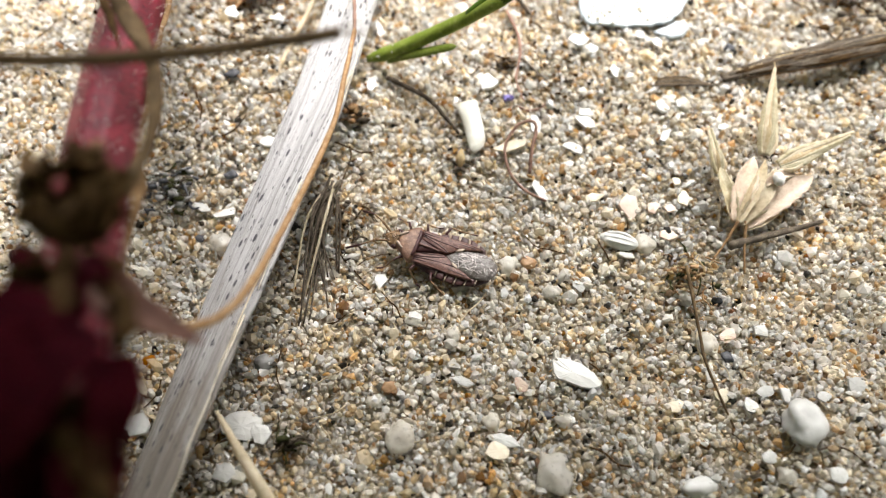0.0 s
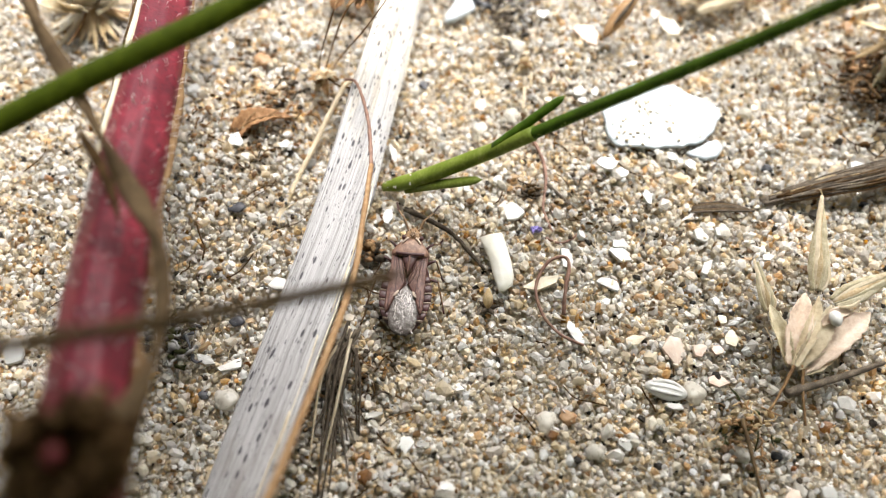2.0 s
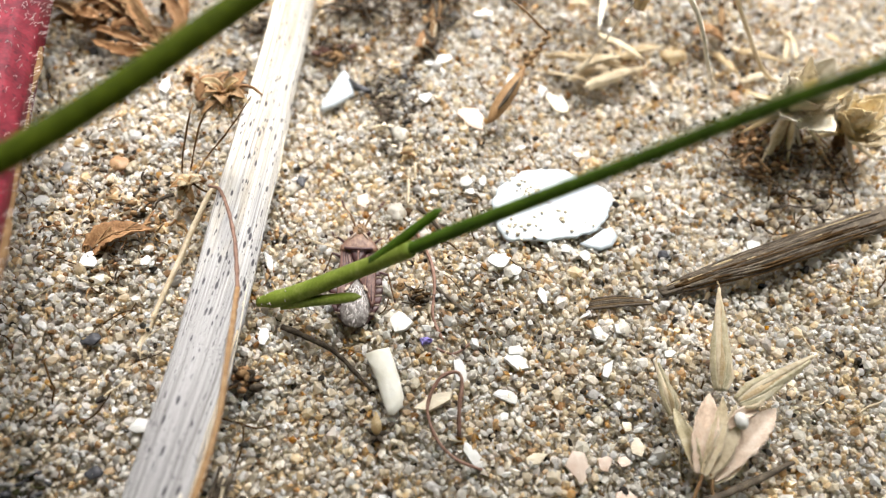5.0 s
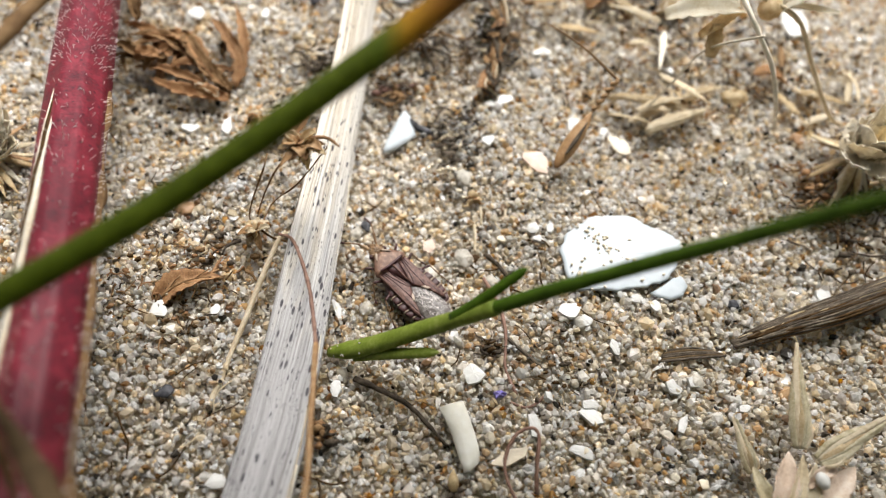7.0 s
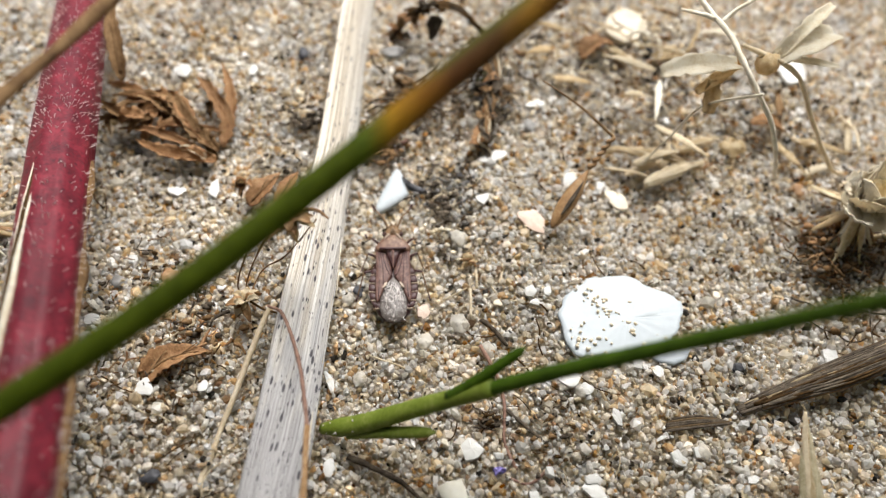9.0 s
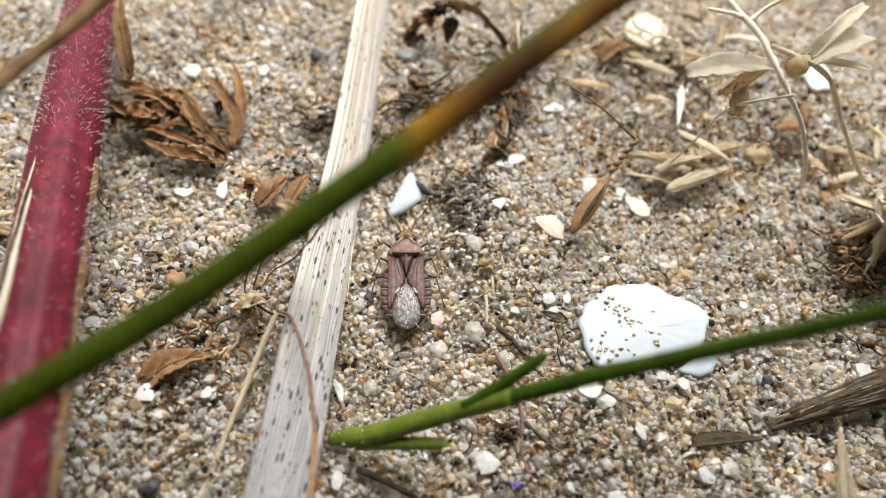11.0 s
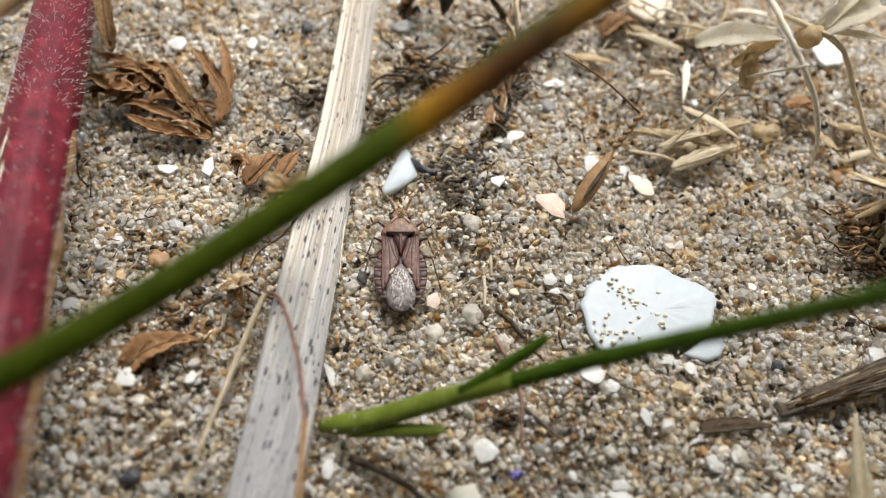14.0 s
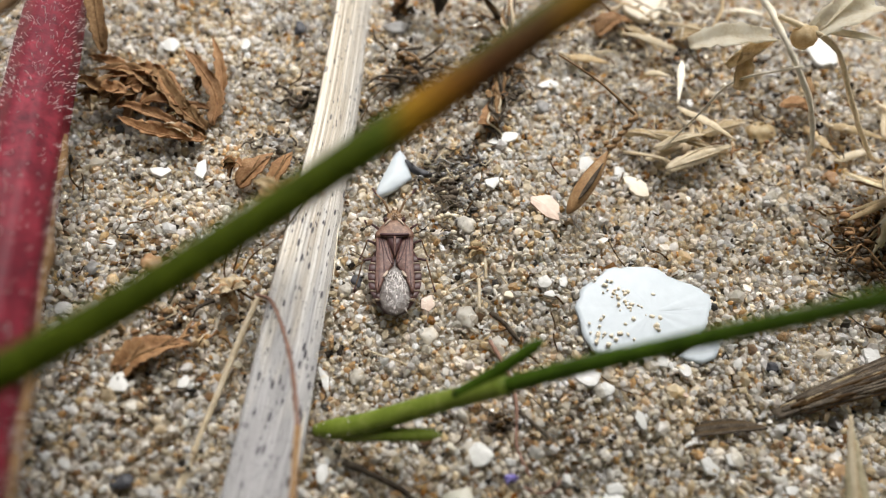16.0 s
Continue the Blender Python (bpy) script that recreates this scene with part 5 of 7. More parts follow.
def husk(ob, name, base, tip, width, mat, flat=0.45, bend=0.06, seed=0):
    """One chaffy scale: a boat-shaped blade with a fold along it."""
    b, t = Vector(base), Vector(tip)
    mid = (b + t) / 2 + Vector((0, 0, bend))
    bm = bmesh.new()
    sheet(bm, spline([b, mid, t], 8), leaf_shape(width * 0.62, 0.7, 0.35), -0.55, 0.006, 0.2, seed, 10, ribs=0.06)
    sc = part(name, bm, mat, ob)
    side = (t - b).cross(Vector((0, 0, 1))).normalized() * width * 0.45
    for s in (-1, 1):
        bm = bmesh.new()
        up = Vector((0, 0, -width * 0.12))
        sweep(bm, spline([b + up * 0.5, mid + side * s + up, t], 5), 0.006, 5)
        part("keel", bm, M_STRAW, sc)


def wood_splinter():
    ob = thing("wood_splinter", "weathered dark brown splinter of fibrous driftwood lying on sand", "wood")
    path = spline([(2.29, 3.92, 0.05), (2.7, 4.01, 0.10), (3.1, 4.09, 0.12), (3.78, 4.26, 0.12), (4.4, 4.42, 0.08)], 8)
    bm = bmesh.new()
    sweep(bm, path, lambda s: 0.04 + 0.06 * min(1, s * 2.0), 14, flat=0.5, rough=0.1, seed=3)
    part("core", bm, M_WOOD, ob)
    rnd = random.Random(6)
    for k in range(34):
        u = -1 + 2 * k / 33
        i0, i1 = rnd.randrange(0, 6), rnd.randrange(24, len(path))
        q = []
        for i in range(i0, i1, 3):
            w = 0.04 + 0.07 * min(1, i / len(path) * 2.0)
            q.append(path[i] + Vector((0, u * w, w * 0.5 * math.sqrt(max(0, 1 - u * u)) + rnd.uniform(-0.008, 0.012))))
        if len(q) > 2:
            bm = bmesh.new()
            sweep(bm, spline(q, 3), taper(rnd.uniform(0.007, 0.014), 0.006), 6, rough=0.2, seed=k)
            part("fibre", bm, rnd.choice((M_WOOD, M_DEBRIS, M_WOOD, M_ROT, M_BROWN, M_WOOD, M_WOOD, M_ROT, M_HUSK)), ob)
    small = thing("wood_chip", "small dark striped wood chip lying on sand", "wood")
    for k in range(6):
        bm = bmesh.new()
        y = 0.015 * (k - 2.5)
        sweep(bm, spline([(1.71 + 0.012 * k, 3.88 + y, 0.05), (1.95, 3.875 + y, 0.08), (2.21 - 0.02 * k, 3.865 + y * 0.6, 0.06)], 4), 0.0105, 7, rough=0.15, seed=k)
        part("fibre", bm, (M_WOOD, M_DULL, M_DEBRIS)[k % 3], small)


def star_husk():
    """The dry three-pointed seed head with papery bracts."""
    ob = thing("star_seed_head", "dry straw-coloured star-shaped seed head with pinkish papery bracts on sand", "seed head")
    rnd = random.Random(17)
    for base, tip, w in (((2.44, 3.10, 0.20), (2.57, 3.76, 0.38), 0.066), ((2.53, 3.01, 0.20), (3.10, 3.23, 0.30), 0.07), ((2.12, 3.0, 0.10), (2.06, 3.36, 0.20), 0.05)):
        b, t = Vector(base), Vector(tip)
        side = (t - b).cross(Vector((0, 0, 1))).normalized()
        for off, ln, ww, m in ((-0.62, 0.72, 0.40, M_GLUME), (0.62, 0.66, 0.40, M_GLUME), (-0.25, 1.0, 0.36, M_STRAW), (0.28, 0.93, 0.38, M_GLUME), (0.02, 0.8, 0.5, M_HUSK), (0.9, 0.42, 0.22, M_STRAW)):
            o = side * (off * w)
            e = b + (t - b) * ln + o * 0.45 + Vector((0, 0, rnd.uniform(-0.02, 0.02)))
            bm = bmesh.new()
            sheet(bm, spline([b + o * 0.5, b + (t - b) * 0.3 * ln + o * 1.15 + Vector((0, 0, 0.035 - 0.02 * abs(off))), b + (t - b) * 0.68 * ln + o * 0.9 + Vector((0, 0, 0.02)), e], 7), lambda v, r=w * ww: r * (0.75 + 0.5 * math.sin(2.6 * v) - 0.55 * v * v), -0.6, 0.005, 0.14, int(9 * ln * ww * 100), 8, ribs=0.10)
            part("glume", bm, m, ob)
        for k in range(3):
            bm = bmesh.new()
            sweep(bm, spline([b + (t - b) * 0.8, t, t + (t - b) * rnd.uniform(0.02, 0.1) + side * rnd.uniform(-0.03, 0.03)], 4), taper(0.006, 0.002), 5)
            part("bristle", bm, M_HUSK, ob)
    for q, w, m, fold, sd in (([(2.18, 2.60, 0.05), (2.16, 2.76, 0.10), (2.13, 2.92, 0.12), (2.12, 3.04, 0.12)], 0.055, M_GLUME, 0.4, 1), ([(2.19, 2.60, 0.06), (2.24, 2.78, 0.12), (2.31, 2.96, 0.16), (2.37, 3.10, 0.17)], 0.085, M_BRACT, 0.3, 2),
                              ([(2.20, 2.59, 0.07), (2.29, 2.75, 0.14), (2.38, 2.92, 0.18), (2.44, 3.06, 0.20)], 0.05, M_PAPER, 0.5, 3), ([(2.21, 2.58, 0.06), (2.34, 2.72, 0.13), (2.44, 2.86, 0.16), (2.52, 3.0, 0.18)], 0.07, M_PAPER, 0.35, 4),
                              ([(2.24, 2.57, 0.05), (2.46, 2.72, 0.12), (2.66, 2.86, 0.14), (2.82, 2.97, 0.11)], 0.09, M_BRACT, 0.25, 5), ([(2.24, 2.55, 0.04), (2.40, 2.62, 0.08), (2.56, 2.72, 0.09)], 0.05, M_PAPER, 0.4, 6), ([(2.42, 2.86, 0.16), (2.54, 2.93, 0.18), (2.66, 2.95, 0.16)], 0.04, M_BRACT, 0.5, 7)):
        bm = bmesh.new()
        sheet(bm, spline(q, 8), leaf_shape(w * 0.78, 1.0, 0.5), fold * 1.6, 0.005, 0.12, sd, 10, ribs=0.04)
        part("bract", bm, m, ob, "papery pinkish bract" if m is M_BRACT else "")
    bm = bmesh.new()
    bmesh.ops.create_icosphere(bm, subdivisions=2, radius=0.05 * CM, matrix=Matrix.Translation(Vector((2.50, 2.88, 0.22)) * CM) @ Matrix.Diagonal((0.9, 1.2, 0.8, 1)))
    part("seed", bm, M_SHELL, ob, "small white seed")
    for q in ([(2.2, 2.6, 0.08), (2.1, 2.45, 0.05), (1.98, 2.3, 0.04)], [(2.26, 2.6, 0.08), (2.23, 2.42, 0.05), (2.2, 2.2, 0.03)]):
        bm = bmesh.new()
        sweep(bm, spline(q, 6), taper(0.012, 0.007), 7, rough=0.3)
        part("stalk", bm, M_BROWN, ob)
    strand("grey_twig", "weathered grey twig lying beside the seed head", "twig", [(2.12, 2.42, 0.04), (2.4, 2.49, 0.05), (2.85, 2.62, 0.04)], 0.035, 0.016, M_WOOD, 0.25)


def papery_head(name, label, at, petals, reach, wide, seed, mats, fringe, lean=(0, 0)):
    """A withered flower head: broad cupped papery petals over a fringe of narrow bracts."""
    ob = thing(name, label, "seed head", (at[0], at[1], 0))
    rnd = random.Random(seed)
    c = Vector((0, 0, at[2]))
    for k in range(petals):
        a = k * 2.4 + rnd.uniform(-0.3, 0.3)
        e = 0.05 + 1.3 * rnd.random()
        d = (Vector((math.cos(a) * math.cos(e), math.sin(a) * math.cos(e), math.sin(e))) + Vector((*lean, 0))).normalized()
        ln = reach * rnd.uniform(0.5, 1.0)
        bm = bmesh.new()
        sheet(bm, spline([c + d * 0.03, c + d * ln * 0.45 + Vector((0, 0, -0.04)), c + d * ln * 0.8, c + d * ln + Vector((0, 0, 0.06))], 6), leaf_shape(wide * rnd.uniform(0.7, 1.1), 0.95, 0.45), 0.35, 0.006, 0.2, k, 10, ribs=0.08)
        part("petal", bm, rnd.choice(mats), ob)
    # the ochre bracts also carry the brown shade under the petals
    for k in range(fringe):
        a = rnd.uniform(0, 6.28)
        r = reach * rnd.uniform(0.6, 1.1)
        bm = bmesh.new()
        sheet(bm, spline([c, c * 0.6 + Vector((0.5 * r * math.cos(a), 0.5 * r * math.sin(a), 0.0)), Vector((r * math.cos(a), r * math.sin(a), rnd.uniform(0.02, 0.1)))], 5), leaf_shape(0.022, 0.8, 0.4), -0.4, 0.005, 0.15, k, 5)
        part("bract", bm, rnd.choice((mats[0], M_TENDRIL, M_HUSK, mats[-1])), ob)
    bm = bmesh.new()
    sweep(bm, spline([c + Vector((0, 0, 0.02)), c * 0.5, Vector((0.05, -0.03, -0.03))], 5), taper(0.06, 0.04), 8, rough=0.25)
    part("stalk", bm, M_BROWN, ob)


def chaff_scatter(label, x, y, count, spread, seed, mats, high=0.15):
    """Loose chaff: thin scales and straws lying across one another."""
    ob = thing("chaff", label, "chaff", (x, y, float(lie(x, y))))
    rnd = random.Random(seed)
    for k in range(count):
        a, r, d = rnd.uniform(0, 6.28), spread * math.sqrt(rnd.random()), rnd.uniform(0, 6.28)
        c = Vector((r * math.cos(a), r * math.sin(a), rnd.uniform(0.02, high)))
        v = Vector((math.cos(d), math.sin(d), rnd.uniform(-0.25, 0.25))) * rnd.uniform(0.1, 0.3)
        bm = bmesh.new()
        if k % 3:
            sheet(bm, spline([c - v, c + Vector((0, 0, 0.03)), c + v], 5), leaf_shape(rnd.uniform(0.018, 0.042), 0.7, 0.3), -0.4, 0.006, 0.15, k, 6)
            part("scale", bm, rnd.choice(mats), ob)
        else:
            sweep(bm, spline([c - v * 1.3, c + Vector((0.03, 0, 0.04)), c + v * 1.3], 5), rnd.uniform(0.007, 0.014), 6, rough=0.2, seed=k)
            part("straw", bm, rnd.choice(mats), ob)


def awned_seed():
    ob = thing("awned_seed", "brown spindle-shaped grass seed with a twisted awn", "seed")
    bm = bmesh.new()
    sweep(bm, spline([(1.23, 5.45, 0.24), (1.33, 5.56, 0.31), (1.45, 5.69, 0.39), (1.56, 5.81, 0.47)], 6), leaf_shape(0.058, 0.9, 0.15), 14, flat=0.6, ridges=6, ridge=0.05)
    part("grain", bm, M_TENDRIL, ob)
    bm = bmesh.new()
    sweep(bm, spline([(1.30, 5.50, 0.335), (1.40, 5.60, 0.395), (1.50, 5.71, 0.46)], 6), leaf_shape(0.016, 0.9, 0.2), 8, flat=0.5)
    part("dark_stripe", bm, M_DEBRIS, ob)
    q = [(1.56 + 0.19 * s + 0.011 * math.cos(34 * s), 5.81 + 0.15 * s + 0.011 * math.sin(34 * s), 0.47 + 0.2 * s) for s in (k / 40 for k in range(41))]
    bm = bmesh.new()
    sweep(bm, q, 0.017, 7, rough=0.25)
    part("awn", bm, M_TENDRIL, ob)
    bm = bmesh.new()
    sweep(bm, spline([(1.75, 5.95, 0.66), (1.55, 6.18, 0.74), (1.39, 6.36, 0.76), (1.30, 6.52, 0.72)], 6), taper(0.010, 0.006), 6)
    part("stalk", bm, M_BROWN, ob)


wood_splinter()
star_husk()
papery_head("papery_seed_head", "golden papery dry seed head with shaded brown core on sand", (3.72, 5.35, 0.34), 24, 0.44, 0.115, 2, (M_GOLD, M_PAPER, M_PALE), 34, (0.1, 0.1))
papery_head("papery_seed_head", "tattered golden papery seed head beside a larger one", (4.15, 5.15, 0.25), 14, 0.4, 0.10, 6, (M_GOLD, M_PAPER), 8)
papery_head("pale_flower_head", "pale withered flower head of broad papery bracts on sand", (-3.15, 5.98, 0.18), 30, 0.44, 0.105, 5, (M_PAPER, M_PALE, M_PALE), 44, (0.1, 0.35))
# these four clumps put the seed head's brown shade into litter colour
litter_clump("dark_litter", "dark tangled litter for the shade under the chaffy seed head", 3.45, 4.75, 26, 0.42, 0.15, 31, (M_DEBRIS, M_WOOD, M_ROT), 0.009)
litter_clump("dark_litter", "dark brown fibrous mat for the papery seed head's shade", 3.75, 5.0, 60, 0.42, 0.12, 33, (M_ROT, M_DEBRIS, M_BROWN), 0.008, 0.3)
litter_clump("husk_litter", "orange-brown chaff crumbs for the shade before the seed head", 3.45, 5.18, 60, 0.3, 0.14, 36, (M_TENDRIL, M_RUST, M_BROWN, M_ROT), 0.010, 0.2)
litter_clump("husk_litter", "brown chaff and twigs for the soft shade beside the seed head", 4.1, 5.3, 26, 0.5, 0.3, 32, (M_BROWN, M_ROT, M_WOOD), 0.008)
awned_seed()
strand("pale_straw", "pale thin straw leaning on the reed", "straw", [(-0.86, 5.02, 0.24), (-0.95, 4.9, 0.22), (-1.2, 4.33, 0.10), (-1.45, 3.73, 0.02)], 0.018, 0.022, M_STRAW, 0.18)
strand("pale_root", "bare cream-coloured root bending down into sand", "root", [(2.46, 6.75, 1.30), (2.457, 6.51, 1.35), (2.50, 6.23, 1.38), (2.56, 5.84, 1.31), (2.80, 5.72, 0.98), (2.98, 5.66, 0.61), (3.15, 5.78, 0.3), (3.35, 5.92, 0.0)], 0.021, 0.017, M_PALE, 0.3)
strand("pale_root", "forked dry root with tan bark bending into sand", "root", [(2.7, 6.3, 1.2), (3.10, 6.12, 1.07), (3.35, 5.95, 0.7), (3.6, 5.76, 0.34), (3.95, 5.9, 0.0)], 0.018, 0.016, M_STRAW, 0.4)
strand("pale_root", "short pale side root forking from a dry root", "root", [(2.48, 6.36, 1.375), (2.60, 6.42, 1.44), (2.74, 6.46, 1.50), (2.95, 6.62, 1.5)], 0.016, 0.010, M_PALE, 0.3)
strand("pale_root", "short knotted pale root fork on dry roots", "root", [(2.47, 6.40, 1.37), (2.38, 6.46, 1.37), (2.28, 6.60, 1.30)], 0.018, 0.011, M_PALE, 0.35)
strand("thin_root", "hair-thin pale rootlet beside the dry roots", "root", [(2.60, 5.72, 1.3), (2.4, 6.0, 0.9), (2.28, 6.05, 0.5), (2.15, 6.1, 0.05)], 0.010, 0.007, M_PALE)
chaff_scatter("pale straws and golden chaff heaped around the roots", 3.0, 6.9, 9, 0.8, 51, (M_STRAW, M_HUSK, M_PALE, M_HUSK))
chaff_scatter("golden chaff and straws lying on far sand", 4.0, 6.3, 9, 0.6, 52, (M_STRAW, M_HUSK, M_BROWN))
chaff_scatter("sparse golden chaff lying on sand", 2.4, 6.3, 5, 0.4, 53, (M_STRAW, M_HUSK), 0.08)
chaff_scatter("pale chaff and straws on far sand", 1.9, 7.7, 7, 0.6, 54, (M_STRAW, M_HUSK, M_BROWN))
hk = thing("withered_calyx", "pale translucent withered calyx with broad papery petals on dry roots", "flower")
for i, (q, w, m) in enumerate((([(2.67, 6.20, 1.10), (2.32, 6.13, 1.18), (2.05, 6.15, 1.10)], 0.095, M_CLEAR), ([(2.98, 6.22, 1.10), (3.15, 6.25, 1.22), (3.45, 6.36, 1.20)], 0.12, M_CLEAR), ([(2.67, 6.20, 1.10), (2.50, 6.12, 1.05), (2.32, 6.04, 1.00)], 0.05, M_HUSK), ([(3.02, 6.24, 1.10), (3.44, 6.12, 1.10)], 0.035, M_CLEAR), ([(3.0, 6.24, 1.12), (3.2, 6.36, 1.3), (3.42, 6.5, 1.36)], 0.05, M_CLEAR), ([(2.45, 6.12, 1.05), (2.44, 6.02, 0.98), (2.40, 5.92, 0.9)], 0.06, M_HUSK))):
    bm = bmesh.new()
    sheet(bm, spline(q, 7), lambda v, w=w: w * (0.35 + 0.9 * math.sin(2.2 * v + 0.25) - 0.35 * v), 0.5, 0.005, 0.16, i + 3, 9, ribs=0.05)
    part("petal", bm, m, hk)
bm = bmesh.new()
c = Vector((2.90, 6.20, 1.10))
sweep(bm, spline([c + Vector((-0.09, -0.02, -0.02)), c, c + Vector((0.1, 0.05, 0.03))], 6), leaf_shape(0.072, 0.9, 0.3), 12, rough=0.16)
part("bulb", bm, M_HUSK, hk, "brown swollen base")
hk = thing("fallen_husks", "golden dry grass husks lying on sand", "husk")
for i, (b, t, w, m) in enumerate((((1.88, 6.32, 0.06), (2.2, 6.2, 0.08), 0.05, M_HUSK), ((2.05, 6.28, 0.10), (2.62, 6.08, 0.06), 0.07, M_HUSK), ((2.1, 6.12, 0.08), (2.5, 6.16, 0.16), 0.06, M_STRAW), ((2.55, 6.25, 0.06), (2.95, 6.35, 0.05), 0.07, M_HUSK))):
    husk(hk, "scale", b, t, w, m, seed=i + 9)
hk = thing("pale_husk", "single pale translucent husk lying on sand", "husk")
husk(hk, "scale", (2.16, 5.93, 0.05), (2.74, 6.08, 0.10), 0.085, M_STRAW)
dry_leaf("rust_leaf", "rust-brown curled dry leaf lying on sand", [(-1.80, 4.575, 0.10), (-1.66, 4.665, 0.17), (-1.51, 4.715, 0.18), (-1.34, 4.75, 0.13)], 0.072, M_RUST, 0.4, 1)
fan = thing("withered_sprig", "withered sprig of folded brown leaves lying on sand", "plant")
for k, (q, w, m) in enumerate((([(-1.34, 6.55, 0.03), (-1.63, 6.9, 0.12), (-1.9, 7.15, 0.14), (-2.2, 7.22, 0.12)], 0.07, M_BROWN), ([(-1.5, 6.75, 0.08), (-1.62, 7.0, 0.16), (-1.78, 7.14, 0.16), (-1.95, 7.2, 0.1)], 0.075, M_RUST),
                               ([(-1.32, 6.6, 0.04), (-1.5, 6.75, 0.1), (-1.66, 7.02, 0.18), (-1.68, 7.16, 0.18)], 0.085, M_BROWN), ([(-1.28, 6.62, 0.05), (-1.24, 6.85, 0.12), (-1.36, 7.1, 0.2), (-1.48, 7.3, 0.2)], 0.075, M_RUST),
                               ([(-1.24, 6.75, 0.05), (-1.2, 6.95, 0.14), (-1.22, 7.2, 0.2), (-1.28, 7.45, 0.2)], 0.05, M_RUST), ([(-1.4, 6.95, 0.1), (-1.36, 7.1, 0.14), (-1.42, 7.35, 0.16)], 0.04, M_ROT),
                               ([(-1.34, 6.5, 0.03), (-1.5, 6.5, 0.08), (-1.75, 6.58, 0.08), (-2.0, 6.78, 0.04)], 0.08, M_RUST), ([(-1.42, 6.56, 0.04), (-1.64, 6.68, 0.10), (-1.9, 6.82, 0.10), (-2.14, 6.9, 0.06)], 0.05, M_RUST),
                               ([(-1.95, 7.18, 0.1), (-2.1, 7.1, 0.1), (-2.22, 6.98, 0.08), (-2.2, 6.85, 0.04)], 0.035, M_BROWN), ([(-1.95, 7.25, 0.12), (-2.12, 7.3, 0.12), (-2.26, 7.4, 0.1)], 0.05, M_RUST),
                               ([(-1.42, 6.5, 0.07), (-1.52, 6.56, 0.12), (-1.68, 6.6, 0.10)], 0.035, M_STRAW))):
    bm = bmesh.new()
    sheet(bm, spline(q, 8), leaf_shape(w * 0.72, 0.85, 0.35), 0.9, 0.008, 0.32, k + 60, 8, ribs=0.15)
    lf = part("leaf", bm, m, fan)
    bm = bmesh.new()
    sweep(bm, [v + Vector((0, 0, 0.004)) for v in spline(q, 8)[1:-3]], taper(0.010, 0.004), 5)
    part("midrib", bm, M_RUST, lf)
fr = random.Random(71)
for k in range(16):
    c = Vector((-1.78 + fr.uniform(-0.42, 0.36), 0, fr.uniform(0.03, 0.12)))
    c.y = 6.98 - 0.30 * (c.x + 1.78) + fr.uniform(-0.14, 0.14)
    d = Vector((fr.uniform(-1, 1), fr.uniform(-0.6, 0.6), fr.uniform(-0.2, 0.3))).normalized() * fr.uniform(0.1, 0.2)
    bm = bmesh.new()
    sheet(bm, spline([c - d, c + Vector((0, 0, 0.05)), c + d], 6), leaf_shape(fr.uniform(0.025, 0.055), 0.85, 0.35), 0.9, 0.008, 0.3, k, 7, ribs=0.12)
    part("leaf", bm, fr.choice((M_BROWN, M_RUST, M_RUST, M_RUST)), fan)
dry_leaf("brown_leaf", "rust-brown pointed leaf hanging behind the stem", [(-2.1, 7.3, 0.2), (-2.12, 7.5, 0.35), (-2.16, 7.8, 0.45), (-2.2, 8.2, 0.4)], 0.05, M_BROWN, 0.4, 26)
dry_leaf("rust_leaf", "small rust-brown leaf scrap beside the reed", [(-1.08, 6.02, 0.05), (-0.95, 6.12, 0.12), (-0.82, 6.28, 0.10)], 0.065, M_RUST, 0.4, 7)
dry_leaf("rust_leaf", "narrow rust-brown leaf scrap by grey litter", [(-0.86, 5.98, 0.08), (-0.75, 6.12, 0.14), (-0.68, 6.26, 0.12)], 0.045, M_RUST, 0.4, 8)
litter_clump("grey_litter", "grey crumbly plant litter beside the reed", -0.78, 6.35, 44, 0.24, 0.16, 11, (M_DEBRIS, M_STRAW, M_GREY, M_WOOD, M_PALE), 0.008, 0.16)
litter_clump("grey_litter", "small dark twig crumbs beside the reed", -0.6, 6.85, 10, 0.14, 0.12, 12, (M_DEBRIS, M_WOOD), 0.018, 0.25)
gnarl = thing("gnarled_stalk", "gnarled grey-brown dried stalk with rust crumbs lying on sand", "stalk")
gr = random.Random(81)
spine = spline([(0.86, 6.31, 0.03), (0.87, 6.44, 0.14), (0.96, 6.74, 0.20), (1.07, 7.05, 0.26), (1.17, 7.51, 0.30), (1.34, 8.26, 0.20)], 7)
for k in range(16):
    a0, w = k * 0.9, gr.uniform(0.02, 0.055)
    i0, i1 = gr.randrange(0, 8), gr.randrange(20, len(spine))
    q = [spine[i] + Vector((w * math.cos(a0 + 0.35 * i) + gr.uniform(-0.02, 0.02), gr.uniform(-0.02, 0.02), max(-0.02, w * math.sin(a0 + 0.35 * i)))) for i in range(i0, i1, 2)]
    bm = bmesh.new()
    sweep(bm, spline(q, 3), gr.uniform(0.008, 0.017), 6, rough=0.4, seed=k)
    part("strand", bm, gr.choice((M_WOOD, M_BROWN, M_STRAW, M_DEBRIS, M_BROWN)), gnarl)
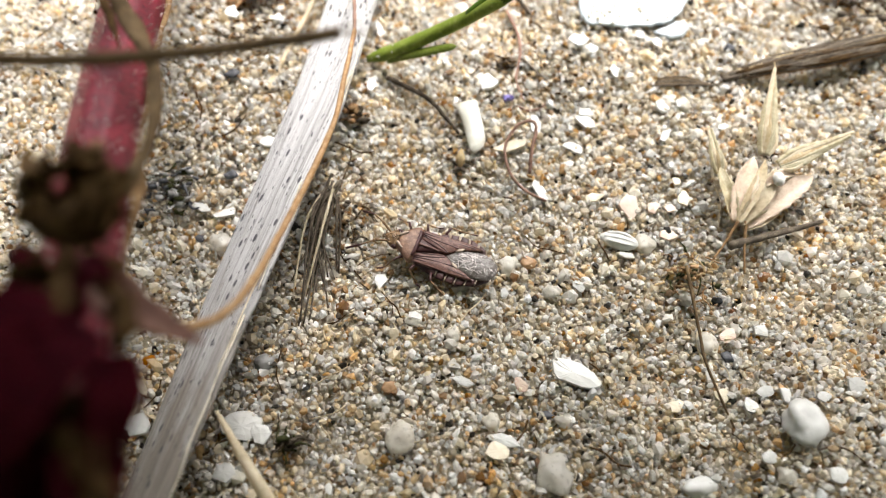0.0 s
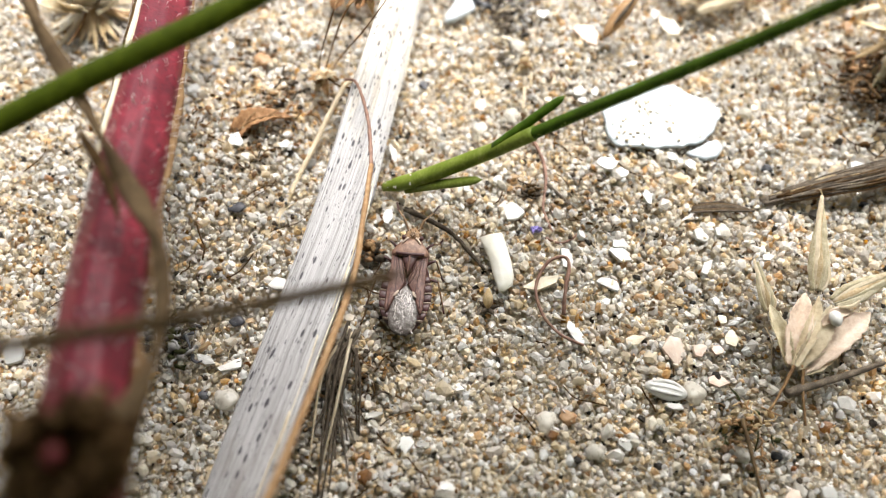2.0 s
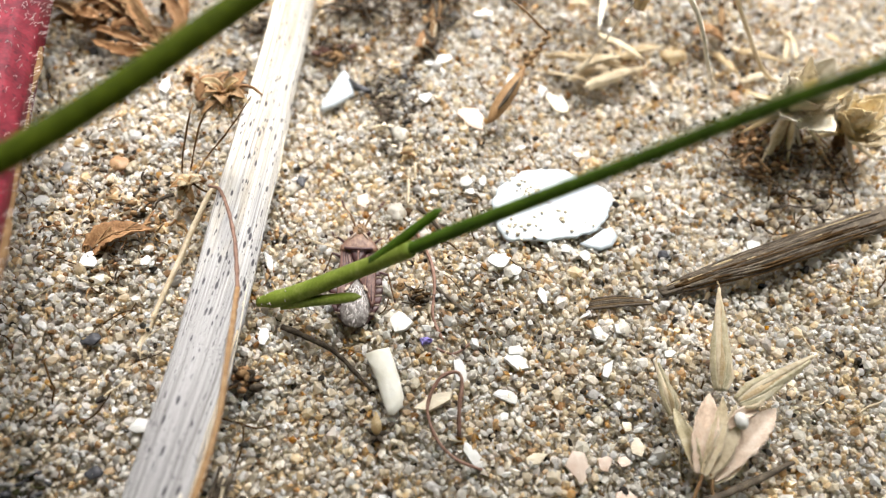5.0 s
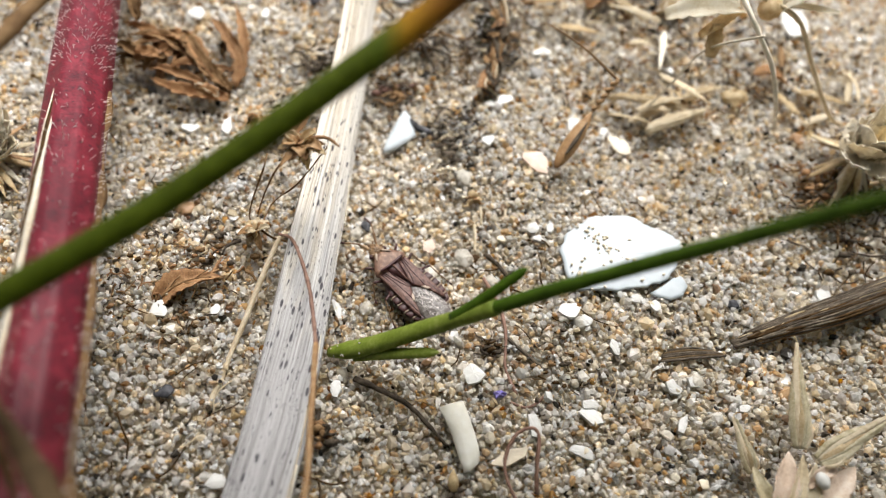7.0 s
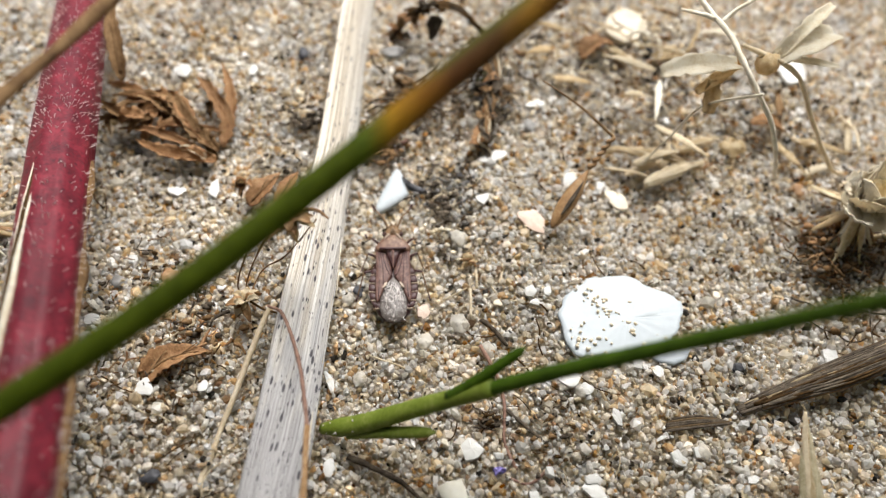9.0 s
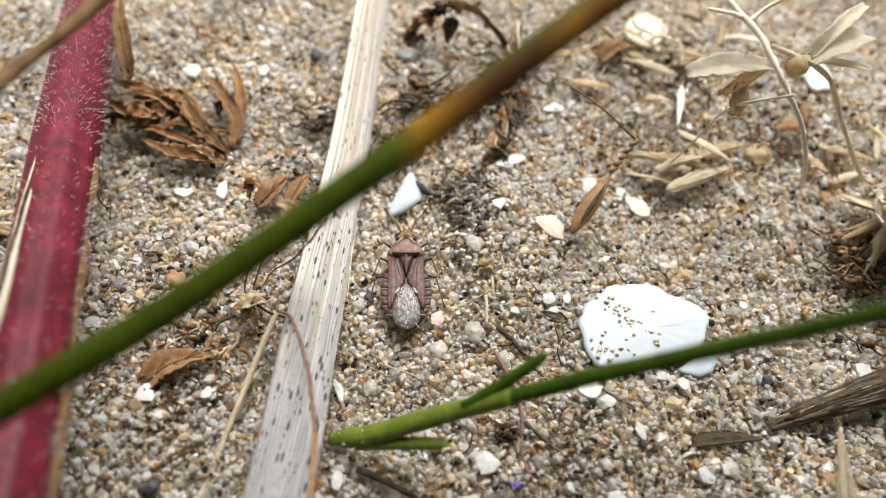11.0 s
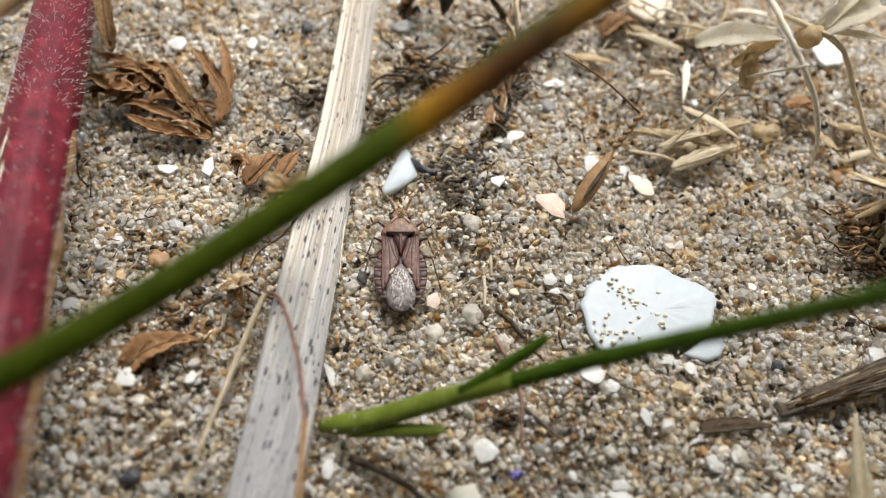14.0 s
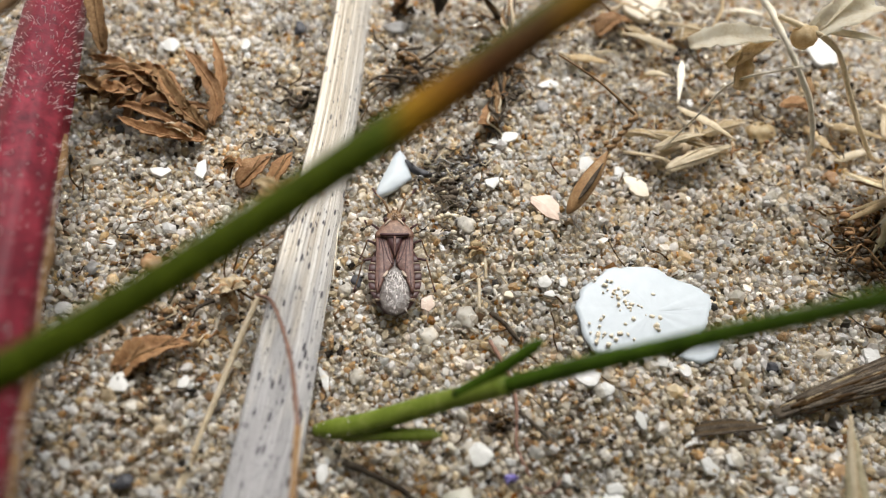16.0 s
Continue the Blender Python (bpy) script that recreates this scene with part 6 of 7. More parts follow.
for k in range(26):
    c = spine[gr.randrange(0, 24)] + Vector((gr.uniform(-0.09, 0.09), gr.uniform(-0.07, 0.05), gr.uniform(-0.03, 0.05)))
    d = Vector((gr.uniform(-1, 1), gr.uniform(-1, 1), gr.uniform(-0.5, 0.7))).normalized() * gr.uniform(0.03, 0.08)
    bm = bmesh.new()
    sheet(bm, spline([c - d, c + Vector((0, 0, 0.015)), c + d], 4), leaf_shape(gr.uniform(0.015, 0.035), 0.8, 0.4), 0.7, 0.006, 0.3, k, 5)
    part("scale", bm, gr.choice((M_RUST, M_BROWN, M_DEBRIS, M_WOOD)), gnarl)
arch = thing("arched_twig", "dark brown withered twig arching over sand with curled leaf remains", "twig")
ar = random.Random(83)
bend = spline([(0.21, 7.77, 0.06), (0.35, 7.80, 0.25), (0.59, 7.77, 0.45), (0.83, 7.68, 0.45), (1.02, 7.64, 0.25), (1.14, 7.65, 0.06)], 6)
for k in range(4):
    bm = bmesh.new()
    sweep(bm, [v + Vector((0.012 * math.cos(1.6 * k + 0.5 * n), 0.016 * math.sin(1.6 * k + 0.5 * n), 0.014 * math.cos(2.2 * k))) for n, v in enumerate(bend)], taper(0.020, 0.013), 7, rough=0.3, seed=k)
    part("strand", bm, (M_ROT, M_BROWN, M_DEBRIS, M_DULL)[k], arch)
for k in range(34):
    v = bend[ar.randrange(0, 14)] + Vector((ar.uniform(-0.07, 0.07), ar.uniform(-0.08, 0.05), ar.uniform(-0.08, 0.05)))
    d = Vector((ar.uniform(-1, 1), ar.uniform(-1, 1), ar.uniform(-0.5, 0.7))).normalized() * ar.uniform(0.03, 0.08)
    bm = bmesh.new()
    sheet(bm, spline([v - d, v + Vector((0, 0, 0.015)), v + d], 4), leaf_shape(ar.uniform(0.02, 0.04), 0.8, 0.4), 0.7, 0.006, 0.3, k, 5)
    part("leaf_remnant", bm, ar.choice((M_RUST, M_BROWN, M_ROT, M_DEBRIS)), arch)
bm = bmesh.new()
sheet(bm, spline([(0.64, 7.72, 0.36), (0.61, 7.66, 0.30), (0.565, 7.585, 0.2)], 5), leaf_shape(0.06, 0.8, 0.3), 0.5, 0.008, 0.15, 4, 7)
part("leaf", bm, M_DEBRIS, arch, "small dark grey hanging leaf")
litter_clump("grey_litter", "grey fibrous crumbly litter under the grass blade", 1.08, 6.90, 60, 0.2, 0.16, 47, (M_WOOD, M_DEBRIS, M_GREY, M_STRAW, M_BROWN), 0.008, 0.2)
litter_clump("grey_litter", "mossy grey crumbs heaped on far sand", 0.95, 7.15, 44, 0.16, 0.2, 48, (M_MOSS, M_GREY, M_DEBRIS, M_WOOD), 0.009, 0.12)
litter_clump("dark_litter", "dark leaf crumbs heaped beside the reed", 0.08, 6.55, 50, 0.2, 0.07, 49, (M_DEBRIS, M_ROT, M_WINE, M_BROWN), 0.009, 0.16)
dry_leaf("rust_leaf", "small curled orange-brown leaf scrap below the gnarled stalk", [(0.83, 6.36, 0.10), (0.85, 6.48, 0.16), (0.87, 6.62, 0.16)], 0.05, M_RUST, 0.4, 34)
litter_clump("twig_litter", "grey-brown rootlet tangle on sand", 0.42, 6.08, 36, 0.22, 0.08, 14, (M_DEBRIS, M_WOOD, M_GREY, M_STRAW), 0.0075, 0.2)
litter_clump("twig_litter", "dark twigs heaped on far sand", 0.3, 7.1, 26, 0.25, 0.15, 15, (M_DEBRIS, M_BROWN, M_WOOD), 0.015, 0.4)
litter_clump("twig_litter", "brown twigs and bark scraps on far sand", 1.2, 7.4, 20, 0.45, 0.15, 16, (M_BROWN, M_WOOD, M_PALE), 0.013, 0.4)
litter_clump("twig_litter", "brown twigs and chaff on far sand", 2.6, 7.6, 22, 0.6, 0.2, 17, (M_PALE, M_STRAW, M_BROWN), 0.013, 0.5)
litter_clump("dark_litter", "small dark litter crumbs by the white shell chip", 0.5, 5.85, 14, 0.16, 0.05, 18, (M_DEBRIS, M_WOOD), 0.010, 0.15)
litter_clump("rust_litter", "rust-brown leaf crumbs on sand beside the reed", -1.35, 5.0, 16, 0.28, 0.06, 19, (M_RUST, M_BROWN, M_DEBRIS), 0.014, 0.18)
litter_clump("dark_litter", "thin scatter of dark litter crumbs between shell chips", 0.52, 5.62, 44, 0.30, 0.03, 41, (M_DEBRIS, M_STRAW, M_WOOD, M_GREY, M_CREAM), 0.005, 0.14)
litter_clump("dark_litter", "dark crumbs and rootlets strewn by the pointed shell", 0.62, 6.08, 44, 0.28, 0.05, 42, (M_DEBRIS, M_STRAW, M_DARK, M_WOOD, M_GREY), 0.006, 0.16)
litter_clump("brown_litter", "dark brown leaf litter crumbs around the rust leaf", -1.72, 4.72, 60, 0.45, 0.04, 43, (M_DEBRIS, M_BROWN, M_ROT, M_RUST), 0.007, 0.16)
litter_clump("brown_litter", "sparse brown litter crumbs beside the stem", -1.75, 5.45, 30, 0.4, 0.03, 44, (M_DEBRIS, M_BROWN, M_ROT), 0.006, 0.16)
litter_clump("brown_litter", "brown crumbs and rootlets strewn over sand", 0.95, 3.9, 30, 0.35, 0.03, 45, (M_DEBRIS, M_BROWN, M_ROT), 0.005, 0.12)
litter_clump("brown_litter", "brown crumbs and rootlets under the reed's edge", -0.75, 2.55, 36, 0.28, 0.04, 46, (M_DEBRIS, M_BROWN, M_ROT), 0.007, 0.16)
for label, x, y, count, spread, seed, mats, thick in (
        ("brown straw crumbs and dark flecks around the grass seed", 1.75, 6.45, 46, 0.5, 91, (M_BROWN, M_DEBRIS, M_HUSK, M_TENDRIL, M_DEBRIS), 0.006), ("dark crumbs and golden chaff between the dry roots", 2.75, 6.55, 60, 0.6, 92, (M_DEBRIS, M_BROWN, M_HUSK, M_RUST, M_STRAW), 0.008),
        ("dark crumbs and chaff strewn on far sand", 3.6, 6.6, 54, 0.6, 93, (M_DEBRIS, M_BROWN, M_HUSK, M_ROT, M_STRAW), 0.008), ("brown bark scraps and pale fibres on far sand", 2.3, 7.5, 60, 0.8, 94, (M_BROWN, M_DEBRIS, M_RUST, M_STRAW, M_PALE), 0.010),
        ("dark rootlets and crumbs strewn beside the gnarled stalk", 0.75, 6.85, 54, 0.4, 95, (M_DEBRIS, M_ROT, M_WOOD, M_BROWN), 0.007)):
    litter_clump("straw_litter", label, x, y, count, spread, 0.07, seed, mats, thick, 0.2)
for label, q, w, sd in (("rust-brown leaf scrap lying between far straws", [(1.95, 7.42, 0.06), (2.1, 7.5, 0.14), (2.3, 7.52, 0.10)], 0.07, 31), ("small ochre-brown leaf scrap by the dry roots", [(3.3, 6.5, 0.06), (3.42, 6.42, 0.13), (3.58, 6.36, 0.06)], 0.06, 32), ("curled tan leaf scrap on far sand", [(2.62, 7.35, 0.05), (2.8, 7.28, 0.14), (2.96, 7.3, 0.08)], 0.07, 33)):
    dry_leaf("leaf_scrap", label, q, w, M_RUST if sd != 33 else M_HUSK, 0.4, sd)
litter_clump("rust_litter", "dark brown wood crumb beside the reed", -0.68, 3.52, 16, 0.09, 0.1, 20, (M_DEBRIS, M_RUST, M_BROWN), 0.02, 0.12)
litter_clump("moss_litter", "dark mossy crumbs on sand beside the stem", -2.08, 2.92, 34, 0.24, 0.08, 21, (M_DARK, M_MOSS, M_DEBRIS, M_GREY), 0.013, 0.12)
litter_clump("moss_litter", "dark mossy crumbs on sand", -2.5, 3.6, 18, 0.3, 0.06, 24, (M_DARK, M_DEBRIS, M_GREY), 0.016, 0.14)
litter_clump("moss_litter", "ochre-brown moss tuft on sand", 1.82, 2.2, 46, 0.2, 0.12, 22, (M_HUSK, M_TENDRIL, M_MOSS, M_BROWN), 0.008, 0.16)
litter_clump("moss_litter", "tiny dark green moss sprig on sand", -0.99, 0.98, 16, 0.06, 0.14, 23, (M_MOSS, M_DEBRIS), 0.010, 0.14)
litter_clump("dark_litter", "dark crumb pile by the pink rootlet", 0.52, 4.05, 16, 0.07, 0.06, 25, (M_DEBRIS, M_ROT), 0.007, 0.12)
strand("twig", "thin brown twig lying on sand below the moss tuft", "twig", [(1.78, 2.25, 0.06), (1.81, 1.75, 0.04), (1.83, 1.5, 0.04), (1.96, 1.06, 0.03)], 0.013, 0.008, M_DULL, 0.3)
strand("twig", "thin dark twig lying on sand", "twig", [(-0.44, 3.92, 0.05), (-0.25, 3.8, 0.07), (-0.08, 3.68, 0.06), (0.14, 3.40, 0.03)], 0.022, 0.014, M_DEBRIS, 0.3)
strand("rootlet", "pinkish brown rootlet lying on sand", "root", [(0.56, 4.62, 0.05), (0.64, 4.35, 0.07), (0.65, 4.15, 0.07), (0.61, 3.9, 0.06), (0.66, 3.7, 0.04)], 0.014, 0.011, M_ROOT, 0.3)
strand("rootlet", "fine brown rootlet lying on sand", "root", [(0.60, 3.66, 0.03), (0.72, 3.6, 0.05), (0.86, 3.68, 0.05), (0.92, 3.78, 0.02)], 0.010, 0.008, M_ROOT)
strand("rootlet", "fine split brown straw on sand", "straw", [(0.66, 4.12, 0.05), (0.78, 3.98, 0.05), (0.88, 3.88, 0.03)], 0.014, 0.012, M_WOOD)
strand("coiled_tendril", "reddish brown dry tendril coiled like a hook on sand", "tendril", [(0.68, 3.03, 0.03), (0.70, 3.2, 0.12), (0.735, 3.36, 0.16), (0.70, 3.42, 0.17), (0.60, 3.40, 0.15), (0.52, 3.30, 0.12), (0.49, 3.18, 0.09), (0.53, 3.02, 0.06), (0.64, 2.88, 0.04), (0.80, 2.80, 0.02)], 0.014, 0.010, M_ROOT, 0.2)
strand("spike", "pale brown dry spike standing by the reed", "spike", [(-1.38, 1.10, 0.45), (-1.25, 0.9, 0.4), (-1.05, 0.6, 0.3), (-0.9, 0.3, 0.0)], 0.012, 0.06, M_STRAW, 0.1)
strand("twig", "dark twig lying on sand near the shell", "twig", [(0.60, 4.83, 0.04), (0.68, 4.73, 0.05), (0.76, 4.60, 0.03)], 0.018, 0.014, M_DEBRIS, 0.3)
strand("straw_bit", "short pale straw lying on sand", "straw", [(0.63, 5.28, 0.03), (0.62, 5.16, 0.04), (0.61, 5.1, 0.03)], 0.012, 0.010, M_STRAW)
strand("straw_bit", "short pale straw lying on sand", "straw", [(0.86, 5.30, 0.03), (0.82, 5.2, 0.04), (0.80, 5.13, 0.03)], 0.011, 0.008, M_STRAW)
strand("straw_bit", "short pale straw lying on sand", "straw", [(0.56, 5.10, 0.03), (0.55, 5.0, 0.04), (0.53, 4.87, 0.03)], 0.013, 0.010, M_STRAW)
strand("straw_bit", "flat pale straw lying on sand", "straw", [(0.66, 5.62, 0.03), (0.8, 5.62, 0.05), (0.93, 5.60, 0.04)], 0.02, 0.014, M_STRAW)
litter_clump("ochre_floret", "tiny ochre withered floret on sand", 0.58, 5.34, 14, 0.035, 0.06, 26, (M_TENDRIL, M_HUSK), 0.012, 0.09, "flower")
# fibrous roots hanging by the reed
tuft = thing("root_tuft", "tuft of thin grey-brown fibrous roots lying on sand", "root")
rt = random.Random(44)
for k in range(16):
    x0, y0 = -0.80 + rt.uniform(-0.06, 0.06), 2.88 + rt.uniform(-0.12, 0.1)
    x1, y1 = -0.92 + rt.uniform(-0.16, 0.18), rt.uniform(1.75, 2.35)
    bm = bmesh.new()
    sweep(bm, spline([(x0, y0, 0.12), ((x0 + x1) / 2 + rt.uniform(-0.12, 0.05), (y0 + y1) / 2 + 0.1, rt.uniform(0.05, 0.2)), (x1, y1, 0.02)], 6), taper(0.014, 0.006), 6, rough=0.2, seed=k)
    part("root", bm, rt.choice((M_WOOD, M_STRAW, M_DEBRIS)), tuft)
# a tiny sprig with a yellowish bud
sprig = thing("tiny_sprig", "tiny dark sprig with an olive bud standing in sand", "plant", (0.15, 3.10, float(lie(0.15, 3.1))))
for k in range(5):
    a = k * 1.3
    bm = bmesh.new()
    sweep(bm, spline([(0, 0, 0), (0.04 * math.cos(a), 0.04 * math.sin(a), 0.05), (0.08 * math.cos(a), 0.08 * math.sin(a), 0.06)], 4), leaf_shape(0.016, 0.8, 0.4), 6)
    part("leaflet", bm, M_DEBRIS, sprig)
bm = bmesh.new()
sweep(bm, spline([(0, 0.0, 0.03), (0.0, 0.06, 0.08), (0.01, 0.13, 0.09)], 5), leaf_shape(0.03, 0.8, 0.4), 8)
part("bud", bm, M_HUSK, sprig)
# a violet petal scrap
bm = bmesh.new()
plate(bm, broken_outline(0.085, 0.06, 8, 5, 0.35), 0.018, 0.012, rough=0.014, seed=5)
vp = link("petal_scrap", bm, M_VIOLET)
vp.matrix_basis = pose(0.53 * CM, 3.70 * CM, (float(lie(0.53, 3.7)) + 0.03) * CM)
tagged(vp, "small crumpled violet petal scrap on sand", "petal")

# ---- the bug ----
def mirrored(pts, sx):
    return [(x * sx, y) for x, y in pts]


def build_bug():
    """Head towards +y, middle of the body at the origin, feet at z = 0; 7.5 mm long."""
    ob = thing("plant_bug", "brown rhopalid plant bug with silvery wing tips walking on sand", "insect")
    Z = 0.085
    bm = bmesh.new()
    plate(bm, [(0.0, -0.36), (0.07, -0.34), (0.13, -0.27), (0.165, -0.17), (0.17, -0.05), (0.145, 0.08), (0.11, 0.15), (-0.11, 0.15), (-0.145, 0.08), (-0.17, -0.05), (-0.165, -0.17), (-0.13, -0.27), (-0.07, -0.34)], 0.05, 0.03, (0, 0, Z - 0.04))
    part("abdomen", bm, M_BUGD, ob)
    # banded rim of the abdomen
    rim = [(0.148, 0.04), (0.168, -0.02), (0.179, -0.085), (0.176, -0.15), (0.160, -0.215), (0.128, -0.275)]
    for sx in (1, -1):
        for (x0, y0), (x1, y1) in zip(rim, rim[1:]):
            for s0, s1, m, nm in ((0.0, 0.74, M_BUGD, "rim_band"), (0.82, 0.94, M_BUGP, "rim_mark")):
                a = (x0 + (x1 - x0) * s0, y0 + (y1 - y0) * s0)
                b = (x0 + (x1 - x0) * s1, y0 + (y1 - y0) * s1)
                bm = bmesh.new()
                plate(bm, mirrored([(a[0] + 0.006, a[1]), (b[0] + 0.006, b[1]), (b[0] - 0.055, b[1] - 0.006), (a[0] - 0.055, a[1] - 0.006)], sx), 0.022, 0.010, (0, 0, Z + 0.008))
                part(nm, bm, m, ob)
    # silvery membrane over the tail
    bm = bmesh.new()
    plate(bm, [(0.0, -0.378), (0.05, -0.366), (0.088, -0.325), (0.104, -0.26), (0.096, -0.18), (0.06, -0.09), (0.0, -0.03), (-0.06, -0.09), (-0.096, -0.18), (-0.104, -0.26), (-0.088, -0.325), (-0.05, -0.366)], 0.02, 0.035, (0, 0, Z + 0.02), rough=0.006, rings=(0.95, 0.85, 0.7, 0.55, 0.4, 0.25, 0.12))
    memb = part("membrane", bm, M_MEMB, ob, "crinkled silvery wing membrane")
    rnd = random.Random(4)
    for k in range(90):
        x0, y0 = rnd.uniform(-0.075, 0.075), rnd.uniform(-0.35, -0.11)
        x0 *= min(1.0, (-0.03 - y0) / 0.14)
        d, ln = rnd.gauss(1.57, 0.75), rnd.uniform(0.03, 0.08)
        q = []
        for v in (-0.5, -0.15, 0.2, 0.5):
            x, y = x0 + ln * v * math.cos(d) + rnd.uniform(-0.006, 0.006), y0 + ln * v * math.sin(d)
            q.append((x, y, Z + 0.078 - 0.035 * min(1.0, (x / 0.1) ** 2 + ((y + 0.2) / 0.17) ** 2)))
        bm = bmesh.new()
        sweep(bm, spline(q, 4), rnd.uniform(0.0013, 0.0028), 5, rough=0.35, seed=k)
        part("vein", bm, M_HAIR, memb)
    # leathery wing covers with raised veins
    for sx in (1, -1):
        bm = bmesh.new()
        plate(bm, mirrored([(0.130, 0.17), (0.131, 0.10), (0.130, 0.0), (0.133, -0.10), (0.134, -0.20), (0.122, -0.25), (0.100, -0.21), (0.062, -0.11), (0.006, -0.035), (0.012, 0.03), (0.045, 0.13), (0.055, 0.17)], sx), 0.026, 0.010, (0, 0, Z + 0.034), rough=0.002, rings=(0.96, 0.8, 0.6, 0.3))
        wing = part("wing_cover", bm, M_BUG, ob, "reddish brown leathery wing cover")
        for q in ([(0.122, 0.155), (0.124, 0.03), (0.126, -0.09), (0.120, -0.235)], [(0.108, 0.155), (0.102, 0.05), (0.104, -0.07), (0.110, -0.2)], [(0.096, 0.155), (0.080, 0.05), (0.074, -0.04), (0.070, -0.11)], [(0.085, 0.155), (0.058, 0.05), (0.036, -0.01), (0.018, -0.04)], [(0.05, 0.12), (0.03, 0.03), (0.012, -0.04)]):
            bm = bmesh.new()
            sweep(bm, spline([(x * sx, y, Z + 0.068 - 2.5 * abs(x - 0.07) ** 2) for x, y in q], 5), 0.0042, 6)
            part("vein", bm, M_BUGD if q[0][0] < 0.12 else M_BUG, wing)
        bm = bmesh.new()
        plate(bm, mirrored([(0.045, -0.085), (0.07, -0.10), (0.085, -0.135), (0.065, -0.13), (0.05, -0.11)], sx), 0.008, 0.003, (0, 0, Z + 0.062))
        part("pale_spot", bm, M_BUGP, wing)
    bm = bmesh.new()
    plate(bm, [(0.062, 0.165), (0.03, 0.08), (0.0, 0.0), (-0.03, 0.08), (-0.062, 0.165)], 0.02, 0.02, (0, 0, Z + 0.05))
    part("scutellum", bm, M_BUGD, ob, "dark triangular shield")
    bm = bmesh.new()
    sweep(bm, spline([(0, 0.15, Z + 0.088), (0, 0.08, Z + 0.09), (0, 0.01, Z + 0.078)], 4), taper(0.012, 0.005), 6)
    part("shield_ridge", bm, M_BUG, ob)
    # collar shield, head, eyes
    bm = bmesh.new()
    plate(bm, [(0.128, 0.155), (0.140, 0.174), (0.134, 0.192), (0.098, 0.236), (0.066, 0.272), (0.046, 0.284), (-0.046, 0.284), (-0.066, 0.272), (-0.098, 0.236), (-0.134, 0.192), (-0.140, 0.174), (-0.128, 0.155), (0.0, 0.145)], 0.056, 0.012, (0, 0, Z + 0.015), rough=0.002)
    pron = part("pronotum", bm, M_PRON, ob, "brown collar shield")
    bm = bmesh.new()
    sweep(bm, spline([(-0.1, 0.165, Z + 0.085), (-0.05, 0.158, Z + 0.096), (0.05, 0.158, Z + 0.096), (0.1, 0.165, Z + 0.085)], 4), 0.011, 6)
    part("dark_band", bm, M_BUGD, pron)
    for sx in (1, -1):
        bm = bmesh.new()
        sweep(bm, spline([(0.028 * sx, 0.285, Z + 0.075), (0.05 * sx, 0.262, Z + 0.083), (0.066 * sx, 0.24, Z + 0.084)], 4), taper(0.010, 0.005), 6)
        part("pale_mark", bm, M_BUGP, pron)
    bm = bmesh.new()
    plate(bm, [(0.048, 0.265), (0.066, 0.295), (0.056, 0.33), (0.036, 0.36), (0.014, 0.38), (-0.014, 0.38), (-0.036, 0.36), (-0.056, 0.33), (-0.066, 0.295), (-0.048, 0.265)], 0.05, 0.03, (0, 0, Z), rough=0.006)
    head = part("head", bm, M_BUGH, ob, "ochre head")
    for k in range(60):
        bm = bmesh.new()
        a, e = rnd.uniform(0, 6.28), rnd.uniform(0.0, 1.0)
        q = Vector((0.06 * e * math.cos(a), 0.318 + 0.06 * e * math.sin(a), Z + 0.075 - 0.03 * e))
        sweep(bm, [q, q + Vector((0.35 * q.x, 0.3 * (q.y - 0.31), 0.018))], taper(0.007, 0.003), 5)
        part("bristle", bm, M_BUGH if k % 3 else M_BUGP, head)
    for sx in (1, -1):
        bm = bmesh.new()
        bmesh.ops.create_icosphere(bm, subdivisions=2, radius=0.019 * CM, matrix=Matrix.Translation(Vector((0.062 * sx, 0.3, Z + 0.05)) * CM))
        part("eye", bm, M_BUGD, head)
        q = [(0.035 * sx, 0.35, Z + 0.05), (0.075 * sx, 0.42, Z + 0.09), (0.13 * sx, 0.50, Z + 0.05), (0.16 * sx, 0.60, Z - 0.03)]
        for i, r in enumerate((0.010, 0.006, 0.009)):
            bm = bmesh.new()
            sweep(bm, spline([q[i], tuple((a + b) / 2 for a, b in zip(q[i], q[i + 1])), q[i + 1]], 4), taper(r * 0.8, r), 7)
            part("antenna_segment", bm, M_BUGH if i < 2 else M_BUGD, head)
    # legs: thigh, shin, foot
    for sx in (1, -1):
        for hip, knee, ankle, toe in (((0.08, 0.22), (0.16, 0.27), (0.20, 0.33), (0.215, 0.37)), ((0.10, 0.12), (0.19, 0.15), (0.235, 0.09), (0.25, 0.06)), ((0.11, 0.03), (0.22, 0.0), (0.27, -0.13), (0.28, -0.17))):
            bm = bmesh.new()
            sweep(bm, spline([(hip[0] * sx, hip[1], Z - 0.02), ((hip[0] + knee[0]) / 2 * sx, (hip[1] + knee[1]) / 2, Z + 0.03), (knee[0] * sx, knee[1], Z + 0.04)], 4), taper(0.011, 0.008), 7)
            leg = part("leg", bm, M_BUGD, ob)
            bm = bmesh.new()
            sweep(bm, spline([(knee[0] * sx, knee[1], Z + 0.04), ((knee[0] + ankle[0]) / 2 * sx, (knee[1] + ankle[1]) / 2, Z - 0.02), (ankle[0] * sx, ankle[1], 0.02)], 4), taper(0.006, 0.0045), 6)
            part("shin", bm, M_BUGH, leg)
            bm = bmesh.new()
            sweep(bm, [(ankle[0] * sx, ankle[1], 0.02), (toe[0] * sx, toe[1], 0.012)], 0.007, 6)
            part("foot", bm, M_BUGD, leg)
    return ob


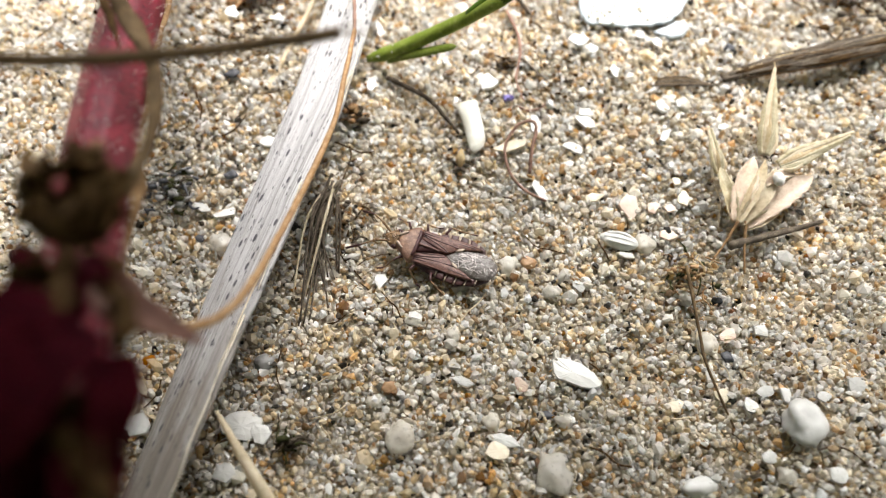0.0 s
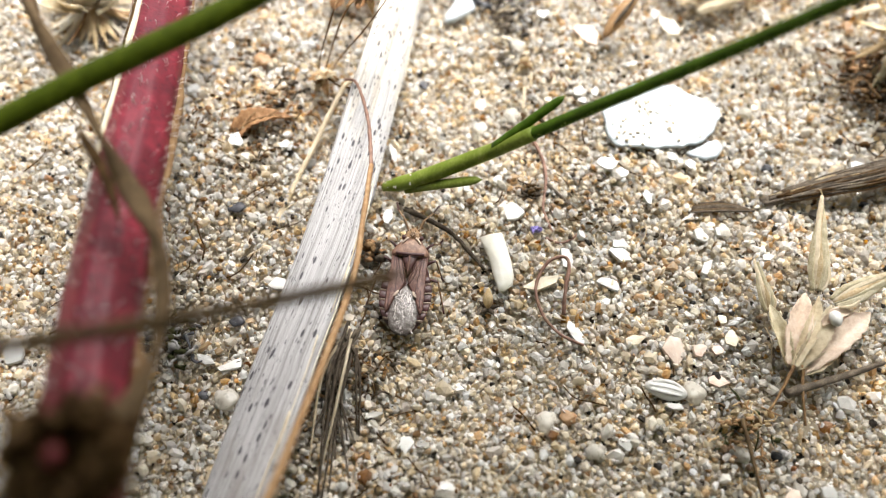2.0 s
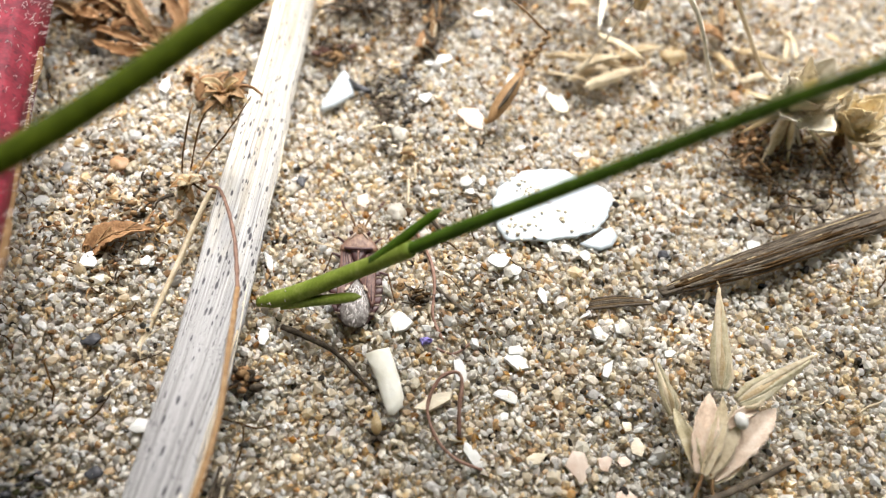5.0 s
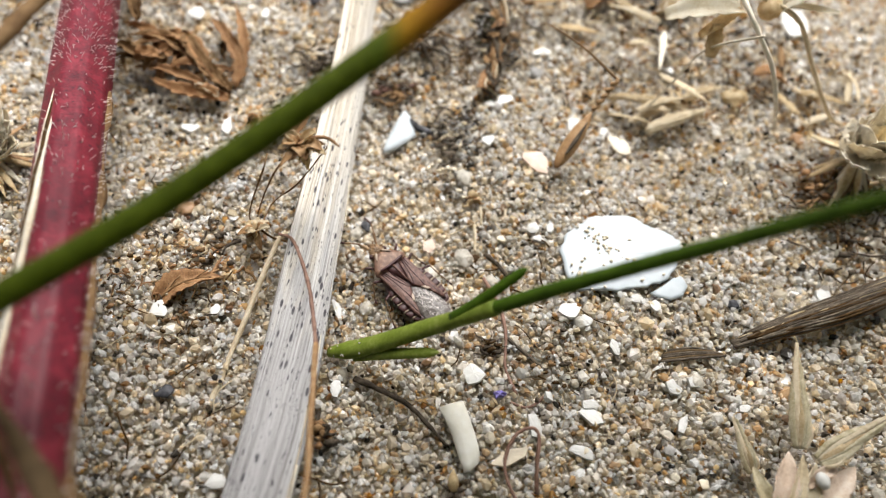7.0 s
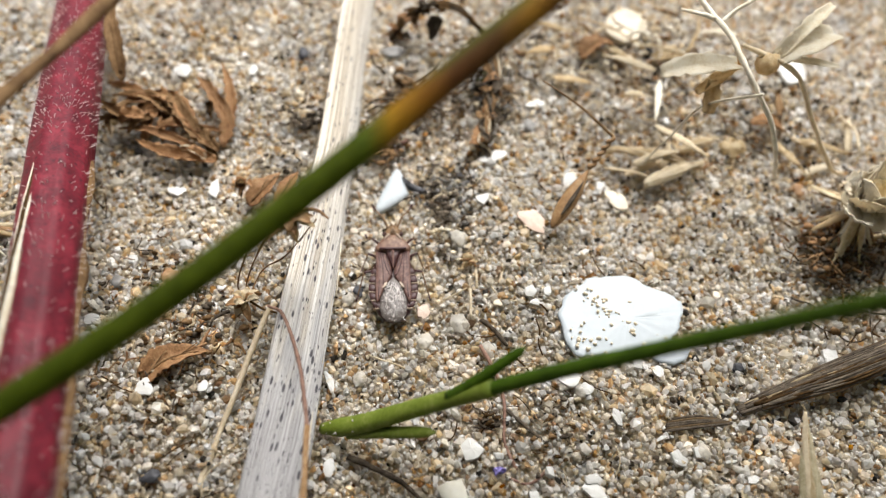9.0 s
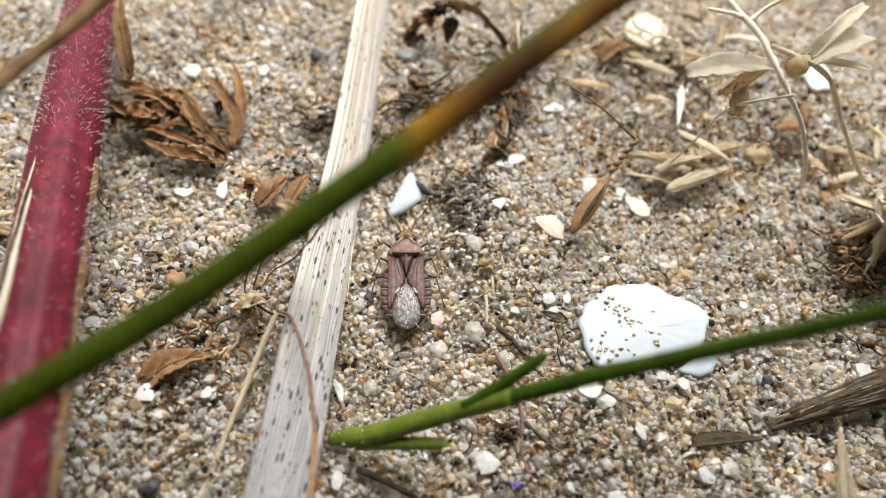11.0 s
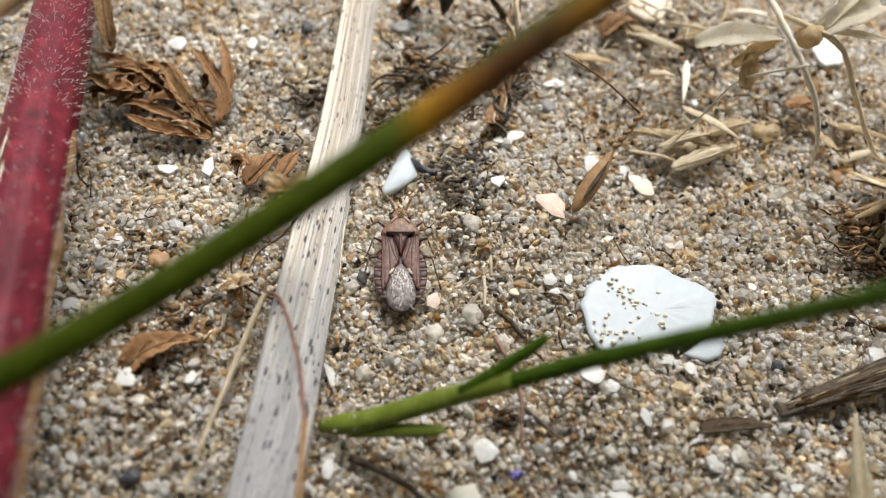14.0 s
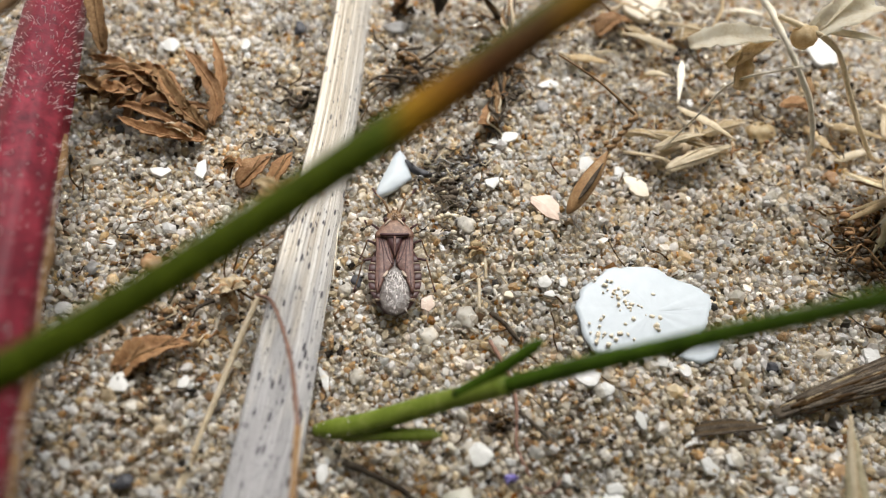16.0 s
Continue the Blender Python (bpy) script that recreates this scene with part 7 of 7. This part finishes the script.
bug = build_bug()
for piece in bug.children_recursive:
    piece.data.transform(Matrix.Diagonal((1, 1.12, 1, 1)))


def motions():
    # the bug: seconds, x, y, heading
    track = [(0.0, 0.0, 2.29, 70), (0.5, 0.0, 2.31, 70), (0.6, -0.05, 2.41, 57), (0.7, -0.16, 2.51, 53), (0.9, -0.23, 2.66, 38), (1.0, -0.35, 2.80, 24), (1.2, -0.45, 3.0, 15), (1.5, -0.43, 3.14, 13),
             (2.0, -0.42, 3.28, -7), (2.5, -0.43, 3.32, -9), (3.0, -0.30, 3.43, -23), (3.3, -0.20, 3.54, -45), (3.5, -0.17, 3.54, -54), (3.7, -0.13, 3.58, -48), (3.8, -0.04, 3.70, -41), (3.9, 0.05, 3.79, -42),
             (4.2, 0.11, 3.88, -43), (5.2, 0.10, 4.35, 5), (6.3, -0.005, 4.62, 37), (7.3, -0.005, 4.62, 37), (7.5, 0.02, 4.85, 14), (7.7, 0.0, 5.05, 6), (8.0, -0.02, 5.02, 4), (8.2, 0.01, 5.10, 0), (8.5, -0.005, 5.28, -5), (16.0, -0.005, 5.28, -5)]
    walk(bug, [(t, pose(x * CM, y * CM, (float(lie(x, y)) + 0.022) * CM, 0, 0, a)) for t, x, y, a in track])

    # the long blade sways a little: seconds, shift in cm, turn in degrees about the line of sight
    pivot, axis = Vector((-1.166, 4.014, 2.157)) * CM, Vector((-0.1, -0.51, 0.85))
    sway = [(0.0, 0, -0.06, -0.03, -3.8), (1.5, 0, -0.06, -0.03, -3.8), (2.0, 0, -0.058, -0.032, -2.0), (3.0, 0, -0.018, -0.01, 0.2), (3.5, 0, 0.006, 0.003, -1.0), (4.2, 0, 0.01, 0.005, -0.8), (7.0, 0.002, 0.019, 0.011, -0.5), (9.0, -0.001, -0.014, -0.009, 0.36),
            (11.3, -0.006, -0.08, -0.05, -2.4), (12.5, -0.008, -0.098, -0.065, -2.95), (13.5, -0.010, -0.122, -0.078, -4.17), (14.5, -0.010, -0.116, -0.075, -3.31), (16.0, -0.009, -0.098, -0.063, -3.46)]
    walk(blade, [(t, Matrix.Translation(pivot + Vector((x, y, z)) * CM) @ Matrix.Rotation(radians(a), 4, axis) @ Matrix.Translation(-pivot)) for t, x, y, z, a in sway])
    # the thin straw before the lens is pushed aside
    hinge, axis = Vector((-1.236, 1.68, 3.031)) * CM, Vector((-0.02, -0.47, 0.88))
    swing = [(0.0, 0, 0.034, 0.016, 2.4), (1.0, 0, -0.023, -0.011, 0.4), (1.5, 0, -0.006, -0.003, 0.6), (2.0, 0, 0.004, 0.002, -0.4), (2.5, -0.005, -0.169, -0.095, -4.3), (2.9, -0.02, -0.5, -0.3, -14), (3.3, -0.1, -1.0, -0.8, -30), (16.0, -0.1, -1.0, -0.8, -30)]
    rest = Vector((-0.12, 0.40, 5.02)) * CM
    drift = {0.0: (0.0, 0.0, 5.2), 1.0: (-0.0432, 0.2419, 4.9393), 1.5: (-0.2593, 0.5982, 5.0392), 2.0: (-0.2802, 0.8243, 5.0545)}
    rows = []
    for t, x, y, z, a in swing:
        turn = Matrix.Rotation(radians(a), 4, axis)
        at = 1.2 * (hinge + Vector((x, y, z)) * CM + turn @ (rest - hinge)) - 0.2 * Vector(drift.get(t, (-0.2035, 0.8212, 5.0214))) * CM
        rows.append((t, Matrix.Translation(at) @ turn @ Matrix.Translation(-rest)))
    walk(stick, rows)


motions()
